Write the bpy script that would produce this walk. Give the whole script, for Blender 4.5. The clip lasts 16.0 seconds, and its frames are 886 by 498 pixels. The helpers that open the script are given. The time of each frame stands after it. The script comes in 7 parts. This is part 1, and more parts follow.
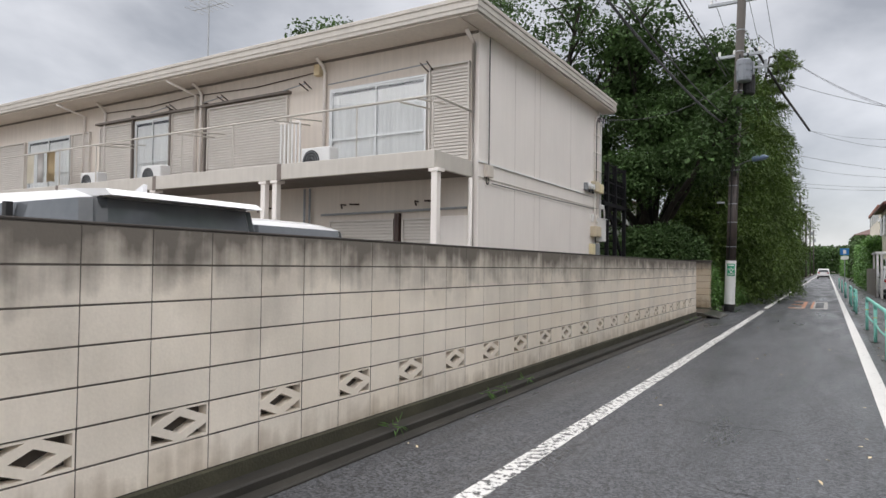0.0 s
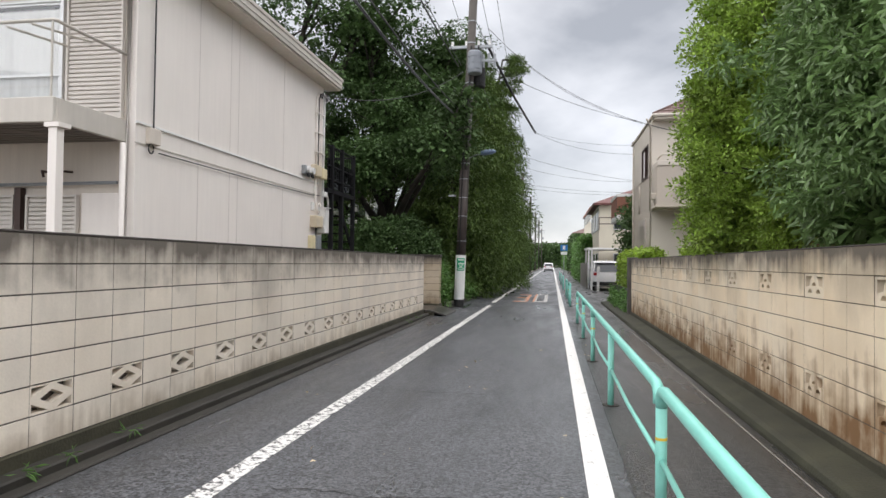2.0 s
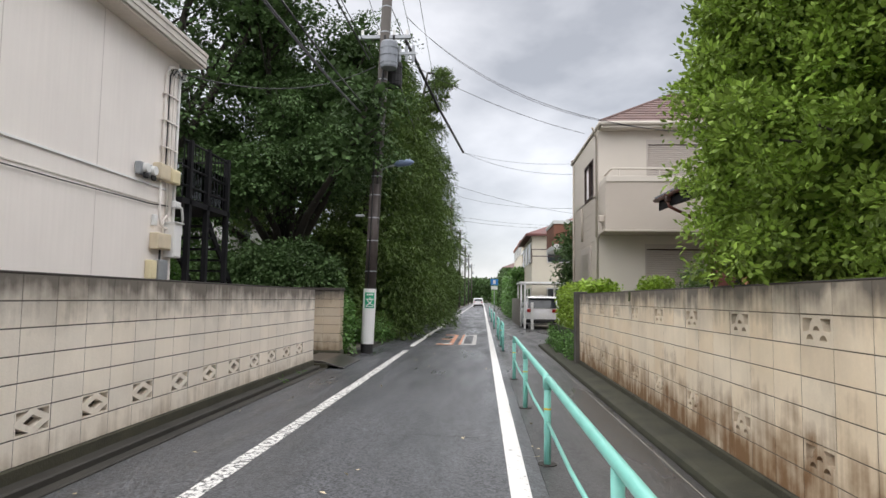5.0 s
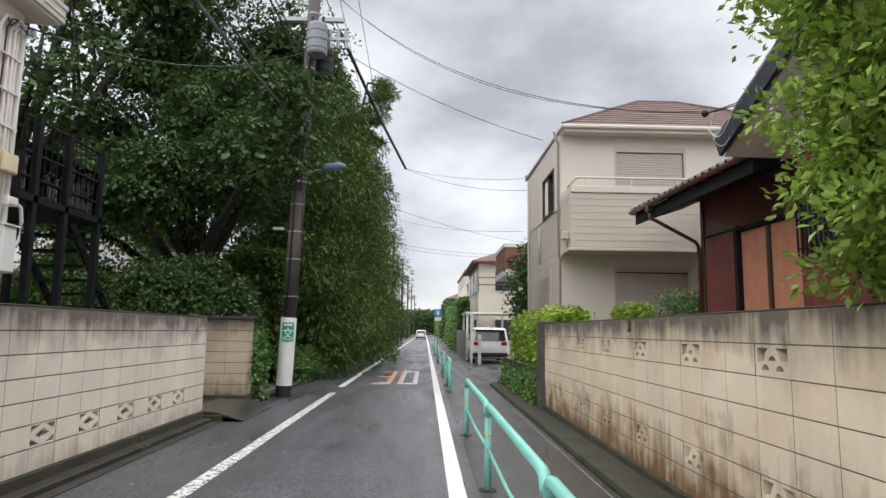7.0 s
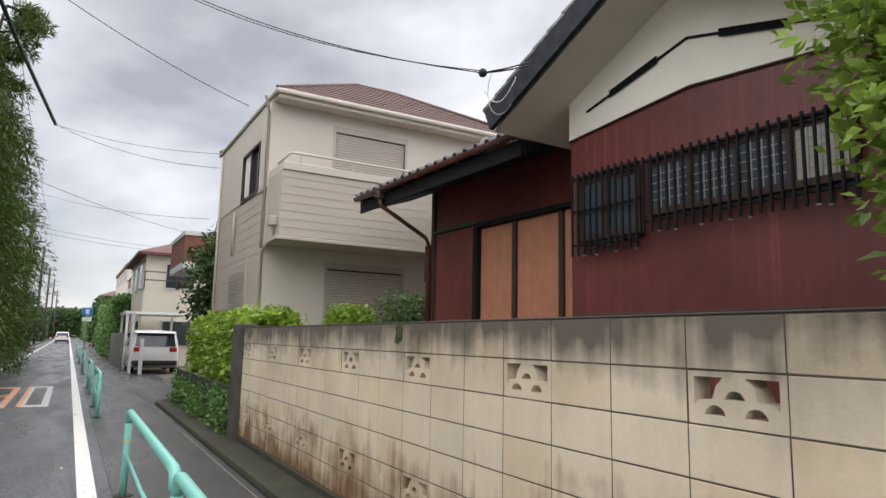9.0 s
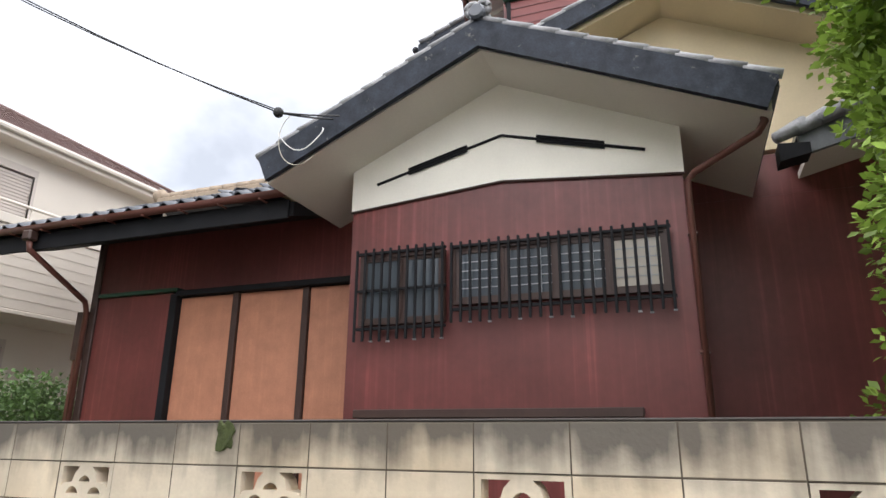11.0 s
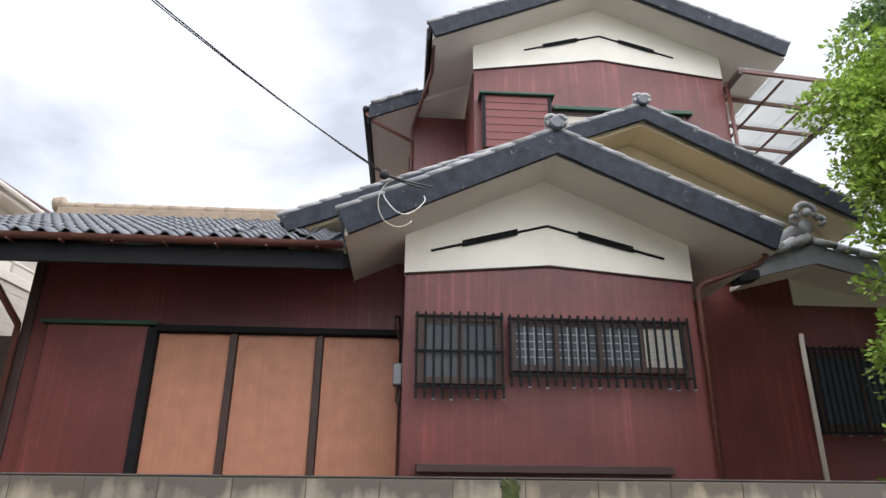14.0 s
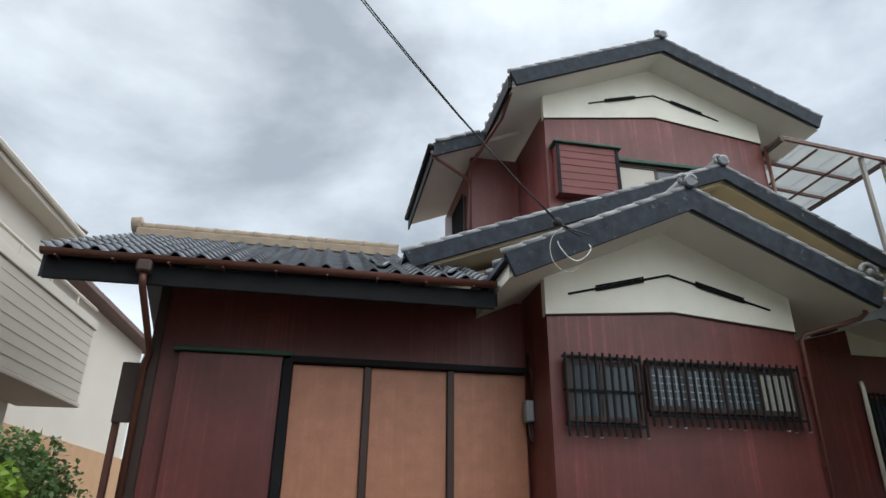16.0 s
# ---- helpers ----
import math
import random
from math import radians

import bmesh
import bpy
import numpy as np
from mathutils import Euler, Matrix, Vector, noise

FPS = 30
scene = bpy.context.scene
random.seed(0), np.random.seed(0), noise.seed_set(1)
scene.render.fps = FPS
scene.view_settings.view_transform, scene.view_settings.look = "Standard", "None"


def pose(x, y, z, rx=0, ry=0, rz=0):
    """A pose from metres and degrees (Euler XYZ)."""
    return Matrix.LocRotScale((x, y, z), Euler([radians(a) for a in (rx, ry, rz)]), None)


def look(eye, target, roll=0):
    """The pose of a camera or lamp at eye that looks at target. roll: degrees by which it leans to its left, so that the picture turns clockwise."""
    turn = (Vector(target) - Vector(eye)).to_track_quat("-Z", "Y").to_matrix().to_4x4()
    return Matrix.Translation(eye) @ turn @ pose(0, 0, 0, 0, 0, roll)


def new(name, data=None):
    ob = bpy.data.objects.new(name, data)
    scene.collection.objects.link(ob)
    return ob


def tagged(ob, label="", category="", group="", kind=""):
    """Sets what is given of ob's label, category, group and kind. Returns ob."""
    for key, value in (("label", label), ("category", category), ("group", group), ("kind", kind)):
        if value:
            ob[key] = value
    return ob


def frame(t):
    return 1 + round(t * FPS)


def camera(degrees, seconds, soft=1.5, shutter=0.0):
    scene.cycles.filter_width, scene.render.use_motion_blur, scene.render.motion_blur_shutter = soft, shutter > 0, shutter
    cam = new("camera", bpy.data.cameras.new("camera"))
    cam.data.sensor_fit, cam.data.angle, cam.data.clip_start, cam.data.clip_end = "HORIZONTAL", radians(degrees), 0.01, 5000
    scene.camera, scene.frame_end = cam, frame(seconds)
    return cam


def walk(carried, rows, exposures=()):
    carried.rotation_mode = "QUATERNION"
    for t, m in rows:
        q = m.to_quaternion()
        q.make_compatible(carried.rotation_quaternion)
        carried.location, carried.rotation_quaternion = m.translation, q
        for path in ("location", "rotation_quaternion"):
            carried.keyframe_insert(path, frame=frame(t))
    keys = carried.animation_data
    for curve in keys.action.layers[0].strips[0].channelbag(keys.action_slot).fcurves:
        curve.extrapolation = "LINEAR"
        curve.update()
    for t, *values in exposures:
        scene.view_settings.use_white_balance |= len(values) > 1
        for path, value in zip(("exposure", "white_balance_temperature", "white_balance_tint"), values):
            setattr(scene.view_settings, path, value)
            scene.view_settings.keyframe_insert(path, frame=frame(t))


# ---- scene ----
cam = camera(69.2, 16.0)
METRES, EYE, TILT, LEAN, TURN = 18.7, 1.395, 0.0, 0.0, 30.9
ROWS = [
    (0.0, 0.0, 0.0, 0.0, -0.02, 1.44, -0.71),
    (0.5, 0.0183, 0.0261, 0.0016, -9.32, 1.18, -0.86),
    (1.0, 0.0405, 0.0515, 0.0013, -14.41, 1.2, -0.77),
    (1.5, 0.0584, 0.079, 0.002, -19.17, 1.19, -0.81),
    (2.0, 0.0759, 0.1049, 0.0012, -21.21, 1.2, -0.72),
    (2.5, 0.0919, 0.1336, 0.0025, -22.17, 1.2, -0.72),
    (3.0, 0.11, 0.1609, 0.0029, -23.95, 1.47, -0.71),
    (3.5, 0.1271, 0.19, 0.0019, -24.85, 1.44, -0.74),
    (4.0, 0.1462, 0.2188, 0.0024, -26.06, 1.9, -0.74),
    (6.5, 0.2377, 0.3789, 0.0013, -30.18, 7.32, -0.81),
    (7.0, 0.2571, 0.4074, 0.0011, -32.46, 7.3, -0.77),
    (7.5, 0.275, 0.438, 0.001, -35.54, 7.39, -0.82),
    (8.0, 0.293, 0.465, 0.0023, -42.39, 7.44, -0.82),
    (8.5, 0.3097, 0.4915, 0.0024, -50.68, 7.7, -0.94),
    (9.0, 0.324, 0.5155, 0.003, -60.92, 8.14, -1.21),
    (9.5, 0.3382, 0.5395, 0.0046, -73.23, 10.69, -1.08),
    (12.0, 0.3512, 0.6757, 0.0049, -106.2, 18.05, -0.65),
    (12.5, 0.3543, 0.7022, 0.0044, -108.7, 18.12, -0.67),
    (13.0, 0.3586, 0.7281, 0.0048, -111.46, 18.42, -0.6),
    (13.5, 0.363, 0.7542, 0.005, -115.95, 18.79, -0.58),
    (14.0, 0.3732, 0.7743, 0.0055, -122.09, 20.75, -0.51),
    (14.5, 0.3829, 0.7992, 0.0076, -130.01, 22.59, -0.56),
    (15.0, 0.3977, 0.8245, 0.0078, -133.32, 23.42, -0.49),
    (15.5, 0.4097, 0.854, 0.0078, -133.41, 23.39, -0.48),
    (16.0, 0.4301, 0.8815, 0.0052, -129.68, 23.37, -0.5),
]
EXPOSE = [(0.0, -0.30, 6400, 12), (0.5, -0.16, 6410, 12), (2.0, -0.05, 6430, 12), (4.0, -0.01, 6430, 12), (7.0, 0.02, 6430, 12), (9.0, -0.08, 6430, 12), (9.5, 0.0, 6430, 12), (12.0, 0.90, 6200, 12), (13.5, 0.80, 6200, 12), (14.0, 0.58, 6200, 12), (14.5, 0.48, 6160, 11), (15.0, 0.36, 6100, 9), (15.5, 0.13, 6020, 6), (16.0, -0.05, 6000, 5)]
walk(cam, [(t, pose(0, 0, EYE, TILT, LEAN, TURN) @ pose(METRES * x, METRES * y, METRES * z, 90 + pitch, roll, yaw)) for t, x, y, z, yaw, pitch, roll in ROWS], EXPOSE)

# ---- world and light ----
world = bpy.data.worlds.new("overcast_sky")
scene.world = world
world.use_nodes = True
wn, wl = world.node_tree.nodes, world.node_tree.links
wn.clear()
w_out = wn.new("ShaderNodeOutputWorld")
w_sky = wn.new("ShaderNodeTexSky")
w_sky.sky_type, w_sky.sun_disc = "NISHITA", False
w_sky.sun_elevation, w_sky.sun_rotation = radians(58), radians(200)
w_bg1 = wn.new("ShaderNodeBackground")
w_bg1.inputs["Strength"].default_value = 0.03
w_tc = wn.new("ShaderNodeTexCoord")
w_map = wn.new("ShaderNodeMapping")
w_map.inputs["Scale"].default_value = (1.3, 1.3, 2.3)
w_map.inputs["Location"].default_value = (0.3, 1.7, 0.2)
w_n1 = wn.new("ShaderNodeTexNoise")
w_n1.inputs["Scale"].default_value, w_n1.inputs["Detail"].default_value, w_n1.inputs["Roughness"].default_value = 1.9, 6, 0.52
w_n1.inputs["Distortion"].default_value = 0.15
w_ramp = wn.new("ShaderNodeValToRGB")
w_ramp.color_ramp.elements[0].position, w_ramp.color_ramp.elements[0].color = 0.36, (0.405, 0.412, 0.422, 1)
w_ramp.color_ramp.elements[1].position, w_ramp.color_ramp.elements[1].color = 0.66, (0.92, 0.92, 0.92, 1)
w_bg2 = wn.new("ShaderNodeBackground")
w_bg2.inputs["Strength"].default_value = 1.08
w_add = wn.new("ShaderNodeAddShader")
wl.new(w_sky.outputs["Color"], w_bg1.inputs["Color"])
wl.new(w_tc.outputs["Generated"], w_map.inputs["Vector"])
wl.new(w_map.outputs["Vector"], w_n1.inputs["Vector"])
wl.new(w_n1.outputs["Fac"], w_ramp.inputs["Fac"])
wl.new(w_ramp.outputs["Color"], w_bg2.inputs["Color"])
wl.new(w_bg1.outputs["Background"], w_add.inputs[0])
wl.new(w_bg2.outputs["Background"], w_add.inputs[1])
wl.new(w_add.outputs["Shader"], w_out.inputs["Surface"])

sun = new("sun", bpy.data.lights.new("sun", "SUN"))
sun.data.energy, sun.data.angle, sun.data.color = 4.6, radians(135), (1.0, 0.975, 0.94)
sun.matrix_world = look((-6, -3, 40), (0, 0, 0))

# ---- materials ----
def mat(name, col, var=0.12, scale=1.5, fine=40.0, rough=0.7, bump=0.15, metal=0.0, streak=0.0, rand=0.0, grain=0.0, island=0.0, leaf=0.0, spec=0.5, bdist=0.004, drip=0.0, flake=0.0):
    """A worn surface: patches, grain, runs of dirt (pleat shading on curtains), pale drips and flaked paint round one
    base colour.
    """
    m = bpy.data.materials.new(name)
    m.use_nodes = True
    n, l = m.node_tree.nodes, m.node_tree.links
    bs = n["Principled BSDF"]
    geo = n.new("ShaderNodeNewGeometry")
    big = n.new("ShaderNodeTexNoise")
    big.inputs["Scale"].default_value, big.inputs["Detail"].default_value = scale, 5
    l.new(geo.outputs["Position"], big.inputs["Vector"])
    small = n.new("ShaderNodeTexNoise")
    small.inputs["Scale"].default_value, small.inputs["Detail"].default_value = fine, 3
    l.new(geo.outputs["Position"], small.inputs["Vector"])
    def mth(op, a, b, c=None):
        k = n.new("ShaderNodeMath")
        k.operation = op
        for i, v in enumerate((a, b) if c is None else (a, b, c)):
            if isinstance(v, (int, float)):
                k.inputs[i].default_value = v
            else:
                l.new(v, k.inputs[i])
        return k.outputs[0]
    v = mth("MULTIPLY_ADD", big.outputs["Fac"], 2 * var * 1.6, 1 - var * 1.6)
    v = mth("MULTIPLY", v, mth("MULTIPLY_ADD", small.outputs["Fac"], 2 * (grain or var * 0.6), 1 - (grain or var * 0.6)))
    if streak:
        mp = n.new("ShaderNodeMapping")
        mp.inputs["Scale"].default_value = (14, 14, 0.8)
        l.new(geo.outputs["Position"], mp.inputs["Vector"])
        st = n.new("ShaderNodeTexNoise")
        st.inputs["Scale"].default_value, st.inputs["Detail"].default_value = 1.0, 4
        l.new(mp.outputs["Vector"], st.inputs["Vector"])
        v = mth("MULTIPLY", v, mth("MULTIPLY_ADD", st.outputs["Fac"], 2 * streak, 1 - streak))
    if drip:
        mp = n.new("ShaderNodeMapping")
        mp.inputs["Scale"].default_value = (24, 24, 0.55)
        l.new(geo.outputs["Position"], mp.inputs["Vector"])
        dr = n.new("ShaderNodeTexNoise")
        dr.inputs["Scale"].default_value, dr.inputs["Detail"].default_value = 1.0, 5
        l.new(mp.outputs["Vector"], dr.inputs["Vector"])
        wet = mth("MULTIPLY", mth("SUBTRACT", dr.outputs["Fac"], 0.52), 5.0)
        wet = mth("MULTIPLY", mth("MINIMUM", mth("MAXIMUM", wet, 0.0), 1.0), mth("MULTIPLY_ADD", big.outputs["Fac"], 3.0, -0.9))
        wet = mth("MINIMUM", mth("MAXIMUM", wet, 0.0), 1.0)
        v = mth("MULTIPLY", v, mth("MULTIPLY_ADD", wet, drip, 1.0))
        l.new(mth("MULTIPLY_ADD", wet, -0.16, rough), bs.inputs["Roughness"])
    if rand:
        oi = n.new("ShaderNodeObjectInfo")
        v = mth("MULTIPLY", v, mth("MULTIPLY_ADD", oi.outputs["Random"], 2 * rand, 1 - rand))
    if island:
        v = mth("MULTIPLY", v, mth("MULTIPLY_ADD", geo.outputs["Random Per Island"], 2 * island, 1 - island))
    mul = n.new("ShaderNodeVectorMath")
    mul.operation = "SCALE"
    mul.inputs[0].default_value = col
    l.new(v, mul.inputs["Scale"])
    l.new(mul.outputs["Vector"], bs.inputs["Base Color"])
    if flake:
        fl = n.new("ShaderNodeTexNoise")
        fl.inputs["Scale"].default_value, fl.inputs["Detail"].default_value, fl.inputs["Roughness"].default_value = 7.0, 8, 0.7
        l.new(geo.outputs["Position"], fl.inputs["Vector"])
        bare = mth("MINIMUM", mth("MAXIMUM", mth("MULTIPLY", mth("SUBTRACT", fl.outputs["Fac"], 0.62), 16.0), 0.0), 1.0)
        fm = n.new("ShaderNodeMix")
        fm.data_type = "RGBA"
        l.new(mth("MULTIPLY", bare, flake), fm.inputs["Factor"])
        l.new(mul.outputs["Vector"], fm.inputs["A"])
        fm.inputs["B"].default_value = (0.20, 0.185, 0.165, 1)
        l.new(fm.outputs["Result"], bs.inputs["Base Color"])
    bs.inputs["Roughness"].default_value, bs.inputs["Metallic"].default_value = rough, metal
    bs.inputs["Specular IOR Level"].default_value = spec
    if bump:
        bp = n.new("ShaderNodeBump")
        bp.inputs["Strength"].default_value, bp.inputs["Distance"].default_value = bump, bdist
        l.new(small.outputs["Fac"], bp.inputs["Height"])
        l.new(bp.outputs["Normal"], bs.inputs["Normal"])
    if leaf:
        tr = n.new("ShaderNodeBsdfTranslucent")
        l.new(mul.outputs["Vector"], tr.inputs["Color"])
        mx = n.new("ShaderNodeMixShader")
        mx.inputs[0].default_value = leaf
        l.new(bs.outputs[0], mx.inputs[1])
        l.new(tr.outputs[0], mx.inputs[2])
        l.new(mx.outputs[0], n["Material Output"].inputs["Surface"])
    return m


def dirty_block(name, col, dark, top, drop, foot, foot_col, foot_z, cover=0.9, tan=1.6, runny=2.6):
    """Painted concrete block with black mould running down from the coping and mud stains over the footing."""
    m = mat(name, col, 0.15, 1.4, 55, 0.85, 0.30, streak=0.06, rand=0.06, grain=0.07)
    n, l = m.node_tree.nodes, m.node_tree.links
    bs = n["Principled BSDF"]
    src = bs.inputs["Base Color"].links[0].from_socket
    geo = n.new("ShaderNodeNewGeometry")
    sep = n.new("ShaderNodeSeparateXYZ")
    l.new(geo.outputs["Position"], sep.inputs[0])
    def noise_of(sc, vec, detail=4):
        mp = n.new("ShaderNodeMapping")
        mp.inputs["Scale"].default_value = vec
        l.new(geo.outputs["Position"], mp.inputs["Vector"])
        t = n.new("ShaderNodeTexNoise")
        t.inputs["Scale"].default_value, t.inputs["Detail"].default_value = sc, detail
        l.new(mp.outputs["Vector"], t.inputs["Vector"])
        return t.outputs["Fac"]
    def mth(op, a, b, clamp=False):
        k = n.new("ShaderNodeMath")
        k.operation, k.use_clamp = op, clamp
        for i, v in enumerate((a, b)):
            if isinstance(v, (int, float)):
                k.inputs[i].default_value = v
            else:
                l.new(v, k.inputs[i])
        return k.outputs[0]
    runs = noise_of(1.0, (13.0, 13.0, 0.9), 5)
    blots = noise_of(3.2, (1, 1, 1.2), 9)
    # run-off from the coping: a solid dark edge with feathered runs below it
    h = mth("ADD", mth("SUBTRACT", sep.outputs["Z"], top), drop * 0.5)
    h = mth("DIVIDE", h, drop * 0.30)
    h = mth("ADD", h, mth("MULTIPLY", mth("SUBTRACT", runs, 0.5), 2.2))
    h = mth("ADD", h, mth("MULTIPLY", mth("SUBTRACT", blots, 0.5), 3.6))
    h = mth("MULTIPLY", mth("ADD", h, 0.7), 0.42, True)
    h = mth("MULTIPLY", h, cover)
    # thin sooty film in patches over the upper courses
    film = mth("ADD", mth("DIVIDE", mth("SUBTRACT", sep.outputs["Z"], top - 0.42), 0.42), mth("MULTIPLY", mth("SUBTRACT", noise_of(1.3, (1, 1, 0.6), 6), 0.5), 5.0))
    film = mth("MULTIPLY", mth("MULTIPLY", film, 0.7, True), 0.52 * cover)
    h = mth("MAXIMUM", h, film)
    # block by block the paint has yellowed or greyed
    oi = n.new("ShaderNodeObjectInfo")
    tone = mth("ADD", mth("MULTIPLY", oi.outputs["Random"], 0.7), mth("MULTIPLY", noise_of(2.0, (1, 1, 1), 3), 0.9))
    tone = mth("MULTIPLY", mth("SUBTRACT", tone, 0.62), tan, True)
    mx0 = n.new("ShaderNodeMix")
    mx0.data_type = "RGBA"
    l.new(tone, mx0.inputs["Factor"])
    l.new(src, mx0.inputs["A"])
    mx0.inputs["B"].default_value = (col[0] * 0.82, col[1] * 0.73, col[2] * 0.60, 1)
    src = mx0.outputs["Result"]
    # splashes over the footing
    f = mth("SUBTRACT", foot_z, sep.outputs["Z"])
    f = mth("DIVIDE", f, foot_z)
    f = mth("ADD", f, mth("MULTIPLY", mth("SUBTRACT", runs, 0.5), runny))
    f = mth("ADD", f, mth("MULTIPLY", mth("SUBTRACT", blots, 0.5), 1.8))
    f = mth("MULTIPLY", f, foot, True)
    mx1 = n.new("ShaderNodeMix")
    mx1.data_type = "RGBA"
    l.new(f, mx1.inputs["Factor"])
    l.new(src, mx1.inputs["A"])
    mx1.inputs["B"].default_value = (*foot_col, 1)
    mx2 = n.new("ShaderNodeMix")
    mx2.data_type = "RGBA"
    l.new(h, mx2.inputs["Factor"])
    l.new(mx1.outputs["Result"], mx2.inputs["A"])
    mx2.inputs["B"].default_value = (*dark, 1)
    l.new(mx2.outputs["Result"], bs.inputs["Base Color"])
    return m


def glass_mat(name, col=(0.05, 0.06, 0.07), rough=0.05):
    m = bpy.data.materials.new(name)
    m.use_nodes = True
    b = m.node_tree.nodes["Principled BSDF"]
    b.inputs["Base Color"].default_value = (*col, 1)
    b.inputs["Roughness"].default_value = rough
    b.inputs["Specular IOR Level"].default_value = 0.6
    return m


def clear_glass(name, tint=(0.95, 0.96, 0.96), mixed=0.93):
    """A thin window pane: mostly clear, with a sharp reflection."""
    m = bpy.data.materials.new(name)
    m.use_nodes = True
    n, l = m.node_tree.nodes, m.node_tree.links
    n.remove(n["Principled BSDF"])
    tr = n.new("ShaderNodeBsdfTransparent")
    tr.inputs["Color"].default_value = (*tint, 1)
    gl = n.new("ShaderNodeBsdfGlossy")
    gl.inputs["Roughness"].default_value = 0.03
    mx = n.new("ShaderNodeMixShader")
    mx.inputs[0].default_value = 1 - mixed
    l.new(tr.outputs[0], mx.inputs[1])
    l.new(gl.outputs[0], mx.inputs[2])
    l.new(mx.outputs[0], n["Material Output"].inputs["Surface"])
    return m


M_BLOCK_L = dirty_block("cream_block", (0.75, 0.68, 0.59), (0.085, 0.072, 0.060), 1.53, 0.50, 0.75, (0.25, 0.18, 0.11), 0.34, 0.9, 0.35, 1.4)
M_BLOCK_R = dirty_block("buff_block", (0.76, 0.655, 0.50), (0.050, 0.044, 0.039), 1.53, 0.40, 1.2, (0.21, 0.115, 0.050), 0.72, 0.88, 1.0, 1.3)
# Gate pillar blocks: stained, with the base browned down for the pillar's shade.
M_BLOCK_P = dirty_block("shaded_stained_block", (0.50, 0.42, 0.32), (0.060, 0.052, 0.045), 1.56, 0.44, 1.0, (0.16, 0.11, 0.065), 0.5, 0.95, 0.8, 1.5)
M_MORTAR = mat("mortar_joint", (0.075, 0.064, 0.055), 0.25, 4, 80, 0.95, 0.2)
M_MORTAR_R = mat("brown_mortar_joint", (0.095, 0.075, 0.055), 0.25, 4, 80, 0.95, 0.2)
M_FOOT = mat("mossy_concrete", (0.046, 0.043, 0.026), 0.45, 3, 50, 0.85, 0.5, bdist=0.01)
M_KERB = mat("wet_kerb_concrete", (0.031, 0.028, 0.023), 0.5, 2, 60, 0.75, 0.4)
M_MOSSK = mat("mossy_kerb_concrete", (0.034, 0.034, 0.019), 0.6, 2.5, 50, 0.8, 0.6, bdist=0.01)
M_CAP = mat("coping_concrete", (0.050, 0.043, 0.038), 0.3, 5, 70, 0.9, 0.4)
M_CONC = mat("grey_concrete", (0.30, 0.28, 0.25), 0.2, 2, 60, 0.85, 0.3, streak=0.2)
M_PIER = mat("mould_stained_concrete", (0.085, 0.078, 0.068), 0.4, 3, 60, 0.85, 0.35, streak=0.35)
M_TURQ = mat("turquoise_paint", (0.23, 0.60, 0.52), 0.10, 6, 90, 0.38, 0.06)
M_RED = mat("dark_red_board", (0.140, 0.037, 0.033), 0.30, 1.4, 14, 0.44, 0.2, streak=0.18, grain=0.16, drip=0.55)
M_PLASTER = mat("white_plaster", (0.85, 0.815, 0.72), 0.07, 2, 60, 0.85, 0.15)
M_SOFFIT = mat("cream_soffit", (0.72, 0.675, 0.60), 0.08, 1.5, 40, 0.8, 0.1)
M_CREAM = mat("cream_board", (0.70, 0.58, 0.38), 0.08, 2, 40, 0.8, 0.1)
M_BARGE = mat("black_painted_timber", (0.027, 0.032, 0.043), 0.6, 8, 60, 0.7, 0.4, streak=0.25, spec=0.25, flake=0.75)
M_BLACK = mat("black_timber", (0.011, 0.011, 0.013), 0.3, 4, 50, 0.7, 0.2, spec=0.2)
M_PANEL = mat("orange_brown_door", (0.46, 0.205, 0.123), 0.15, 6.0, 70, 0.5, 0.15, streak=0.08, grain=0.12, drip=0.12)
M_TRIM = mat("dark_brown_trim", (0.050, 0.026, 0.020), 0.25, 5, 60, 0.5, 0.2)
M_PIPE = mat("brown_pipe", (0.125, 0.046, 0.034), 0.15, 5, 60, 0.4, 0.1)
M_GREEN = mat("green_sheet_cap", (0.016, 0.060, 0.034), 0.3, 8, 60, 0.5, 0.2)
M_TILE = mat("grey_roof_tile", (0.085, 0.092, 0.108), 0.22, 4, 60, 0.27, 0.25, rand=0.22)
M_TILEW = mat("weathered_ridge_tile", (0.24, 0.24, 0.245), 0.45, 7, 50, 0.6, 0.5, rand=0.3)
M_RIDGE = mat("brown_ridge_mortar", (0.30, 0.235, 0.17), 0.25, 6, 50, 0.85, 0.4)
M_ALU = mat("aluminium", (0.62, 0.63, 0.63), 0.05, 6, 80, 0.4, 0.03, metal=0.6)
M_GLASS = glass_mat("dark_glass", (0.035, 0.042, 0.048))
M_CLEAR = clear_glass("clear_pane")
# Vertical streaks in the curtain colour stand in for the shading of its pleats.
M_CURTAIN = mat("pale_curtain", (0.80, 0.79, 0.78), 0.06, 3, 40, 0.9, 0.1, streak=0.30)
M_DARKROOM = mat("dark_room", (0.03, 0.03, 0.032), 0.2, 2, 20, 0.95, 0.0)
M_APT = mat("pale_pinkish_render", (0.86, 0.81, 0.765), 0.05, 0.8, 60, 0.8, 0.15, streak=0.05)
M_APT2 = mat("taupe_metal_fascia", (0.56, 0.525, 0.475), 0.10, 2, 60, 0.6, 0.1, streak=0.1)
# Buff; darker than the end wall, with the facade's shade in the colour.
M_FACADE = mat("shaded_buff_render", (0.70, 0.635, 0.565), 0.08, 0.9, 60, 0.85, 0.15, streak=0.12)
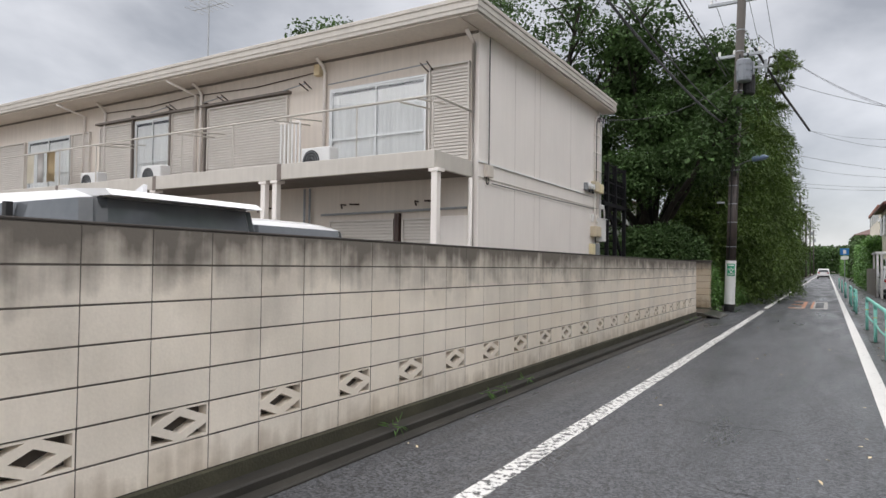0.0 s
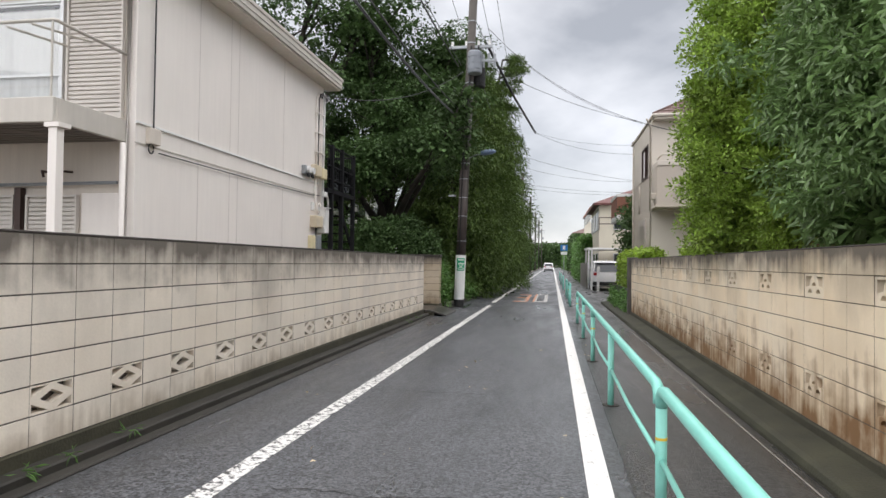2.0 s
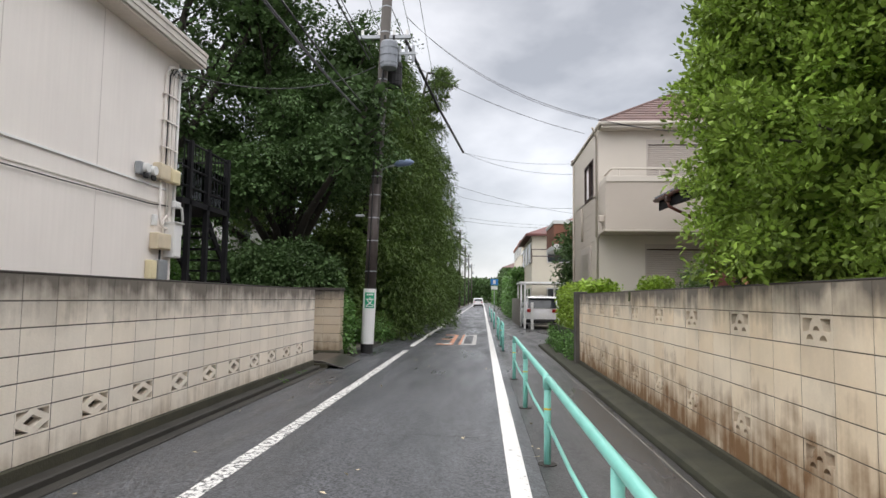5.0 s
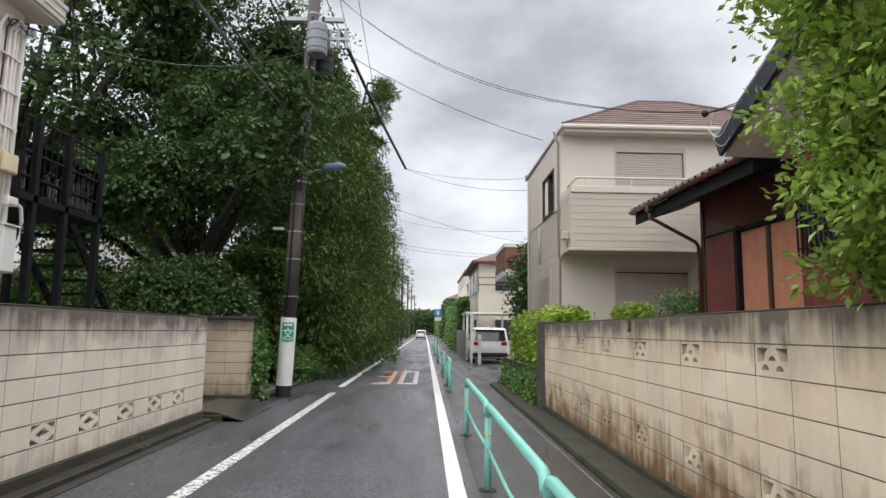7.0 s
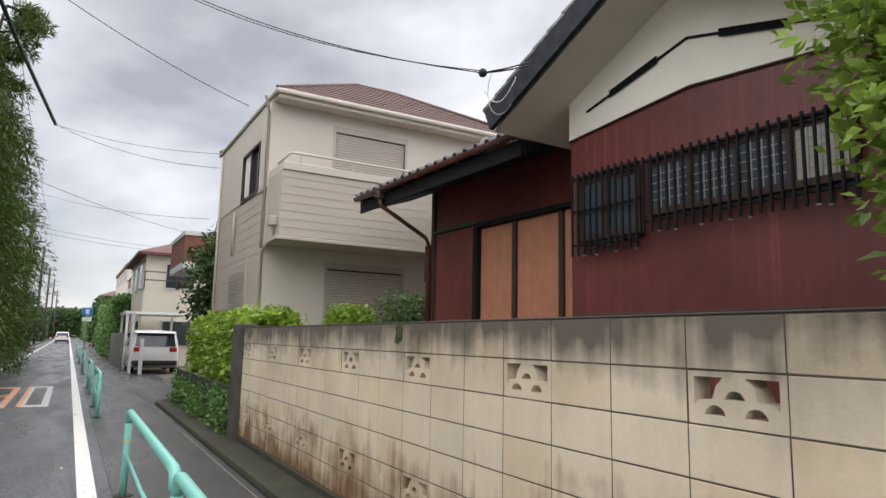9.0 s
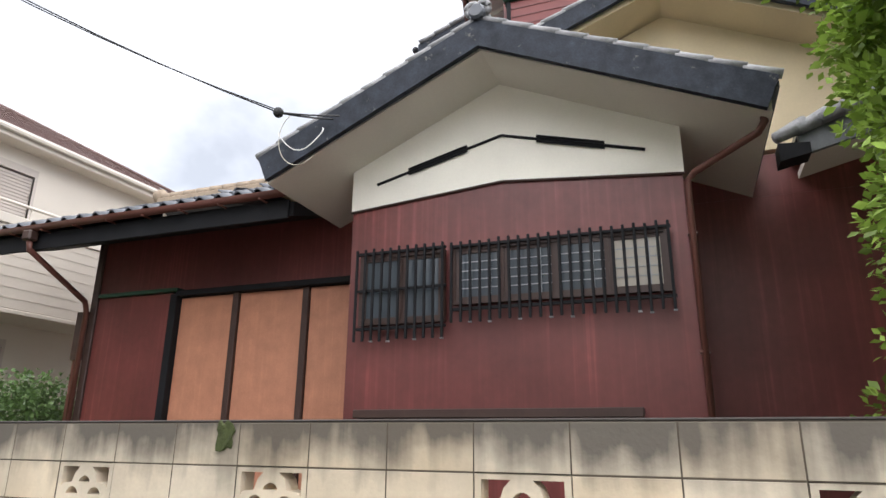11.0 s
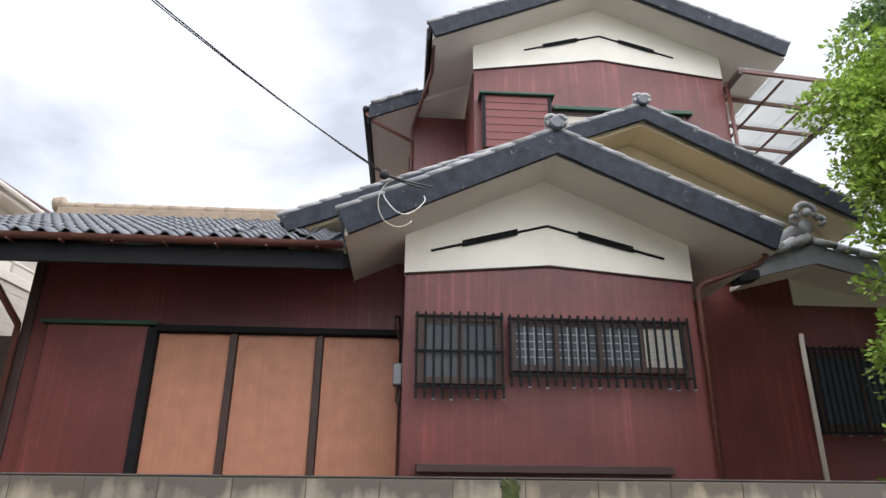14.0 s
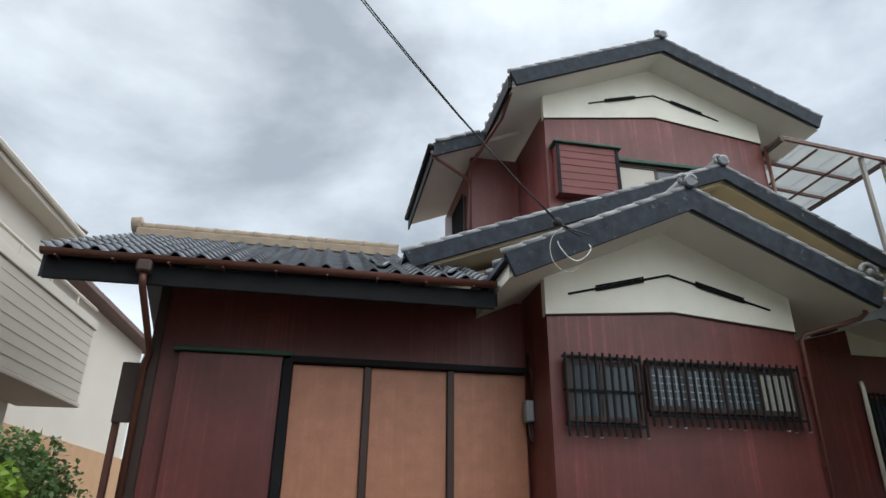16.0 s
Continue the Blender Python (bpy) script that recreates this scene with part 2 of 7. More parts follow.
# Dark brown for deck underside and shutter rails; the eave strip uses it as shade.
M_EAVE = mat("dark_brown_board", (0.19, 0.165, 0.145), 0.15, 2, 50, 0.8, 0.1)
M_APT3 = mat("pale_shutter", (0.66, 0.62, 0.575), 0.06, 2, 60, 0.55, 0.05)
M_BEIGE = mat("beige_siding", (0.52, 0.465, 0.40), 0.05, 1, 60, 0.8, 0.2)
M_BEIGE2 = mat("light_beige_siding", (0.62, 0.57, 0.50), 0.05, 1, 60, 0.8, 0.2)
M_SHUT = mat("rolling_shutter", (0.48, 0.43, 0.385), 0.05, 2, 60, 0.5, 0.05)
M_ROOFB = mat("brown_slate", (0.14, 0.085, 0.075), 0.25, 3, 40, 0.7, 0.3, streak=0.1)
M_ROOFR = mat("red_tile_roof", (0.135, 0.052, 0.047), 0.25, 3, 40, 0.65, 0.3)
M_YELLOW = mat("pale_yellow_render", (0.66, 0.615, 0.51), 0.06, 1, 50, 0.8, 0.1)
M_BRICKRED = mat("red_brown_panel", (0.27, 0.115, 0.075), 0.15, 3, 50, 0.7, 0.1)
M_WHITE = mat("white_paint", (0.78, 0.78, 0.77), 0.04, 3, 60, 0.5, 0.05)
M_CARW = mat("white_car_paint", (0.78, 0.78, 0.79), 0.02, 3, 60, 0.18, 0.0)
M_RUBBER = mat("black_rubber", (0.018, 0.018, 0.019), 0.2, 5, 60, 0.7, 0.1)
M_POLE = mat("pole_concrete", (0.085, 0.076, 0.068), 0.2, 3, 60, 0.8, 0.2, streak=0.2)
M_POLEB = mat("brown_pole_wrap", (0.062, 0.048, 0.044), 0.35, 4, 60, 0.6, 0.2)
M_STEEL = mat("galvanised_steel", (0.34, 0.36, 0.38), 0.15, 6, 60, 0.45, 0.1, metal=0.4)
M_SIGNG = mat("green_sign", (0.02, 0.33, 0.17), 0.08, 6, 60, 0.5, 0.02)
M_SIGNB = mat("blue_sign", (0.03, 0.20, 0.55), 0.08, 6, 60, 0.5, 0.02)
M_WIRE = mat("black_cable", (0.02, 0.02, 0.022), 0.1, 5, 60, 0.5, 0.0)
M_BARK = mat("dark_bark", (0.032, 0.027, 0.022), 0.3, 6, 30, 0.9, 0.8, bdist=0.02)
# Broad dark and light patches in these two leaf colours stand in for shaded clusters.
M_LEAFD = mat("dark_foliage", (0.068, 0.120, 0.040), 0.45, 0.55, 5, 0.6, 0, island=0.4, leaf=0.18, spec=0.22)
M_LEAFC = mat("conifer_foliage", (0.098, 0.152, 0.040), 0.45, 0.7, 5, 0.6, 0, island=0.4, leaf=0.18, spec=0.22)
M_LEAFB = mat("bright_foliage", (0.235, 0.345, 0.058), 0.35, 1.5, 5, 0.5, 0, island=0.5, leaf=0.28, spec=0.3)
M_LEAFY = mat("yellow_green_foliage", (0.27, 0.40, 0.05), 0.25, 1.5, 5, 0.45, 0, island=0.4, leaf=0.35)
M_DRUM = mat("grey_drum_enamel", (0.23, 0.25, 0.28), 0.12, 5, 60, 0.45, 0.05)
M_LEAFU = mat("deep_green_foliage", (0.155, 0.250, 0.085), 0.25, 1.5, 5, 0.4, 0, island=0.4, leaf=0.3)
M_LEAFH = mat("hedge_foliage", (0.115, 0.235, 0.055), 0.2, 1.5, 5, 0.5, 0, island=0.4, leaf=0.3)
# Tinted glass whose base is lifted to grey in place of sky reflection.
M_CARGLASS = mat("sky_grey_tinted_glass", (0.13, 0.14, 0.152), 0.2, 1.0, 8, 0.07, 0, spec=1.0)
M_ORANGE = mat("orange_paint", (0.62, 0.16, 0.05), 0.1, 3, 60, 0.6, 0.05)
M_CANOPY = clear_glass("frosted_canopy_sheet", (0.85, 0.85, 0.82), 0.8)

# ---- building helpers ----
def part(name, bm, material, parent=None, label="", smooth=False):
    """Links a bmesh as one mesh object, under a thing or a part."""
    me = bpy.data.meshes.new(name)
    bmesh.ops.recalc_face_normals(bm, faces=bm.faces)
    bm.to_mesh(me)
    bm.free()
    if smooth:
        for p in me.polygons:
            p.use_smooth = True
    me.materials.append(material)
    ob = new(name, me)
    ob.parent = parent
    if label:
        ob["label"] = label
    return ob


def thing(name, m, label, category, group="", kind=""):
    ob = new(name)
    ob.matrix_world = m
    return tagged(ob, label, category, group, kind)


def box(bm, x0, y0, z0, x1, y1, z1, bev=0.0):
    vs = [bm.verts.new(p) for p in ((x0, y0, z0), (x1, y0, z0), (x1, y1, z0), (x0, y1, z0), (x0, y0, z1), (x1, y0, z1), (x1, y1, z1), (x0, y1, z1))]
    fs = [bm.faces.new([vs[i] for i in f]) for f in ((3, 2, 1, 0), (4, 5, 6, 7), (0, 1, 5, 4), (1, 2, 6, 5), (2, 3, 7, 6), (3, 0, 4, 7))]
    if bev:
        bmesh.ops.bevel(bm, geom=list({e for f in fs for e in f.edges}), offset=bev, segments=1, affect="EDGES")
    return bm


def B(*boxes, bev=0.0):
    bm = bmesh.new()
    for b in boxes:
        box(bm, *b, bev=bev)
    return bm


def tube(bm, pts, r, n=8, cap=True):
    """A tube along points; r is one radius or one a point."""
    pts = [Vector(p) for p in pts]
    rs = r if isinstance(r, (list, tuple)) else [r] * len(pts)
    rings = []
    for i, p in enumerate(pts):
        d = (pts[min(i + 1, len(pts) - 1)] - pts[max(i - 1, 0)]).normalized()
        a = d.cross(Vector((0, 0, 1)))
        if a.length < 1e-3:
            a = Vector((1, 0, 0))
        a.normalize()
        b = d.cross(a)
        rings.append([bm.verts.new(p + rs[i] * (math.cos(k * math.tau / n) * a + math.sin(k * math.tau / n) * b)) for k in range(n)])
    for r0, r1 in zip(rings, rings[1:]):
        for k in range(n):
            bm.faces.new((r0[k], r0[(k + 1) % n], r1[(k + 1) % n], r1[k]))
    if cap:
        bm.faces.new(rings[0])
        bm.faces.new(rings[-1])
    return bm


def T(*runs, r=0.02, n=8):
    bm = bmesh.new()
    for pts in runs:
        tube(bm, pts, r, n)
    return bm


def prism(bm, poly, d0, d1, axis="y"):
    """A polygon of (a, z) drawn out from d0 to d1 along y (a is x), along x (a is y) or along z (poly is x, y)."""
    def put(a, z, d):
        return (a, d, z) if axis == "y" else (d, a, z) if axis == "x" else (a, z, d)
    lo = [bm.verts.new(put(a, z, d0)) for a, z in poly]
    hi = [bm.verts.new(put(a, z, d1)) for a, z in poly]
    bm.faces.new(lo)
    bm.faces.new(hi)
    for i in range(len(poly)):
        j = (i + 1) % len(poly)
        bm.faces.new((lo[i], lo[j], hi[j], hi[i]))
    return bm


def PR(poly, d0, d1, axis="y"):
    return prism(bmesh.new(), poly, d0, d1, axis)


def pierced(outer, holes, d0, d1, axis="y"):
    """A plate with holes right through it."""
    bm = bmesh.new()
    def put(a, z, d):
        return (a, d, z) if axis == "y" else (d, a, z)
    edges = []
    for loop in (outer, *holes):
        vs = [bm.verts.new(put(a, z, d0)) for a, z in loop]
        edges += [bm.edges.new((vs[i], vs[(i + 1) % len(vs)])) for i in range(len(vs))]
    bmesh.ops.triangle_fill(bm, use_beauty=True, use_dissolve=False, edges=edges)
    ret = bmesh.ops.extrude_face_region(bm, geom=bm.faces[:])
    delta = Vector(put(0, 0, d1 - d0))
    bmesh.ops.translate(bm, vec=delta, verts=[g for g in ret["geom"] if isinstance(g, bmesh.types.BMVert)])
    return bm


def rect(a0, z0, a1, z1):
    return [(a0, z0), (a1, z0), (a1, z1), (a0, z1)]


def raw_mesh(name, verts, faces, material, parent=None, label=""):
    me = bpy.data.meshes.new(name)
    me.from_pydata(verts, [], faces)
    me.materials.append(material)
    ob = new(name, me)
    ob.parent = parent
    if label:
        ob["label"] = label
    return ob


def leaves(name, centres, spread, per, size, material, parent, seed, up=0.5, slim=0.45, label="", radial=0.55, lift=-0.1, dome=0.0):
    """A crown of single folded leaves in loose clumps, pointing out of each clump; dome lets the rim of a flat clump droop."""
    rng = np.random.default_rng(seed)
    c = np.repeat(np.asarray(centres, float), per, axis=0)
    nn = len(c)
    off = np.clip(rng.normal(size=(nn, 3)), -1.7, 1.7) * np.asarray(spread) * 0.55
    p = c + off
    p[:, 2] -= dome * (off[:, 0] ** 2 + off[:, 1] ** 2) / (np.asarray(spread)[0] + 1e-9)
    s = size * rng.uniform(0.6, 1.35, nn)[:, None]
    az = rng.uniform(0, math.tau, nn)
    el = rng.normal(-0.25, 0.5, nn)
    d = np.stack([np.cos(az) * np.cos(el), np.sin(az) * np.cos(el), np.sin(el)], 1)
    out = off / np.asarray(spread)
    out /= np.linalg.norm(out, axis=1)[:, None] + 1e-9
    d = d * (1 - radial) + out * radial + np.array([0, 0, lift])
    d /= np.linalg.norm(d, axis=1)[:, None] + 1e-9
    nrm = rng.normal(size=(nn, 3)) * (1 - up) + np.array([0, 0, 1.0]) * up * 1.5
    side = np.cross(d, nrm)
    side /= np.linalg.norm(side, axis=1)[:, None] + 1e-9
    un = np.cross(side, d)
    v = np.empty((nn, 4, 3))
    v[:, 0] = p
    v[:, 1] = p + s * (0.5 * d + slim * side + 0.10 * un)
    v[:, 2] = p + s * d
    v[:, 3] = p + s * (0.5 * d - slim * side + 0.10 * un)
    me = bpy.data.meshes.new(name)
    me.vertices.add(nn * 4)
    me.vertices.foreach_set("co", v.reshape(-1))
    tri = (np.arange(nn)[:, None] * 4 + np.array([0, 1, 2, 0, 2, 3])[None, :]).reshape(-1)
    me.loops.add(nn * 6)
    me.loops.foreach_set("vertex_index", tri.astype(np.int32))
    me.polygons.add(nn * 2)
    me.polygons.foreach_set("loop_start", np.arange(nn * 2, dtype=np.int32) * 3)
    me.update(calc_edges=True)
    me.validate()
    me.materials.append(material)
    ob = new(name, me)
    ob.parent = parent
    if label:
        ob["label"] = label
    return ob


def blob(n, centre, radii, seed, lump=0.3, inner=0.45, zmin=None):
    """Clump centres in a lumpy egg, thicker towards its skin."""
    rng = np.random.default_rng(seed)
    d = rng.normal(size=(n, 3))
    d /= np.linalg.norm(d, axis=1)[:, None]
    ph = rng.uniform(0, 6.28, 6)
    w = 1 + lump * (np.sin(d[:, 0] * 5 + ph[0]) * np.sin(d[:, 1] * 4 + ph[1]) + 0.6 * np.sin(d[:, 2] * 7 + ph[2]) * np.sin(d[:, 0] * 8 + ph[3]))
    r = rng.uniform(inner, 1, n) ** 0.6 * w
    p = d * r[:, None] * np.asarray(radii) + np.asarray(centre)
    if zmin is not None:
        p = p[p[:, 2] > zmin]
    return p


def slab_block(n, lo, hi, seed, skin=0.75):
    """Clump centres in a clipped hedge, most of them near its faces."""
    rng = np.random.default_rng(seed)
    lo, hi = np.asarray(lo, float), np.asarray(hi, float)
    p = rng.uniform(0, 1, (n, 3))
    k = rng.uniform(0, 1, n) < skin
    f = rng.integers(0, 5, n)
    for axis, side in enumerate(((0, 0.0), (0, 1.0), (1, 0.0), (1, 1.0), (2, 1.0))):
        sel = k & (f == axis)
        p[sel, side[0]] = side[1]
    return lo + p * (hi - lo) + rng.normal(size=(n, 3)) * 0.05


# ---- ground and road ----
def asphalt(name, col, chip, rough):
    """Rolled asphalt: pale and dark stone chips, damp patches, tracks polished along the lane."""
    m = mat(name, col, 0.16, 0.5, 60, rough, 0.9, bdist=0.008, grain=0.3)
    n, l = m.node_tree.nodes, m.node_tree.links
    b = n["Principled BSDF"]
    src = b.inputs["Base Color"].links[0].from_socket
    geo = n.new("ShaderNodeNewGeometry")
    v = n.new("ShaderNodeTexVoronoi")
    v.inputs["Scale"].default_value = 62
    l.new(geo.outputs["Position"], v.inputs["Vector"])
    r = n.new("ShaderNodeValToRGB")
    r.color_ramp.elements[0].position, r.color_ramp.elements[0].color = 0.15, (0.35, 0.35, 0.36, 1)
    r.color_ramp.elements[1].position, r.color_ramp.elements[1].color = 1.0, (chip, chip, chip, 1)
    sp = n.new("ShaderNodeSeparateColor")
    l.new(v.outputs["Color"], sp.inputs[0])
    l.new(sp.outputs[0], r.inputs["Fac"])
    mx = n.new("ShaderNodeVectorMath")
    mx.operation = "MULTIPLY"
    l.new(src, mx.inputs[0])
    l.new(r.outputs["Color"], mx.inputs[1])
    l.new(mx.outputs["Vector"], b.inputs["Base Color"])
    mp = n.new("ShaderNodeMapping")
    mp.inputs["Scale"].default_value = (1.3, 0.22, 1)
    l.new(geo.outputs["Position"], mp.inputs["Vector"])
    w = n.new("ShaderNodeTexNoise")
    w.inputs["Scale"].default_value, w.inputs["Detail"].default_value = 1.1, 5
    l.new(mp.outputs["Vector"], w.inputs["Vector"])
    k = n.new("ShaderNodeMapRange")
    k.inputs["From Min"].default_value, k.inputs["From Max"].default_value = 0.35, 0.65
    k.inputs["To Min"].default_value, k.inputs["To Max"].default_value = rough - 0.14, rough + 0.2
    l.new(w.outputs["Fac"], k.inputs["Value"])
    l.new(k.outputs["Result"], b.inputs["Roughness"])
    return m


M_ROAD = asphalt("damp_asphalt", (0.070, 0.073, 0.080), 1.9, 0.40)
M_PATH = asphalt("wet_dark_asphalt", (0.042, 0.042, 0.042), 1.7, 0.34)
M_LOT = mat("gravel_yard", (0.16, 0.14, 0.115), 0.3, 1.5, 90, 0.9, 0.6, bdist=0.01)


def worn_white(name, col, wear):
    """Road paint, rubbed off in patches down to the asphalt."""
    m = mat(name, col, 0.06, 2, 90, 0.6, 0.25)
    n, l = m.node_tree.nodes, m.node_tree.links
    geo = n.new("ShaderNodeNewGeometry")
    t = n.new("ShaderNodeTexNoise")
    t.inputs["Scale"].default_value, t.inputs["Detail"].default_value, t.inputs["Roughness"].default_value = 17, 8, 0.72
    l.new(geo.outputs["Position"], t.inputs["Vector"])
    r = n.new("ShaderNodeValToRGB")
    r.color_ramp.elements[0].position, r.color_ramp.elements[1].position = wear, wear + 0.04
    l.new(t.outputs["Fac"], r.inputs["Fac"])
    mx = n.new("ShaderNodeMix")
    mx.data_type = "RGBA"
    b = n["Principled BSDF"]
    src = b.inputs["Base Color"].links[0].from_socket
    l.new(r.outputs["Color"], mx.inputs["Factor"])
    mx.inputs["A"].default_value = (0.07, 0.07, 0.07, 1)
    l.new(src, mx.inputs["B"])
    l.new(mx.outputs["Result"], b.inputs["Base Color"])
    return m


M_LINE = worn_white("worn_road_paint", (0.72, 0.71, 0.69), 0.455)
M_LINE2 = worn_white("road_paint", (0.76, 0.75, 0.73), 0.36)
M_LINEO = worn_white("orange_road_paint", (0.62, 0.30, 0.18), 0.38)
M_LINE3 = worn_white("faded_road_paint", (0.56, 0.54, 0.52), 0.40)

tagged(part("ground", B((-400, -60, -0.6, 400, 900, -0.03)), M_LOT), "brown gravel and earth ground around the houses", "ground", kind="structure")
tagged(part("road", B((-2.86, -30, -0.2, 0.72, 500, 0.0)), M_ROAD), "damp grey asphalt road with fine cracks", "road", kind="structure")
tagged(part("pavement", B((0.724, -30, -0.2, 1.86, 500, -0.003), (1.862, -30, -0.2, 1.95, 26.5, -0.003)), M_PATH), "wet dark asphalt footpath behind the guard rail", "pavement", kind="structure")


def cracks():
    """Thin wandering cracks across the lane."""
    rng = random.Random(4)
    bm = bmesh.new()
    for y0, x0, x1 in ((3.1, -1.3, 0.1), (4.4, -0.6, 0.4), (6.2, -1.5, -0.3), (9.4, -1.7, -0.4), (13.1, -0.9, 0.2), (17.0, -1.6, -0.1), (20.5, -1.0, 0.3)):
        x, y, prev = x0, y0, None
        while x < x1:
            w = rng.uniform(0.003, 0.008)
            a, b = bm.verts.new((x, y - w, 0.004)), bm.verts.new((x, y + w, 0.004))
            if prev:
                bm.faces.new((prev[0], a, b, prev[1]))
            prev = (a, b)
            x += rng.uniform(0.04, 0.1)
            y += rng.uniform(-0.03, 0.035)
    return bm


tagged(part("crack", cracks(), M_RUBBER), "thin black cracks in the asphalt", "crack", kind="structure")
for nm, bm_, ma, lab in (
        ("road_line", B((-1.93, -30, -0.01, -1.78, 23.9, 0.004)), M_LINE, "worn white edge line on the asphalt"),
        ("road_line", B((-1.95, 25.5, -0.01, -1.80, 200, 0.004)), M_LINE2, "white edge line beyond the gap"),
        ("road_line", B((0.44, -30, -0.01, 0.595, 300, 0.004)), M_LINE2, "solid white edge line beside the guard rail")):
    tagged(part(nm, bm_, ma), lab, "road line", kind="structure")


def ring_text(x0, x1, y0, y1, w, shape):
    """A stretched road numeral of flat paint, as strips."""
    bm = bmesh.new()
    if shape == "0":
        box(bm, x0, y0, -0.01, x0 + w, y1, 0.005)
        box(bm, x1 - w, y0, -0.01, x1, y1, 0.005)
        box(bm, x0 + w, y0, -0.01, x1 - w, y0 + 3.2 * w, 0.005)
        box(bm, x0 + w, y1 - 3.2 * w, -0.01, x1 - w, y1, 0.005)
    else:
        m_ = (y0 + y1) / 2
        box(bm, x1 - w, y0, -0.01, x1, y1, 0.005)
        for ya in (y0, m_ - 1.6 * w, y1 - 3.2 * w):
            box(bm, x0, ya, -0.01, x1 - w, ya + 3.2 * w, 0.005)
    return bm


mark = tagged(part("speed_marking", ring_text(-1.22, -0.70, 26.4, 31.9, 0.13, "3"), M_LINEO), "orange and white number 30 painted on the road", "road marking", kind="structure")
part("numeral", ring_text(-0.52, 0.02, 26.5, 32.1, 0.13, "0"), M_LINE3, mark)
part("numeral", B((-0.53, 26.5, -0.01, -0.45, 32.1, 0.009)), M_LINEO, mark)
part("numeral", B((-1.0, 26.6, -0.01, -0.74, 27.0, 0.009)), M_LINE3, mark)

# kerbs and footings
tagged(part("kerb", B((-3.14, -30, -0.2, -2.98, 19.0, 0.075), (-2.98, -30, -0.2, -2.862, 19.0, 0.022), bev=0.012), M_KERB), "dark wet concrete kerb with moss along the wall", "kerb", kind="structure")
tagged(part("kerb", B((-3.14, 22.0, -0.2, -2.96, 260, 0.09), (-2.96, 19.0, -0.2, -2.862, 260, 0.02), bev=0.012), M_KERB), "dark concrete kerb along the hedge", "kerb", kind="structure")
tagged(part("kerb", PR([(1.954, -0.2), (2.268, -0.2), (2.268, 0.10), (2.02, 0.075), (1.97, 0.06), (1.954, 0.02)], -30, 26.5), M_MOSSK), "dark wet concrete kerb ledge under the wall", "kerb", kind="structure")
tagged(part("pavement", B((1.865, 26.6, -0.2, 3.2, 300, -0.004)), M_PATH), "wet asphalt apron before the parking bays", "pavement", kind="structure")


def ramp_plate():
    bm = PR([(-3.5, 0.13), (-3.5, 0.16), (-2.98, 0.15), (-2.55, 0.03), (-2.55, 0.0), (-2.98, 0.11)], 19.15, 20.95)
    bmesh.ops.bevel(bm, geom=bm.edges[:], offset=0.008, segments=1, affect="EDGES")
    return bm


ramp = tagged(part("kerb_ramp", ramp_plate(), mat("wet_steel_plate", (0.06, 0.055, 0.05), 0.3, 4, 60, 0.3, 0.3, metal=0.3)), "dark wet steel kerb ramp at the gateway", "ramp")
tagged(part("pavement", B((-5.4, 19.05, -0.2, -2.87, 21.4, 0.1)), M_FOOT), "dark concrete gateway floor", "pavement", kind="structure")

tagged(part("gutter_joint", B((1.862, -30, -0.05, 1.872, 26.5, 0.0)), M_CONC), "thin pale joint along the gutter", "joint", kind="structure")

# ---- guard rail ----
def guard_section(y0, y1, ends=True):
    g = thing("guard_rail", pose(0.80, y0, 0), "turquoise painted steel tube guard rail beside the footpath", "guard rail", "guard rails along the footpath")
    ln = y1 - y0
    k = max(1, round(ln / 3.0))
    top = 0.745
    pts = [(0, 0.03, top - 0.10), (0, 0.035, top - 0.05), (0, 0.07, top - 0.012), (0, 0.14, top)] + [(0, ln - 0.14, top), (0, ln - 0.07, top - 0.012), (0, ln - 0.035, top - 0.05), (0, ln - 0.03, top - 0.10)]
    part("top_rail", T(pts, r=0.032, n=12), M_TURQ, g, smooth=True)
    step = ln / k
    for i in range(k):
        a = i * step
        part("lower_rail", T([(0, a, 0.36), (0, a + step * 0.5, 0.33), (0, a + step, 0.36)], r=0.016, n=8), M_TURQ, g, smooth=True)
    for i in range(0 if ends else 1, k + 1):
        y = min(max(i * step, 0.03), ln - 0.03)
        ps = part("post", T([(0, y, -0.05), (0, y, top - (0.02 if 0 < i < k else 0.06))], r=0.031, n=12), M_TURQ, g, smooth=True)
        part("foot_patch", T([(0, y, -0.05), (0, y, 0.004)], r=0.085, n=14), M_KERB, ps, "dark concrete round the foot")
        if i == k:
            part("reflector", T([(0, y, 0.47), (0, y, 0.485)], r=0.0325, n=12), mat("yellow_tape", (0.7, 0.5, 0.05)), ps, "small yellow tape")
    return g


for ya, yb in ((-2.9, 0.06), (0.09, 3.08), (3.11, 6.10), (6.13, 12.12), (12.15, 15.05), (15.08, 18.12)):
    guard_section(ya, yb, ya < -2)
for ya in (24.4, 29.3, 38.0, 47.0, 58.0):
    guard_section(ya, ya + 2.0)

# ---- the dark red house ----
house = thing("house", pose(4.545, 16.27, 0, 0, 0, -87.71), "old dark red two-storey house with white gables and grey tiled roofs", "house")


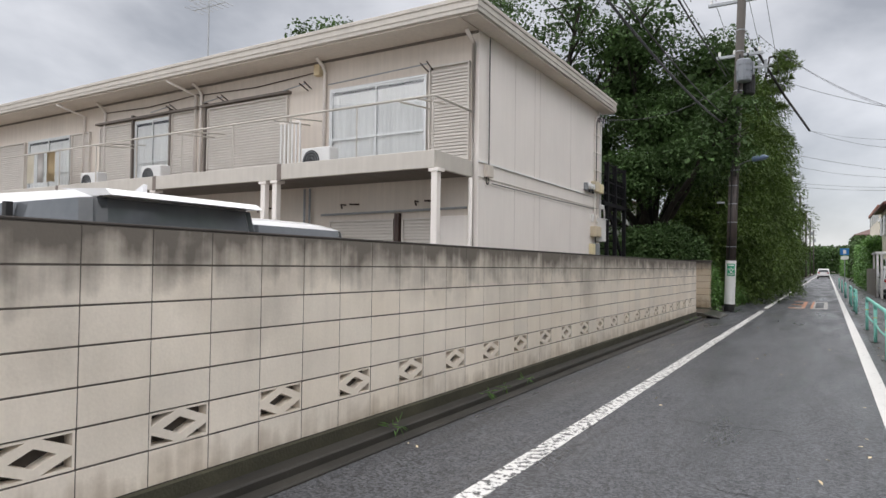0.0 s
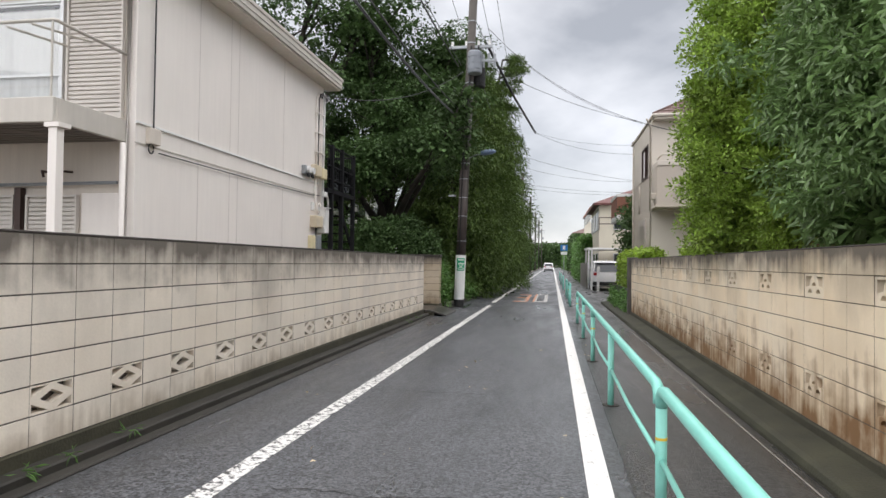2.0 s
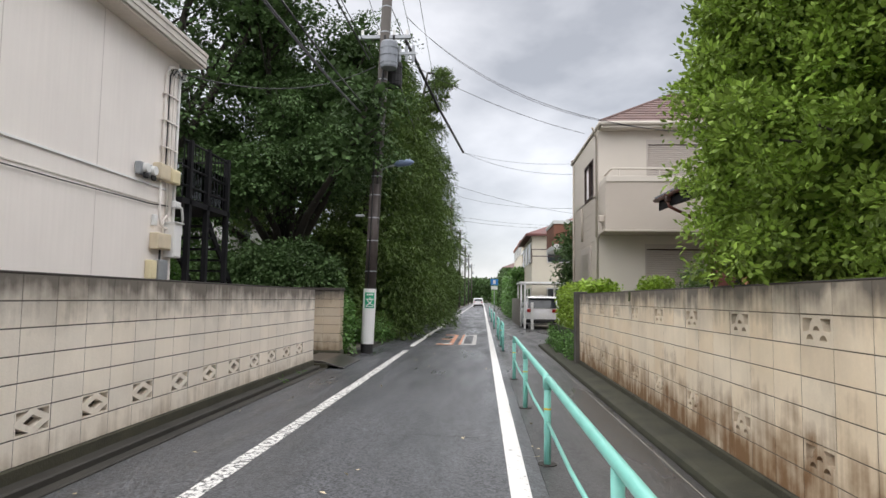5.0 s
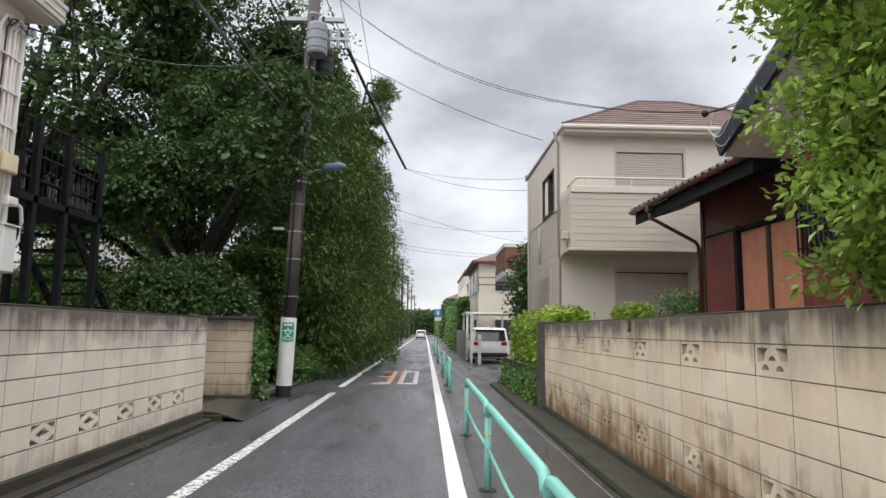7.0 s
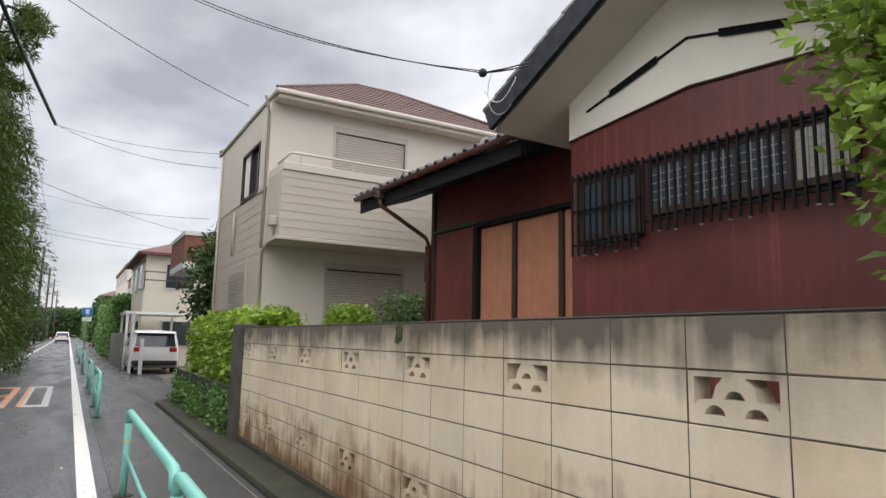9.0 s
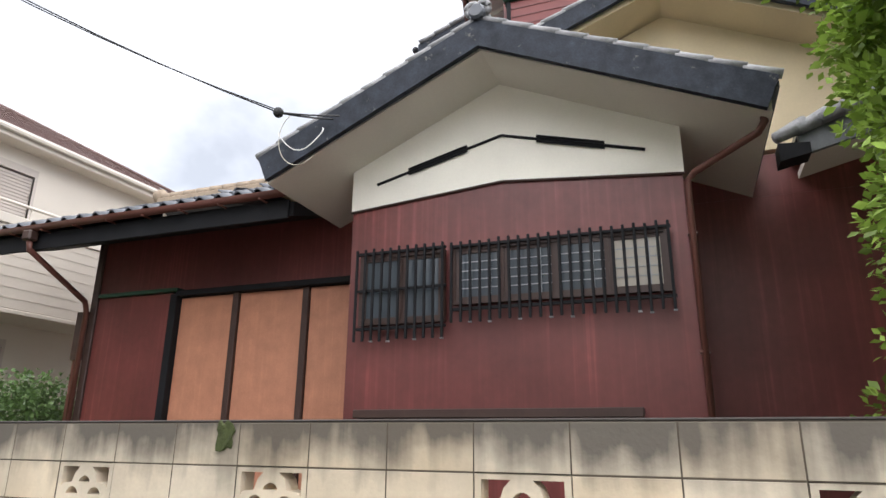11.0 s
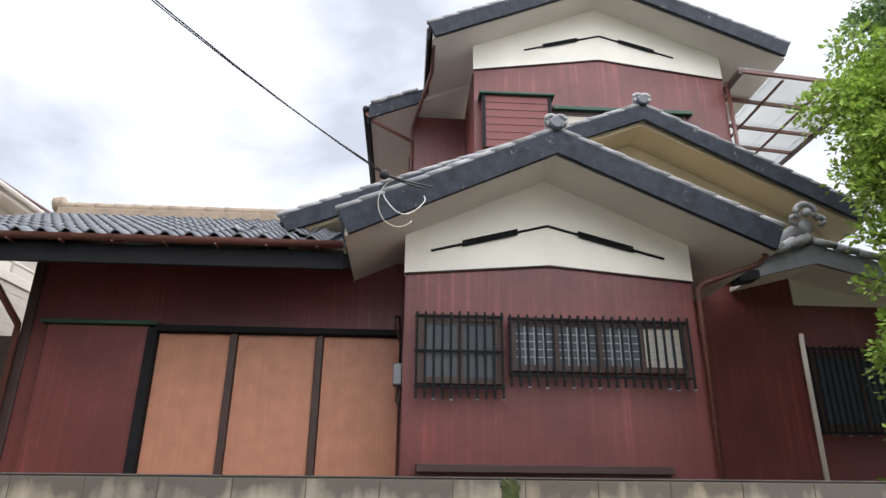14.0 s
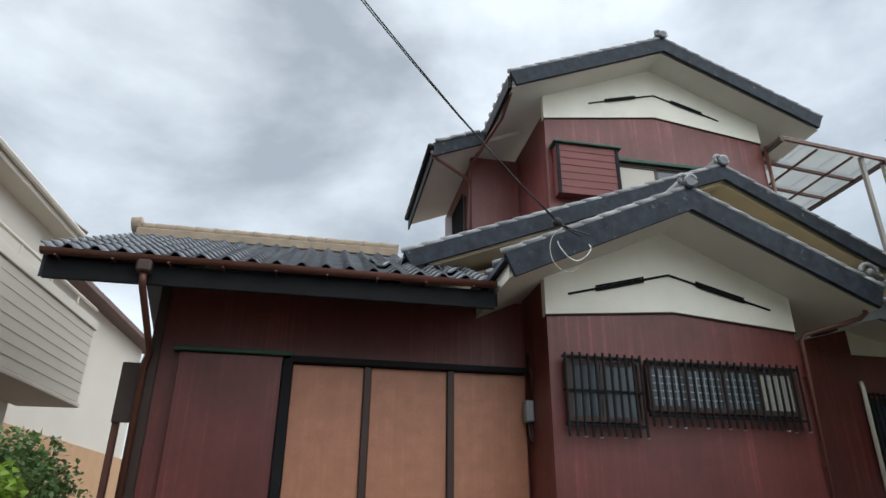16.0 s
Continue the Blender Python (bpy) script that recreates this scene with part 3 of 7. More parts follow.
def barge_pair(apex_u, apex_z, lu, ru, slope_l, slope_r, d, deep=0.25, thick=0.05):
    """Two black bargeboards that meet at the apex."""
    for s, e, sl in ((-1, lu, slope_l), (1, ru, slope_r)):
        ez = apex_z - sl * abs(e - apex_u)
        k = 0.10 * s
        bm = PR([(apex_u, apex_z), (e, ez), (e - k, ez - deep * 0.9), (apex_u, apex_z - deep)], d, d + thick)
        part("bargeboard", bm, M_BARGE, house, "black weathered bargeboard with flaking paint")


def gable_roof(apex_u, apex_z, lu, ru, sl, sr, d0, d1, name="roof", under=0.24, lining=M_SOFFIT):
    """Roof slab of two slopes with a pale lining below and tiles above."""
    rf = None
    for s, e, k in ((-1, lu, sl), (1, ru, sr)):
        ez = apex_z - k * abs(e - apex_u)
        bm = PR([(apex_u, apex_z - 0.06), (e, ez - 0.06), (e, ez - 0.01), (apex_u, apex_z - 0.01)], d0 + 0.02, d1)
        rf = part(name, bm, M_TILE, house, "grey tiled roof slope")
        part("soffit", PR([(apex_u, apex_z - under), (e - 0.06 * s, ez - under + 0.02), (e - 0.06 * s, ez - 0.07), (apex_u, apex_z - 0.07)], d0 + 0.052, d1), lining, house, "pale painted soffit")
        ln = math.hypot(e - apex_u, ez - apex_z)
        nt = max(3, round(ln / 0.235))
        # verge tiles that lap over the bargeboard
        for i in range(nt):
            f0, f1 = i / nt, (i + 1.12) / nt
            u0, u1 = apex_u + (e - apex_u) * f0, apex_u + (e - apex_u) * min(f1, 1.02)
            z0, z1 = apex_z - k * abs(u0 - apex_u), apex_z - k * abs(u1 - apex_u)
            bm = bmesh.new()
            tube(bm, [(u0, d0 - 0.01, z0 + 0.012), (u1, d0 - 0.01, z1 + 0.028)], 0.036, 8)
            part("verge_tile", bm, M_TILEW, rf, smooth=True)
        # field tile rolls behind the verge
        m_ = max(2, int((d1 - d0) / 0.28))
        bm = bmesh.new()
        for j in range(1, m_ + 1):
            dd = d0 + 0.10 + j * 0.27
            if dd > d1:
                break
            for i in range(nt):
                f0, f1 = i / nt, (i + 1.0) / nt
                u0, u1 = apex_u + (e - apex_u) * f0, apex_u + (e - apex_u) * f1
                z0, z1 = apex_z - k * abs(u0 - apex_u), apex_z - k * abs(u1 - apex_u)
                tube(bm, [(u0, dd, z0 + 0.005), (u1, dd, z1 + 0.028)], 0.055, 6)
        tagged(part("tile_rolls", bm, M_TILE, rf, smooth=True), kind="stuff")
    # ridge
    bm = bmesh.new()
    tube(bm, [(apex_u, d0 - 0.03, apex_z + 0.075), (apex_u, d1, apex_z + 0.075)], 0.085, 10)
    part("ridge_tile", bm, M_TILEW, house, "rounded ridge tiles", smooth=True)
    bm = bmesh.new()
    tube(bm, [(apex_u, d0 - 0.09, apex_z + 0.055), (apex_u, d0 - 0.07, apex_z + 0.055), (apex_u, d0 - 0.03, apex_z + 0.055)], [0.055, 0.072, 0.075], 14)
    end = part("ridge_end_tile", bm, M_TILE, house, "round ridge-end tile with scrolls")
    for s in (-1, 1):
        bm = bmesh.new()
        tube(bm, [(apex_u + s * (0.045 + 0.055 * math.cos(a)), d0 - 0.03, apex_z + 0.10 + 0.055 * math.sin(a)) for a in np.linspace(-1.2, 3.4, 10)], 0.026, 6)
        part("scroll", bm, M_TILEW, end, smooth=True)


def gable_line(pts, d, louvre):
    bm = bmesh.new()
    for (a, za), (b, zb) in zip(pts, pts[1:]):
        tube(bm, [(a, d, za), (b, d, zb)], 0.013, 6)
    part("gable_moulding", bm, M_BLACK, house, "thin dark moulding on the white gable")
    for (a, za), (b, zb) in louvre:
        bm = bmesh.new()
        for k in (-0.024, 0.0, 0.024):
            tube(bm, [(a, d - 0.012, za + k), (b, d - 0.012, zb + k)], 0.011, 6)
        part("gable_vent", bm, M_BLACK, house, "dark slatted gable vent")


# front room
part("wall", PR([(0, 0), (2.87, 0), (2.87, 3.49), (1.43, 3.62), (0, 3.50)], 0, 0.10), M_RED, house, "dark red painted boards")
part("wall", B((0, 0.10, 0, 0.10, 0.80, 3.95)), M_RED, house)
part("wall", B((2.77, 0.10, 0, 2.87, 1.15, 3.9)), M_RED, house)
part("gable_wall", PR([(-0.012, 3.503), (1.43, 3.623), (2.882, 3.493), (2.882, 3.92), (1.43, 4.60), (-0.012, 3.93)], -0.014, 0.09), M_PLASTER, house, "white plastered gable")
part("gable_trim", T([(-0.014, -0.014, 3.50), (1.43, -0.014, 3.62), (2.884, -0.014, 3.49)], r=0.011, n=6), M_TRIM, house)
gable_line([(0.246, 3.745), (1.43, 4.05), (2.61, 3.73)], -0.02, [((0.56, 3.826), (1.12, 3.97)), ((1.74, 3.966), (2.30, 3.814))])
gable_roof(1.42, 4.80, -0.62, 3.52, 0.455, 0.455, -0.62, 3.0)
barge_pair(1.42, 4.80, -0.62, 3.52, 0.455, 0.455, -0.66)

# windows behind the bars
def window(u0, u1, z0, z1, d, sashes, pane_mats, grid=0, parent=None):
    parent = parent or house
    w = part("window", pierced(rect(u0, z0, u1, z1), [rect(u0 + 0.03, z0 + 0.03, u1 - 0.03, z1 - 0.03)], d - 0.03, d + 0.02), M_TRIM, parent, "dark framed sliding window")
    k = (u1 - u0 - 0.06) / sashes
    for i in range(sashes):
        a = u0 + 0.03 + i * k
        dd = d - 0.02 + 0.012 * (i % 2)
        part("sash", pierced(rect(a, z0 + 0.03, a + k, z1 - 0.03), [rect(a + 0.03, z0 + 0.06, a + k - 0.03, z1 - 0.06)], dd, dd + 0.02), M_TRIM, w)
        part("pane", B((a + 0.03, dd + 0.012, z0 + 0.06, a + k - 0.03, dd + 0.016, z1 - 0.06)), pane_mats[i % len(pane_mats)], w)
        if grid:
            bm = bmesh.new()
            for j in range(1, grid):
                uu = a + 0.03 + (k - 0.06) * j / grid
                box(bm, uu - 0.005, dd + 0.004, z0 + 0.06, uu + 0.005, dd + 0.011, z1 - 0.06)
            for j in range(1, 5):
                zz = z0 + 0.06 + (z1 - z0 - 0.12) * j / 5
                box(bm, a + 0.03, dd + 0.005, zz - 0.004, a + k - 0.03, dd + 0.010, zz + 0.004)
            part("glazing_bar", bm, M_STEEL, w)
    return w


M_PALEPANE = glass_mat("frosted_pane", (0.45, 0.41, 0.34), 0.3)
M_GREYPANE = glass_mat("grey_frosted_pane", (0.075, 0.09, 0.105), 0.14)
window(0.14, 0.93, 2.43, 3.05, -0.045, 2, [M_GREYPANE])
window(1.0, 2.72, 2.56, 3.05, -0.045, 4, [M_GREYPANE, M_GREYPANE, M_GREYPANE, M_PALEPANE], grid=4)


def grille(u0, u1, z0, z1, bars, d, over=0.03, under=0.10, parent=None):
    g = part("window_grille", B((u0, d, z1 - 0.018, u1, d + 0.03, z1 + 0.004)), M_BLACK, parent or house, "black wooden bar grille")
    part("bottom_rail", B((u0, d, z0 - 0.004, u1, d + 0.03, z0 + 0.018)), M_BLACK, g)
    me = bpy.data.meshes.new("bar")
    bm = B((-0.011, -0.022, z0 - under, 0.011, -0.001, z1 + over), bev=0.004)
    bm.to_mesh(me)
    bm.free()
    me.materials.append(M_BLACK)
    tip = bpy.data.meshes.new("bar_tip")
    bm = B((-0.015, -0.024, z0 - under - 0.012, 0.015, 0.0, z0 - under), bev=0.002)
    bm.to_mesh(tip)
    bm.free()
    tip.materials.append(M_TILEW)
    rr = random.Random(3)
    for i in range(bars):
        ob = new("bar", me)
        ob.parent = g
        ob.location = (u0 + 0.02 + (u1 - u0 - 0.04) * i / (bars - 1), d, rr.uniform(-0.008, 0.008))
        if rr.random() < 0.4:
            tp = new("bar_tip", tip)
            tp.parent = g
            tp.location = ob.location
    return g


grille(0.105, 0.945, 2.39, 3.07, 11, -0.10)
part("mid_rail", B((0.10, -0.095, 2.72, 0.95, -0.075, 2.74)), M_BLACK, house)
grille(0.985, 2.745, 2.51, 3.06, 22, -0.10)

# low sill under the window
part("sill_board", B((0.14, -0.10, 1.66, 2.45, 0.002, 1.73), bev=0.006), M_TRIM, house)

# west wing of the house: shutters, storm-shutter box
part("wall", B((-3.90, 0.74, 0, -0.001, 0.86, 3.86)), M_RED, house, "dark red wall under the eaves")
part("wall", B((-3.90, 0.862, 0, -3.80, 3.9, 4.1)), M_RED, house)
part("corner_post", B((-3.93, 0.71, 0, -3.83, 0.80, 3.8), bev=0.008), M_TRIM, house)
part("shutter_box", B((-3.63, 0.64, 0.45, -2.62, 0.738, 3.075), bev=0.008), M_RED, house, "dark red storm-shutter box")
part("shutter_box_cap", B((-3.69, 0.59, 3.077, -2.52, 0.738, 3.12), bev=0.008), M_GREEN, house, "green sheet-metal cap")
part("post", B((-2.615, 0.60, 0.3, -2.52, 0.738, 3.05), bev=0.006), M_BLACK, house, "black timber post")
part("lintel", B((-2.545, 0.60, 3.02, -0.03, 0.738, 3.085), bev=0.006), M_BLACK, house, "black timber head rail")
for a, b in ((-2.515, -1.79), (-1.71, -0.91), (-0.83, -0.04)):
    part("storm_shutter", B((a, 0.68, 0.4, b, 0.738, 3.012), bev=0.004), M_PANEL, house, "orange-brown plywood storm shutter")
for a in (-1.75, -0.87):
    part("post", B((a - 0.036, 0.64, 0.4, a + 0.036, 0.738, 3.016), bev=0.005), M_TRIM, house)
part("sill", B((-3.8, 0.6, 0.3, -0.02, 0.738, 0.395), bev=0.006), M_TRIM, house)

# west wing roof
E0, Z0, E1, Z1 = -0.16, 3.74, 2.4, 4.98
def wing_z(d):
    return Z0 + (Z1 - Z0) * (d - E0) / (E1 - E0)


# Eave boards in the same near-black as the fascia.
part("eave_soffit", PR([(E0 + 0.02, 3.50), (0.74, 3.80), (0.74, 3.90), (E0 + 0.02, 3.64)], -4.70, -0.56, "x"), M_BLACK, house, "black eave boards")
part("verge_soffit", PR([(0.76, 3.90), (E1, 4.70), (E1, 4.74), (0.76, 3.94)], -4.70, -3.905, "x"), M_SOFFIT, house, "pale boarded soffit")
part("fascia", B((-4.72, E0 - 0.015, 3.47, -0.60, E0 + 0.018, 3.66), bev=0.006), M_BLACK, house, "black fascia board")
wroof = part("roof", PR([(E0 - 0.06, Z0 - 0.06), (E1, Z1 - 0.05), (E1, Z1 - 0.01), (E0 - 0.06, Z0 - 0.015)], -4.74, -0.58, "x"), M_TILE, house, "grey wave-tiled roof slope")
part("verge_board", PR([(E0, 3.48), (E1, 4.72), (E1, 4.95), (E0, 3.70)], -4.75, -4.71, "x"), M_BARGE, house)
part("verge_wall", PR([(0.74, 3.6), (E1, 3.6), (E1, 4.75), (0.74, 3.90)], -3.90, -3.85, "x"), M_PLASTER, house)
part("roof", PR([(E1, Z1 - 0.05), (4.9, Z0 - 0.05), (4.9, Z0 - 0.01), (E1, Z1 - 0.01)], -4.74, 0.0, "x"), M_TILE, house, "rear tiled roof slope")


def wave_tile():
    """One S-shaped pantile: a trough and a roll, 0.27 wide, 0.28 long."""
    w, ln, n = 0.2265, 0.25, 10
    top, bot = [], []
    for i in range(n + 1):
        f = i / n
        z = 0.027 * math.cos(f * math.tau) + 0.008 * math.cos(2 * f * math.tau)
        top.append((f * w, z))
        bot.append((f * w, z - 0.018))
    vs, fs = [], []
    for yy_, lift in ((0.0, 0.024), (ln, 0.0)):
        vs += [(a, yy_, z + lift) for a, z in top] + [(a, yy_, z + lift) for a, z in bot]
    k = 2 * (n + 1)
    for i in range(n):
        fs.append((i, i + 1, k + i + 1, k + i))
        fs.append((i, n + 1 + i, n + 2 + i, i + 1))
    me = bpy.data.meshes.new("roof_tile")
    me.from_pydata(vs, [], fs)
    for p in me.polygons:
        p.use_smooth = True
    me.materials.append(M_TILE)
    return me


slope_len = math.hypot(E1 - E0, Z1 - Z0)
ang = math.degrees(math.atan2(Z1 - Z0, E1 - E0))
tile_me = wave_tile()
courses = 14
for r in range(courses):
    f = r / courses
    d_ = E0 - 0.08 + (E1 - E0 + 0.06) * f
    for c in range(18):
        if (r, c) in ((3, 13), (2, 16)):
            slip = 0.05
        else:
            slip = 0.0
        ob = new("roof_tile", tile_me)
        ob.parent = wroof
        ob.matrix_basis = pose(-4.76 + c * 0.2265, d_ - slip, wing_z(d_) + 0.03 + slip * 0.4, ang - 1, 0, slip * 90)

rid = bmesh.new()
box(rid, -4.78, E1 - 0.10, Z1, -1.3, E1 + 0.10, Z1 + 0.12, bev=0.01)
part("ridge_base", rid, M_RIDGE, house, "brown mortar ridge base")
for i in range(14):
    bm = bmesh.new()
    u0 = -4.80 + i * 0.25
    tube(bm, [(u0, E1, Z1 + 0.15), (u0 + 0.26, E1, Z1 + 0.145)], [0.085, 0.08], 8)
    part("ridge_tile", bm, M_RIDGE, house, smooth=True)
bm = bmesh.new()
tube(bm, [(-4.86, E1, Z1 + 0.17), (-4.74, E1, Z1 + 0.19)], 0.12, 8)
part("ridge_end_tile", bm, M_RIDGE, house, smooth=True)

# gutters and downpipes
def half_gutter(u0, u1, d, z, r=0.055):
    bm = bmesh.new()
    n = 7
    rows_ = []
    for u in (u0, u1):
        rows_.append([bm.verts.new((u, d + r * math.cos(math.pi + math.pi * i / n), z + r * math.sin(math.pi + math.pi * i / n))) for i in range(n + 1)])
    for i in range(n):
        bm.faces.new((rows_[0][i], rows_[0][i + 1], rows_[1][i + 1], rows_[1][i]))
    for rr in rows_:
        bm.faces.new(rr)
    return bm


g1 = part("gutter", half_gutter(-4.74, -0.60, E0 - 0.085, 3.715), M_PIPE, house, "brown half-round gutter", smooth=True)
for i in range(9):
    u_ = -4.6 + i * 0.47
    part("gutter_bracket", B((u_ - 0.008, E0 - 0.145, 3.64, u_ + 0.008, E0 - 0.02, 3.655)), M_PIPE, g1)
part("gutter_hopper", B((-3.93, E0 - 0.15, 3.55, -3.80, E0 - 0.03, 3.67), bev=0.02), M_TRIM, house, "dark rainwater hopper")
part("downpipe", T([(-3.865, E0 - 0.09, 3.56), (-3.865, E0 - 0.07, 3.46), (-3.90, 0.60, 3.05), (-3.945, 0.68, 2.95), (-3.945, 0.68, 0.0)], r=0.033, n=10), M_PIPE, house, "brown downpipe", smooth=True)
part("downpipe", T([(3.42, -0.45, 3.78), (3.42, -0.45, 3.62), (3.38, -0.40, 3.57), (2.95, -0.08, 3.46), (2.895, -0.055, 3.40), (2.895, -0.055, 0.0)], r=0.028, n=10), M_PIPE, house, "red-brown downpipe", smooth=True)
for z_ in (2.98, 2.1, 1.4):
    part("downpipe_bracket", B((2.86, -0.065, z_, 2.93, 0.0, z_ + 0.02)), M_PIPE, house)

# electric meter and cables in the inner corner
part("meter_box", B((-0.10, 0.50, 2.50, -0.005, 0.62, 2.72), bev=0.012), M_STEEL, house, "grey electricity meter box")
part("service_cable", T([(-0.03, 0.60, 3.05), (-0.05, 0.52, 3.2), (-0.09, 0.40, 3.18), (-0.08, 0.35, 3.05), (-0.03, 0.45, 2.9), (-0.03, 0.53, 2.72)], [(-0.05, 0.55, 2.5), (-0.06, 0.53, 2.35), (-0.03, 0.52, 2.28), (-0.02, 0.54, 2.5)], r=0.013, n=6), M_TRIM, house, smooth=True)

# second gable behind
part("wall", B((-0.1, 1.30, 4.06, 5.2, 1.40, 4.75)), M_CREAM, house)
part("gable_wall", PR([(-0.9, 4.10), (5.2, 4.10), (5.2, 4.72), (2.85, 5.74), (-0.9, 4.20)], 1.18, 1.28), M_CREAM, house, "cream boarded gable")
gable_roof(2.85, 5.99, -1.42, 5.45, 0.385, 0.50, 0.66, 2.9, lining=M_CREAM)
barge_pair(2.85, 5.99, -1.42, 5.45, 0.385, 0.50, 0.62, deep=0.20)

# upper storey
part("wall", PR([(0.93, 4.4), (4.78, 4.4), (4.78, 7.50), (2.87, 7.76), (0.93, 7.48)], 2.10, 2.2), M_RED, house, "dark red upper wall")
part("wall", B((0.93, 2.202, 4.4, 1.03, 6.0, 7.6)), M_RED, house)
part("wall", B((4.68, 2.202, 4.4, 4.78, 6.0, 7.6)), M_RED, house)
part("gable_wall", PR([(0.92, 7.483), (2.87, 7.763), (4.79, 7.503), (4.79, 8.0), (2.87, 8.84), (0.92, 8.0)], 2.088, 2.19), M_PLASTER, house, "white plastered upper gable")
part("gable_trim", T([(0.92, 2.086, 7.48), (2.87, 2.086, 7.76), (4.79, 2.086, 7.50)], r=0.011, n=6), M_TRIM, house)
gable_line([(1.71, 7.88), (2.90, 8.21), (4.05, 7.86)], 2.08, [((2.0, 7.965), (2.55, 8.115)), ((3.2, 8.12), (3.75, 7.955))])
gable_roof(2.87, 8.97, 0.22, 5.60, 0.418, 0.428, 1.58, 5.6)
barge_pair(2.87, 8.97, 0.22, 5.60, 0.418, 0.428, 1.54)
part("eave_fascia", B((0.20, 1.595, 7.60, 0.245, 5.6, 7.80), bev=0.006), M_BLACK, house, "black eave board along the roof edge")
for u_ in (1.03, 2.0):
    part("box_stile", B((u_ - 0.012, 1.905, 6.06, u_ + 0.042, 1.919, 6.931)), M_BLACK, house)
part("shutter_box", B((1.03, 1.92, 6.07, 2.03, 2.098, 6.93), bev=0.008), mat("faded_red_siding", (0.175, 0.042, 0.038), 0.12, 2, 40, 0.55, 0.1), house, "red lapped-board shutter box")
for i in range(1, 7):
    part("board_joint", B((1.032, 1.912, 6.07 + 0.123 * i, 2.028, 1.921, 6.082 + 0.123 * i)), M_RED, house)
part("shutter_box_cap", B((0.98, 1.87, 6.932, 2.09, 2.098, 6.975), bev=0.008), M_GREEN, house, "green sheet-metal cap")
part("window_head", B((2.092, 2.0, 6.80, 4.2, 2.098, 6.86), bev=0.006), M_GREEN, house)
uw = window(2.06, 4.1, 5.85, 6.79, 2.09, 3, [M_PALEPANE, M_GREYPANE])
part("downpipe", T([(4.82, 2.04, 7.42), (4.82, 2.04, 5.2)], r=0.03, n=8), M_PIPE, house, smooth=True)
part("gutter", T([(0.24, 1.62, 7.80), (0.24, 5.5, 7.80)], r=0.05, n=8), M_PIPE, house)

# annex at the side of the upper storey
part("wall", B((0.06, 3.50, 4.4, 0.928, 3.6, 7.5)), M_RED, house)
part("wall", B((0.06, 3.602, 4.4, 0.16, 5.8, 7.4)), M_RED, house)
part("roof", PR([(-0.70, 7.34), (0.93, 8.0), (0.93, 8.06), (-0.70, 7.40)], 3.04, 5.9), M_TILE, house, "grey tiled lean-to roof")
part("soffit", PR([(-0.66, 7.20), (0.93, 7.84), (0.93, 7.99), (-0.66, 7.33)], 3.08, 5.85), M_SOFFIT, house)
part("bargeboard", PR([(-0.68, 7.14), (0.18, 7.49), (0.18, 7.73), (-0.68, 7.39)], 3.00, 3.05), M_BARGE, house)
for i in range(3):
    bm = bmesh.new()
    u0 = 0.10 - i * 0.25
    tube(bm, [(u0, 3.0, 7.89 - 0.40 * (0.55 - u0)), (u0 - 0.26, 3.0, 7.91 - 0.40 * (0.81 - u0))], 0.036, 8)
    part("verge_tile", bm, M_TILEW, house, smooth=True)
part("eave_fascia", B((-0.71, 3.06, 7.08, -0.68, 5.85, 7.30)), M_BLACK, house)
part("gutter", T([(-0.74, 3.02, 7.33), (-0.74, 5.85, 7.33)], r=0.05, n=8), M_BLACK, house, smooth=True)
part("downpipe", T([(-0.72, 3.06, 7.26), (-0.6, 3.08, 7.12), (0.03, 3.40, 6.96), (0.03, 3.46, 6.88), (0.03, 3.46, 4.9)], [(0.30, 1.70, 7.70), (0.30, 2.3, 7.55), (0.05, 3.40, 7.30), (0.03, 3.46, 7.10), (0.03, 3.46, 6.9)], r=0.03, n=8), M_PIPE, house, smooth=True)
aw = part("window", B((0.02, 3.85, 5.95, 0.058, 4.75, 6.9)), M_TRIM, house, "side window with black bars")
for i in range(9):
    part("bar", B((-0.02, 3.9 + i * 0.1, 5.9, 0.01, 3.92 + i * 0.1, 6.95)), M_BLACK, aw)

# balcony canopy beside the upper storey
can = part("balcony_canopy", B((4.80, 1.65, 7.30, 4.86, 4.4, 7.36), (6.72, 1.65, 7.12, 6.78, 4.4, 7.18)), M_TRIM, house, "brown aluminium balcony canopy frame")
for d_ in (1.65, 2.35, 3.05, 3.65, 4.3):
    part("rafter", PR([(4.8, 7.34), (6.78, 7.16), (6.78, 7.21), (4.8, 7.39)], d_, d_ + 0.045), M_PIPE, can)
for u_ in (5.45, 6.1):
    part("purlin", B((u_, 1.66, 7.27 - 0.09 * (u_ - 4.8), u_ + 0.03, 4.35, 7.30 - 0.09 * (u_ - 4.8))), M_PIPE, can)
part("canopy_sheet", PR([(4.8, 7.392), (6.80, 7.212), (6.80, 7.222), (4.8, 7.402)], 1.64, 4.4), M_CANOPY, can, "clouded plastic roofing sheet")
for u_, d_ in ((6.30, 1.70), (6.72, 1.70)):
    part("canopy_post", B((u_, d_, 4.8, u_ + 0.06, d_ + 0.06, 7.22)), M_CONC, can)

# wing to the east of the front room
part("wall", B((2.872, 1.10, 0, 6.9, 1.2, 3.62)), M_RED, house, "dark red wing wall")
part("wall", B((2.872, 1.10, 3.622, 4.598, 1.2, 4.02)), M_RED, house)
part("gable_wall", PR([(4.60, 3.61), (6.9, 3.61), (6.9, 3.66), (4.60, 4.0)], 1.088, 1.19), M_PLASTER, house, "white strip under the wing eaves")
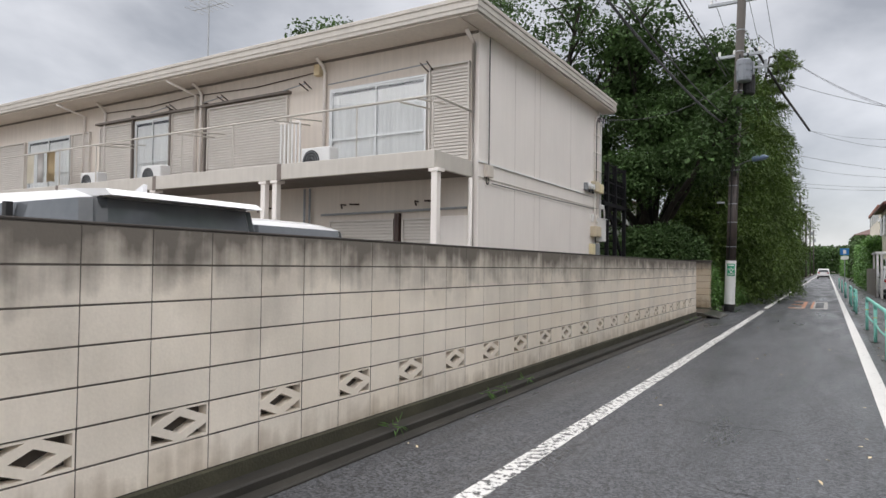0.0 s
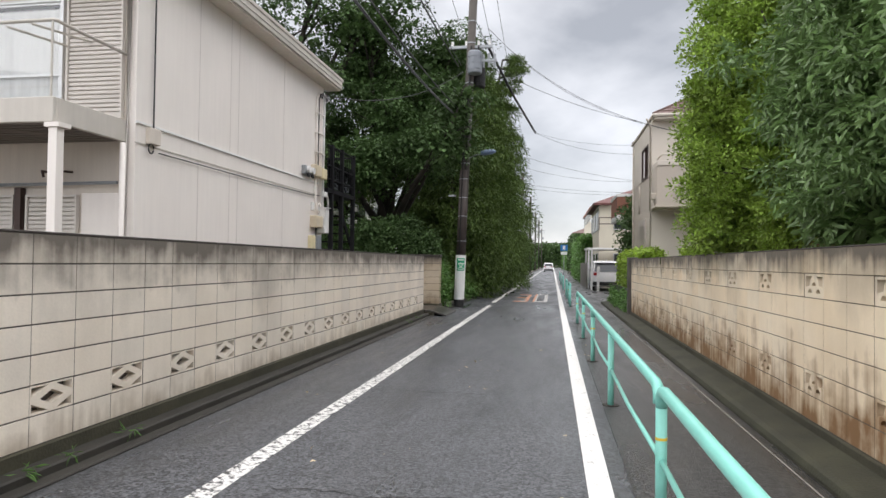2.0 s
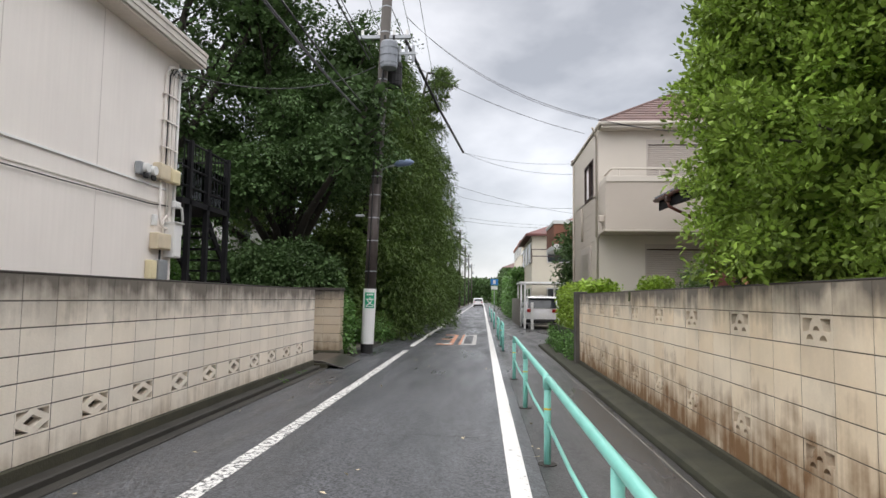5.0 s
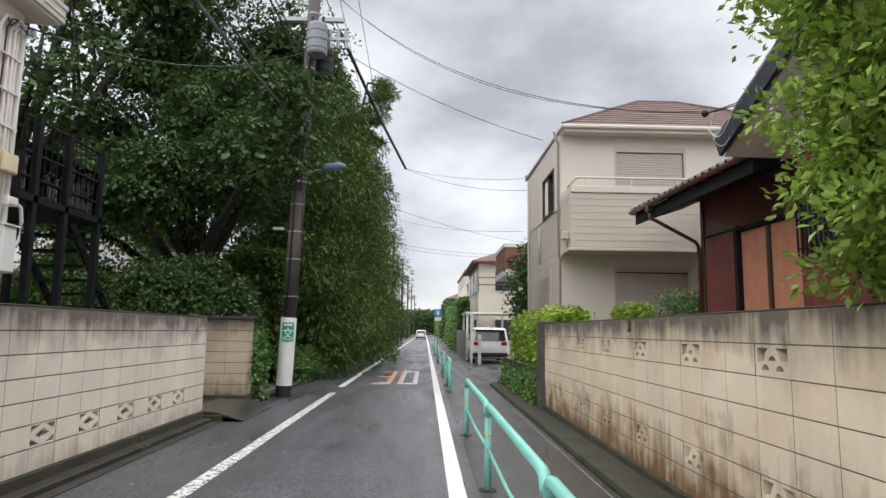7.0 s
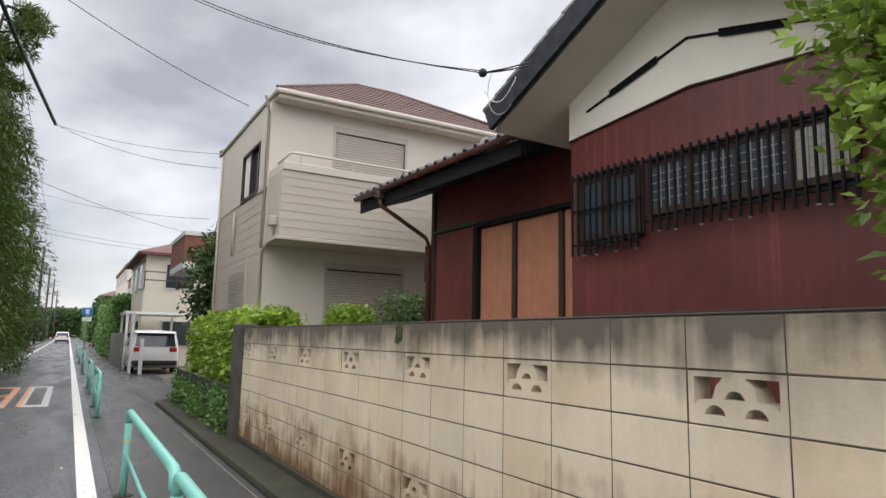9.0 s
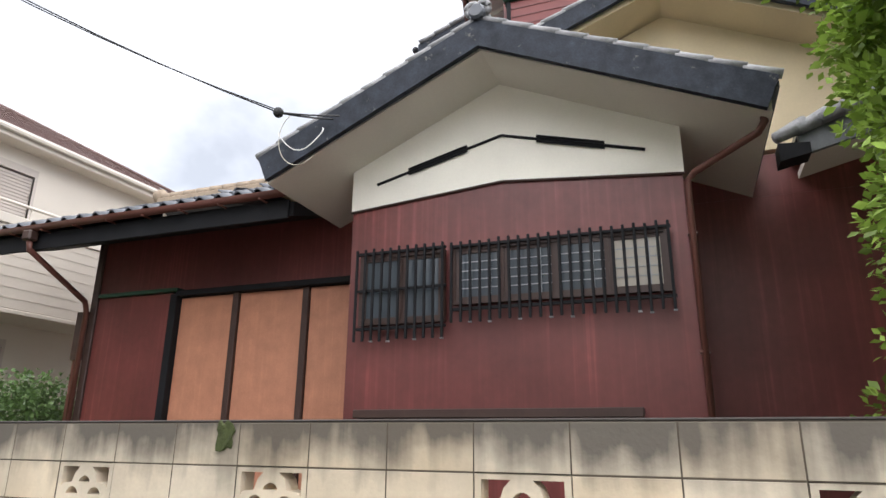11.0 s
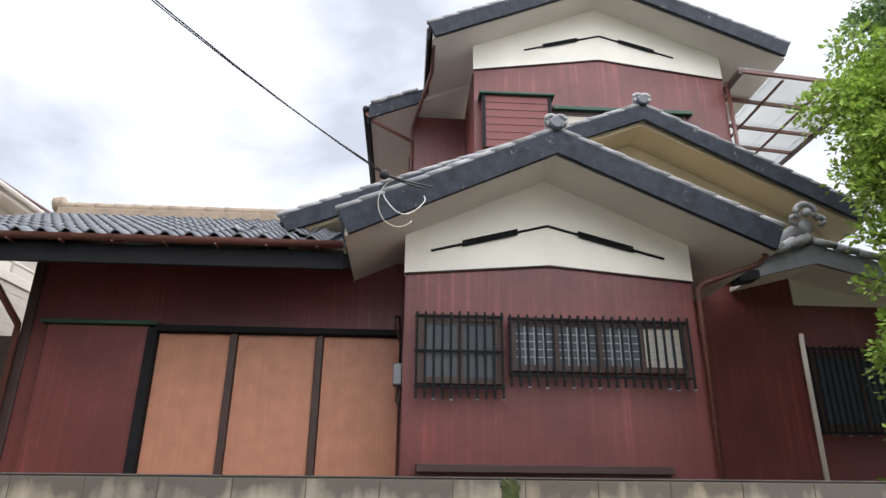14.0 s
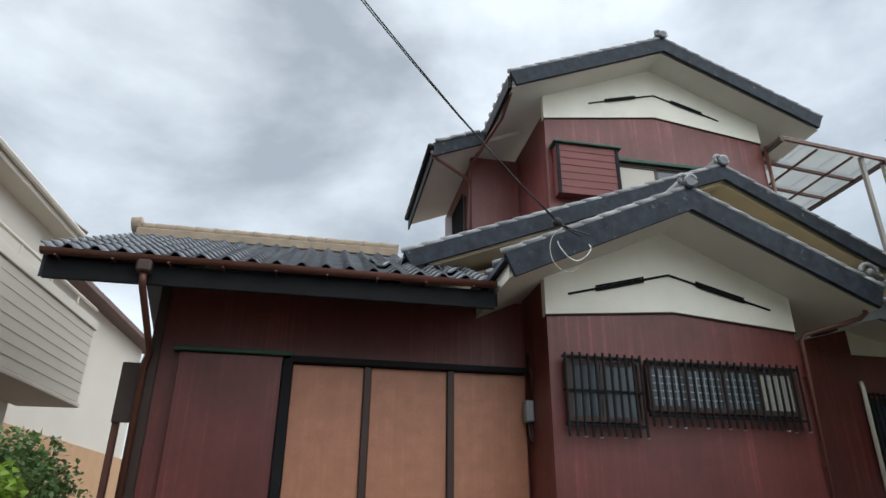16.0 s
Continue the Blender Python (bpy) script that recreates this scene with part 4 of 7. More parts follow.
WA, WZ, WL, WR = 4.58, 4.15, 0.25, 0.25
part("roof", PR([(3.78, WZ - WL * 0.80 - 0.04), (WA, WZ - 0.04), (7.2, WZ - WR * 2.62 - 0.04), (7.2, WZ - WR * 2.62 + 0.01), (WA, WZ + 0.01), (3.78, WZ - WL * 0.80 + 0.01)], 0.55, 3.2), M_TILE, house, "grey tiled wing roof")
part("bargeboard", PR([(3.80, 3.73), (WA, 3.93), (7.1, 3.28), (7.15, 3.50), (WA, WZ), (3.78, 3.95)], 0.50, 0.55), mat("grey_barge", (0.16, 0.165, 0.175), 0.25, 4, 60, 0.6, 0.2, streak=0.2), house, "grey weathered bargeboard")
part("soffit", PR([(3.85, 3.75), (WA, 3.94), (7.1, 3.30), (7.1, 3.36), (WA, 4.0), (3.85, 3.81)], 0.56, 1.2), M_SOFFIT, house, "pale wing soffit")
part("corbel", PR([(3.62, 3.66), (3.85, 3.71), (3.85, 3.80), (3.62, 3.82)], 0.42, 0.62), M_BLACK, house, "blackened eave end")
rw_ = random.Random(12)
for i in range(10):
    u0 = WA + i * 0.25
    bm = bmesh.new()
    tube(bm, [(u0, 0.49, WZ + 0.035 - WR * (u0 - WA)), (u0 + 0.27, 0.49 + rw_.uniform(-0.02, 0.02), WZ + 0.055 - WR * (u0 + 0.27 - WA))], [0.052, 0.042], 8)
    part("verge_tile", bm, M_TILEW, house, smooth=True)
for i in range(5):
    u0 = WA - 0.05 - i * 0.17
    bm = bmesh.new()
    tube(bm, [(u0, 0.50, WZ + 0.10 - 0.34 * (WA - u0)), (u0 - 0.24, 0.47 + rw_.uniform(-0.03, 0.03), WZ + 0.05 - 0.34 * (WA - u0 + 0.22))], [0.07, 0.05], 8)
    part("verge_tile", bm, M_TILEW, house, "displaced pale ridge tile", smooth=True)
part("ridge_base", B((4.40, 0.52, WZ + 0.0, 4.62, 3.1, WZ + 0.16), bev=0.03), M_TILE, house, "stacked ridge tiles")
bm = bmesh.new()
tube(bm, [(4.50, 0.46, WZ + 0.20), (4.50, 3.1, WZ + 0.20)], 0.10, 10)
part("ridge_tile", bm, M_TILEW, house, smooth=True)
scr = bmesh.new()
tube(scr, [(4.53 + 0.115 * math.cos(a), 0.44, WZ + 0.37 + 0.10 * math.sin(a)) for a in np.linspace(-0.6, 3.75, 13)], 0.036, 7)
tube(scr, [(4.53, 0.46, WZ + 0.36), (4.53, 0.40, WZ + 0.36)], 0.05, 10)
for s_ in (-1, 1):
    tube(scr, [(4.53 + s_ * (0.15 + 0.05 * math.cos(a)), 0.44, WZ + 0.27 + 0.05 * math.sin(a)) for a in np.linspace(-2.0, 2.8, 9)], 0.028, 6)
part("ridge_scroll", scr, M_TILEW, house, "curled ridge-end tile", smooth=True)
grille(4.58, 5.82, 2.14, 3.08, 17, 1.0, over=0.02, under=0.02)
window(4.65, 5.77, 2.18, 3.04, 1.09, 2, [M_GREYPANE])
part("vent_pipe", T([(4.60, 1.06, 3.24), (4.555, 1.0, 3.16), (4.545, 0.99, 3.02), (4.53, 0.99, 1.0)], r=0.028, n=8), M_PLASTER, house, "white plastic vent pipe", smooth=True)
# brown board screen at the corner of the wing
sc = part("board_screen", B((-4.16, 0.74, 2.38, -3.98, 0.77, 2.96), bev=0.004), M_TRIM, house, "brown timber board screen")
part("screen_post", B((-4.16, 0.78, 0, -4.10, 0.84, 2.97), bev=0.005), M_PIPE, sc)
# rear body that closes the house
part("rear_wall", B((-3.79, 4.85, 0, 6.9, 4.95, 4.2)), M_RED, house)
part("side_wall", B((6.8, 1.21, 0, 6.9, 4.84, 3.6)), M_RED, house)

# ---- the apartment block behind the west wall ----
apt = thing("apartment_building", pose(0, 0, 0), "pale two-storey apartment block with balcony and flat eaves", "apartment building")
M_JOINT = mat("panel_joint_sealant", (0.66, 0.61, 0.57), 0.08)
AX, AY, AF = -5.50, 10.42, 17.72      # end wall, facade, rear corner
part("end_wall", B((AX - 0.15, AY, 0, AX, AF, 5.78)), M_APT, apt, "smooth pale panelled end wall")
for y_ in (12.02, 13.05, 13.35, 15.35):
    part("panel_joint", B((AX - 0.01, y_ - 0.006, 0.3, AX + 0.003, y_ + 0.006, 3.02)), M_JOINT, apt)
    part("panel_joint", B((AX - 0.01, y_ - 0.006, 3.336, AX + 0.003, y_ + 0.006, 5.75)), M_JOINT, apt)
part("band", B((AX - 0.01, AY, 3.30, AX + 0.028, AF, 3.335), bev=0.004), M_WHITE, apt, "white moulding strip")
part("band", B((AX - 0.01, AY, 3.02, AX + 0.012, AF, 3.04)), M_APT2, apt)
part("corner_pipe", T([(AX - 0.09, AY - 0.05, 0), (AX - 0.09, AY - 0.05, 5.50), (AX - 0.09, AY - 0.35, 5.66)], r=0.04, n=10), M_APT, apt, "white rainwater pipe", smooth=True)
part("corner_pipe", T([(AX + 0.04, AY + 0.35, 3.2), (AX + 0.04, AY + 0.35, 5.7)], r=0.012, n=6), M_WIRE, apt)
part("junction_box", B((AX + 0.002, AY + 0.22, 3.05, AX + 0.09, AY + 0.46, 3.28), bev=0.01), M_FACADE, apt, "small cream junction box")
part("cable_loop", T([(AX + 0.04, AY + 0.30 + 0.06 * math.cos(a), 2.99 + 0.07 * math.sin(a)) for a in np.linspace(0, 6, 12)], r=0.01, n=6), M_WIRE, apt)
def wall_box(name, y0, z0, y1, z1, deep, material, label):
    """A fixture on the end wall: casing with a lid lip."""
    b = part(name, B((AX + 0.002, y0, z0, AX + deep, y1, z1), bev=0.012), material, apt, label)
    part("lid", B((AX + deep - 0.004, y0 + 0.02, z0 + 0.02, AX + deep + 0.008, y1 - 0.02, z1 - 0.03), bev=0.004), material, b)
    return b


M_BUFFBOX = mat("faded_buff_plastic", (0.66, 0.57, 0.42), 0.12, 4, 40, 0.5, 0.05)
M_PALEYEL = mat("pale_yellow_plastic", (0.74, 0.65, 0.42), 0.12, 4, 40, 0.5, 0.05)
wm_ = wall_box("meter_panel", 16.36, 3.42, 16.90, 3.62, 0.10, M_STEEL, "grey panel of two electricity meters")
for y_ in (16.50, 16.75):
    bm = bmesh.new()
    tube(bm, [(AX + 0.10, y_, 3.53), (AX + 0.17, y_, 3.53)], [0.085, 0.075], 16)
    part("meter_dial", bm, M_WHITE, wm_, "round glass meter")
    part("terminal_cover", B((AX + 0.10, y_ - 0.06, 3.36, AX + 0.15, y_ + 0.06, 3.45), bev=0.015), M_RUBBER, wm_)
wall_box("meter_box", 16.93, 3.44, 17.32, 3.72, 0.14, M_BUFFBOX, "faded buff meter box")
wall_box("meter_box", 17.36, 3.44, 17.69, 3.70, 0.14, M_PALEYEL, "pale yellow meter box")
wall_box("junction_box", 17.58, 3.02, 17.80, 3.14, 0.12, M_WHITE, "small white junction box")
wall_box("junction_box", 16.96, 2.62, 17.08, 2.82, 0.06, M_WHITE, "narrow white box")
wall_box("meter_box", 16.93, 2.22, 17.40, 2.50, 0.16, M_BUFFBOX, "buff meter box")
wall_box("cabinet", 17.42, 2.10, 17.70, 2.72, 0.20, M_WHITE, "white equipment cabinet")
part("cabinet_hood", B((AX + 0.002, 17.40, 2.72, AX + 0.24, 17.72, 2.74)), M_WHITE, apt)
wall_box("meter_box", 16.82, 1.70, 17.02, 2.02, 0.12, M_PALEYEL, "pale yellow box low on the wall")
wall_box("meter_box", 17.06, 1.66, 17.36, 2.04, 0.14, M_STEEL, "grey gas meter box")
for i, (y_, r_, m_) in enumerate(((17.20, 0.026, M_APT), (17.30, 0.012, M_WIRE), (17.40, 0.022, M_APT), (17.48, 0.020, M_APT), (17.56, 0.020, M_APT), (17.66, 0.030, M_WHITE))):
    lowz = 3.70 if i < 2 else 2.74
    x_ = AX + 0.03 + 0.012 * (i % 2)
    part("conduit", T([(x_, y_, lowz), (x_, y_ + 0.01, 4.4), (x_ + 0.004, y_ + 0.015, 5.38), (x_ + 0.03, y_ + 0.07, 5.52), (x_ + 0.05, y_ + 0.17, 5.55)], r=r_, n=8), m_, apt, smooth=True)
for i in range(3):
    part("conduit_clip", B((AX + 0.002, 17.14, 4.05 + i * 0.48, AX + 0.07, 17.70, 4.07 + i * 0.48)), M_APT, apt)
part("conduit", T([(AX + 0.05, 17.14, 3.44), (AX + 0.05, 17.15, 2.80), (AX + 0.05, 17.20, 2.66), (AX + 0.05, 17.32, 2.62), (AX + 0.05, 17.42, 2.62)], r=0.022, n=8), M_APT, apt, smooth=True)
part("conduit", T([(AX + 0.05, 17.28, 2.50), (AX + 0.05, 17.30, 2.76), (AX + 0.05, 17.40, 2.84), (AX + 0.05, 17.50, 2.78), (AX + 0.05, 17.52, 2.72)], r=0.018, n=8), M_APT, apt, smooth=True)
part("conduit", T([(AX + 0.07, 17.80, 3.08), (AX + 0.07, 17.93, 3.04), (AX + 0.07, 17.98, 2.85), (AX + 0.07, 17.95, 2.58), (AX + 0.07, 17.82, 2.44), (AX + 0.07, 17.70, 2.40)], r=0.026, n=8), M_WHITE, apt, smooth=True)
part("conduit", T([(AX + 0.05, 17.22, 2.22), (AX + 0.05, 17.22, 2.04)], r=0.02, n=6), M_RUBBER, apt)
rg_ = random.Random(31)
for i in range(6):
    a0 = (AX + 0.06, 17.30 + i * 0.07, 5.50)
    part("cable_tangle", T([a0, (AX + 0.14, a0[1] + rg_.uniform(-0.05, 0.2), 5.42 + rg_.uniform(-0.08, 0.14)), (AX + 0.10, a0[1] + rg_.uniform(0.05, 0.3), 5.50 + rg_.uniform(-0.1, 0.1)), (AX + 0.05, 17.74, 5.55)], r=0.013, n=5), (M_WIRE, M_WHITE, M_STEEL)[i % 3], apt, smooth=True)
part("wall_cable", T([(AX + 0.035, AY + 0.5, 2.955), (AX + 0.035, 14.5, 2.96), (AX + 0.035, 16.9, 2.985), (AX + 0.035, 17.5, 3.03)], r=0.010, n=5), M_WIRE, apt, "thin black cable along the wall")
part("facade_wall", B((-30, AY + 0.002, 0, AX - 0.152, AY + 0.15, 5.78)), M_FACADE, apt, "buff rendered facade with shade in its tone")
part("rear_wall", B((-30, AF - 0.15, 0, AX - 0.152, AF, 5.78)), M_APT, apt)
# roof with deep fascia
part("roof", B((-30.4, 9.62, 5.78, -5.12, 18.05, 6.0), bev=0.01), M_APT2, apt, "flat roof with taupe fascia")
part("fascia_rib", B((-30.4, 9.60, 5.98, -5.10, 18.07, 6.06), bev=0.01), M_APT2, apt)
part("fascia_rib", B((-30.4, 9.605, 5.865, -5.105, 18.06, 5.88)), M_APT2, apt)
part("eave_board", B((-30.3, 9.68, 5.745, AX - 0.02, AY, 5.776)), M_FACADE, apt, "buff boarded eave underside")
part("eave_board", B((AX + 0.002, 9.68, 5.745, -5.16, 18.0, 5.776)), M_FACADE, apt)
# Added dark strip along the wall top, painted as the shade under the eave.
part("eave_trim", B((-30.3, AY - 0.03, 5.70, AX - 0.02, AY, 5.744)), M_EAVE, apt)
for x_ in (-13.6, -18.4):
    part("eave_bracket", T([(x_, 9.7, 5.74), (x_ + 0.12, 9.85, 5.65), (x_ + 0.22, AY - 0.05, 5.5), (x_ + 0.22, AY - 0.05, 3.3)], r=0.035, n=8), M_APT, apt, smooth=True)
# balcony deck, rail and posts
BY = 9.05
for a, b in ((-9.12, -5.60), (-13.0, -9.20), (-17.0, -13.08), (-21.5, -17.08), (-29, -21.58)):
    part("balcony_fascia", B((a, BY, 3.02, b, BY + 0.06, 3.32), bev=0.008), M_APT2, apt, "taupe balcony fascia panel")
for a in (-9.16, -13.04, -17.04, -21.54):
    part("fascia_joint", B((a - 0.055, BY - 0.008, 3.0, a + 0.055, BY + 0.05, 3.325)), mat("brown_joint_plate", (0.20, 0.165, 0.145)), apt)
part("balcony_fascia", B((-5.66, BY + 0.062, 3.02, -5.60, AY - 0.002, 3.32), bev=0.008), M_APT2, apt)
part("balcony_deck", B((-29, BY + 0.062, 3.10, -5.662, AY - 0.002, 3.16)), M_EAVE, apt)
bm = bmesh.new()
for i in range(9):
    y_ = BY + 0.12 + i * 0.14
    box(bm, -29, y_, 3.03, -5.67, y_ + 0.06, 3.098)
tagged(part("deck_ribs", bm, M_EAVE, apt), kind="stuff")
rail = part("balcony_rail", T([(-29, BY + 0.03, 4.24), (-5.66, BY + 0.03, 4.24), (-5.63, BY + 0.06, 4.24), (-5.63, AY, 4.24)], r=0.022, n=8), M_APT2, apt, "thin steel handrail", smooth=True)
for i in range(15):
    x_ = -5.66 - i * 1.62
    part("baluster", T([(x_, BY + 0.03, 3.32), (x_, BY + 0.03, 4.24)], r=0.014, n=6), M_APT2, rail)
for x_ in (-6.2, -9.3, -12.3, -15.4):
    part("laundry_arm", T([(x_, AY, 4.45), (x_ + 0.05, BY + 0.25, 4.30)], [(x_ - 0.35, AY, 4.40), (x_ - 0.3, BY + 0.25, 4.28)], r=0.016, n=6), M_APT2, rail)
for x_ in (-5.62, -9.30, -9.62, -13.1, -16.9):
    pst = part("balcony_post", B((x_ - 0.06, BY + 0.02, 0, x_ + 0.06, BY + 0.14, 2.96), bev=0.006), M_APT, apt, "square pale steel post")
    part("post_head", B((x_ - 0.10, BY, 2.962, x_ + 0.10, BY + 0.2, 3.018)), M_APT, pst)
part("downpipe", T([(-5.60, AY - 0.12, 0), (-5.60, AY - 0.12, 3.0)], r=0.04, n=8), M_APT, apt, smooth=True)


def shutter(x0, x1, z0, z1, y=AY, m=None):
    m = m or M_APT3
    s = part("shutter", pierced(rect(x0, z0, x1, z1), [rect(x0 + 0.03, z0 + 0.03, x1 - 0.03, z1 - 0.03)], y - 0.07, y - 0.002), m, apt, "ribbed metal storm shutter")
    n = int((z1 - z0 - 0.06) / 0.062)
    bm = B((x0 + 0.031, -0.045, 0.0, x1 - 0.031, -0.012, 0.048), bev=0.006)
    me = bpy.data.meshes.new("slat")
    bm.to_mesh(me)
    bm.free()
    me.materials.append(m)
    for i in range(n):
        ob = new("slat", me)
        ob.parent = s
        ob.location = (0, y, z0 + 0.035 + i * 0.062)
    part("backing", B((x0 + 0.03, y - 0.014, z0 + 0.03, x1 - 0.03, y - 0.003, z1 - 0.03)), M_APT2, s)
    return s


def alu_window(x0, x1, z0, z1, y=AY, curtain=True, parent=None, rail_=True):
    parent = parent or apt
    w = part("window", pierced(rect(x0, z0, x1, z1), [rect(x0 + 0.04, z0 + 0.04, x1 - 0.04, z1 - 0.04)], y - 0.06, y - 0.002), M_ALU, parent, "aluminium sliding window with pale curtains")
    xm = (x0 + x1) / 2
    part("backing", B((x0 + 0.03, y - 0.009, z0 + 0.03, x1 - 0.03, y - 0.003, z1 - 0.03)), M_DARKROOM, w)
    for i, (a, b) in enumerate(((x0 + 0.04, xm + 0.02), (xm - 0.02, x1 - 0.04))):
        yy_ = y - 0.05 + 0.012 * i
        sh = part("sash", pierced(rect(a, z0 + 0.04, b, z1 - 0.04), [rect(a + 0.035, z0 + 0.08, b - 0.035, z1 - 0.075)], yy_, yy_ + 0.011), M_ALU, w)
        part("pane", B((a + 0.035, yy_ + 0.003, z0 + 0.08, b - 0.035, yy_ + 0.006, z1 - 0.075)), M_CLEAR, sh)
        if curtain:
            bm = bmesh.new()
            n = 26
            prev = None
            for k in range(n + 1):
                xx = a + 0.03 + (b - a - 0.06) * k / n
                dy = 0.007 * math.sin(k * 1.9) + 0.002 * math.sin(k * 0.7)
                cur = (bm.verts.new((xx, y - 0.018 + dy, z0 + 0.06)), bm.verts.new((xx, y - 0.018 + dy, z1 - 0.14)))
                if prev:
                    bm.faces.new((prev[0], cur[0], cur[1], prev[1]))
                prev = cur
            part("curtain", bm, M_CURTAIN, w, "pale pleated curtain", smooth=True)
    if rail_:
        part("cross_rail", B((x0 + 0.05, y - 0.058, z0 + 0.62, x1 - 0.05, y - 0.052, z0 + 0.66)), M_ALU, w)
    return w


# upper floor, unit by unit from the street
shutter(-6.56, -5.68, 3.36, 5.20)
alu_window(-9.05, -6.62, 3.36, 5.08)
part("wall_lamp", B((-9.45, AY - 0.14, 5.42, -9.28, AY - 0.002, 5.66), bev=0.015), M_CREAM, apt, "cream box lamp under the eave")
pt_ = part("partition_grille", B((-10.2, AY - 0.36, 3.3, -9.6, AY - 0.32, 3.34), (-10.2, AY - 0.36, 4.40, -9.6, AY - 0.32, 4.44)), M_APT, apt)
for i in range(6):
    part("bar", B((-10.18 + i * 0.11, AY - 0.35, 3.341, -10.14 + i * 0.11, AY - 0.33, 4.399)), M_WHITE, pt_)
shutter(-12.92, -10.28, 3.36, 5.12)
shutter(-14.28, -13.35, 3.36, 5.15)
alu_window(-15.80, -14.34, 3.36, 5.10)
shutter(-17.4, -15.95, 3.36, 5.10)
alu_window(-21.2, -18.9, 3.36, 5.05)
shutter(-18.8, -17.9, 3.36, 5.05)
shutter(-24.0, -21.4, 3.36, 5.05)
# rain pipes, wall stains and lines on the upper facade
for x_ in (-9.22, -13.18, -17.2):
    part("rain_pipe", T([(x_, AY - 0.30, 5.72), (x_ + 0.02, AY - 0.12, 5.60), (x_ + 0.02, AY - 0.05, 5.48), (x_ + 0.02, AY - 0.05, 3.17)], r=0.036, n=8), M_APT, apt, "pale rain pipe", smooth=True)
for x0, x1 in ((-13.3, -9.3), (-17.3, -13.3)):
    part("wall_wire", T([(x0, AY - 0.02, 5.50), ((x0 + x1) / 2, AY - 0.02, 5.44), (x1, AY - 0.02, 5.53)], r=0.012, n=5), M_TRIM, apt)
for x_ in (-12.99, -14.31, -15.88):
    part("shutter_rail", B((x_ - 0.03, AY - 0.10, 3.3, x_ + 0.03, AY - 0.003, 5.28)), M_EAVE, apt, "dark shutter rail")
for x0, x1 in ((-13.1, -10.2), (-17.5, -13.2)):
    part("shutter_head", B((x0, AY - 0.14, 5.16, x1, AY - 0.003, 5.21)), M_EAVE, apt)
# pipes along the top of the facade
for x0, x1, z_ in ((-9.0, -6.5, 5.22), (-10.3, -9.6, 5.26), (-13.0, -12.2, 5.3), (-15.0, -14.1, 5.3)):
    part("laundry_pole", T([(x0, AY - 0.16, z_ - 0.06), (x1, AY - 0.2, z_)], r=0.013, n=6), M_STEEL, apt)
    part("pole_hook", T([(x1, AY - 0.02, z_ - 0.08), (x1 + 0.02, AY - 0.28, z_ + 0.02)], [(x1 - 0.1, AY - 0.02, z_ - 0.1), (x1 - 0.12, AY - 0.28, z_ + 0.0)], r=0.014, n=6), M_TRIM, apt)
# ground floor under the balcony
shutter(-7.15, -6.34, 0.3, 2.30)
shutter(-9.0, -7.35, 0.3, 2.30)
alu_window(-12.6, -10.2, 0.3, 2.3)
part("post_brown", B((-7.3, AY - 0.1, 0.3, -7.2, AY - 0.002, 2.4)), M_TRIM, apt)
part("door", B((-5.66 - 0.62, AY - 0.045, 0.15, -5.69, AY - 0.003, 2.32), bev=0.008), M_APT, apt, "plain pale door under the balcony")
for x_ in (-6.8, -8.6, -11.0):
    part("hanging_bracket", T([(x_, AY - 0.02, 2.62), (x_ + 0.10, AY - 0.28, 2.60), (x_ + 0.14, AY - 0.30, 2.52)], [(x_ + 0.35, AY - 0.02, 2.62), (x_ + 0.32, AY - 0.28, 2.60)], r=0.018, n=6), M_TRIM, apt)
part("supply_pipe", T([(-9.2, AY - 0.08, 2.42), (-5.7, AY - 0.08, 2.46)], [(-9.7, AY - 0.07, 0), (-9.7, AY - 0.07, 3.0)], [(-9.55, AY - 0.07, 0), (-9.55, AY - 0.07, 3.0)], r=0.025, n=6), M_STEEL, apt)

# air conditioner units on the balcony
def ac_unit(x, y, z):
    a = thing("air_conditioner", pose(x, y, z), "white outdoor air-conditioner unit on the balcony", "air conditioner", "air conditioners on the balcony")
    part("casing", B((-0.38, -0.14, 0.0, 0.38, 0.14, 0.55), bev=0.02), M_WHITE, a)
    bm = bmesh.new()
    tube(bm, [(-0.10, -0.15, 0.28), (-0.10, -0.142, 0.28)], 0.22, 20)
    part("fan_opening", bm, M_RUBBER, a)
    for r_ in (0.07, 0.13, 0.19):
        bm = bmesh.new()
        tube(bm, [(-0.10 + r_ * math.cos(t_), -0.156, 0.28 + r_ * math.sin(t_)) for t_ in np.linspace(0, math.tau, 17)], 0.006, 5)
        part("fan_guard", bm, M_STEEL, a)
    return a


ac_unit(-8.75, 9.75, 3.16)
ac_unit(-14.0, 9.75, 3.16)
ac_unit(-16.6, 9.75, 3.16)
# laundry
for i, x_ in enumerate((-18.2, -18.75, -19.3)):
    ln_ = thing("towel", pose(x_, 9.5, 3.55), "pale towel hung on the balcony to dry", "towel", "laundry on the balcony")
    bm = bmesh.new()
    prev = None
    for k in range(9):
        xx = -0.22 + 0.055 * k
        cur = [bm.verts.new((xx, 0.03 * math.sin(k * 1.3 + i), zz)) for zz in (0, 0.4, 0.8)]
        if prev:
            bm.faces.new((prev[0], cur[0], cur[1], prev[1]))
            bm.faces.new((prev[1], cur[1], cur[2], prev[2]))
        prev = cur
    ret = bmesh.ops.solidify(bm, geom=bm.faces[:], thickness=0.012)
    part("cloth", bm, (M_CREAM, M_CURTAIN, M_YELLOW)[i], ln_, smooth=True)

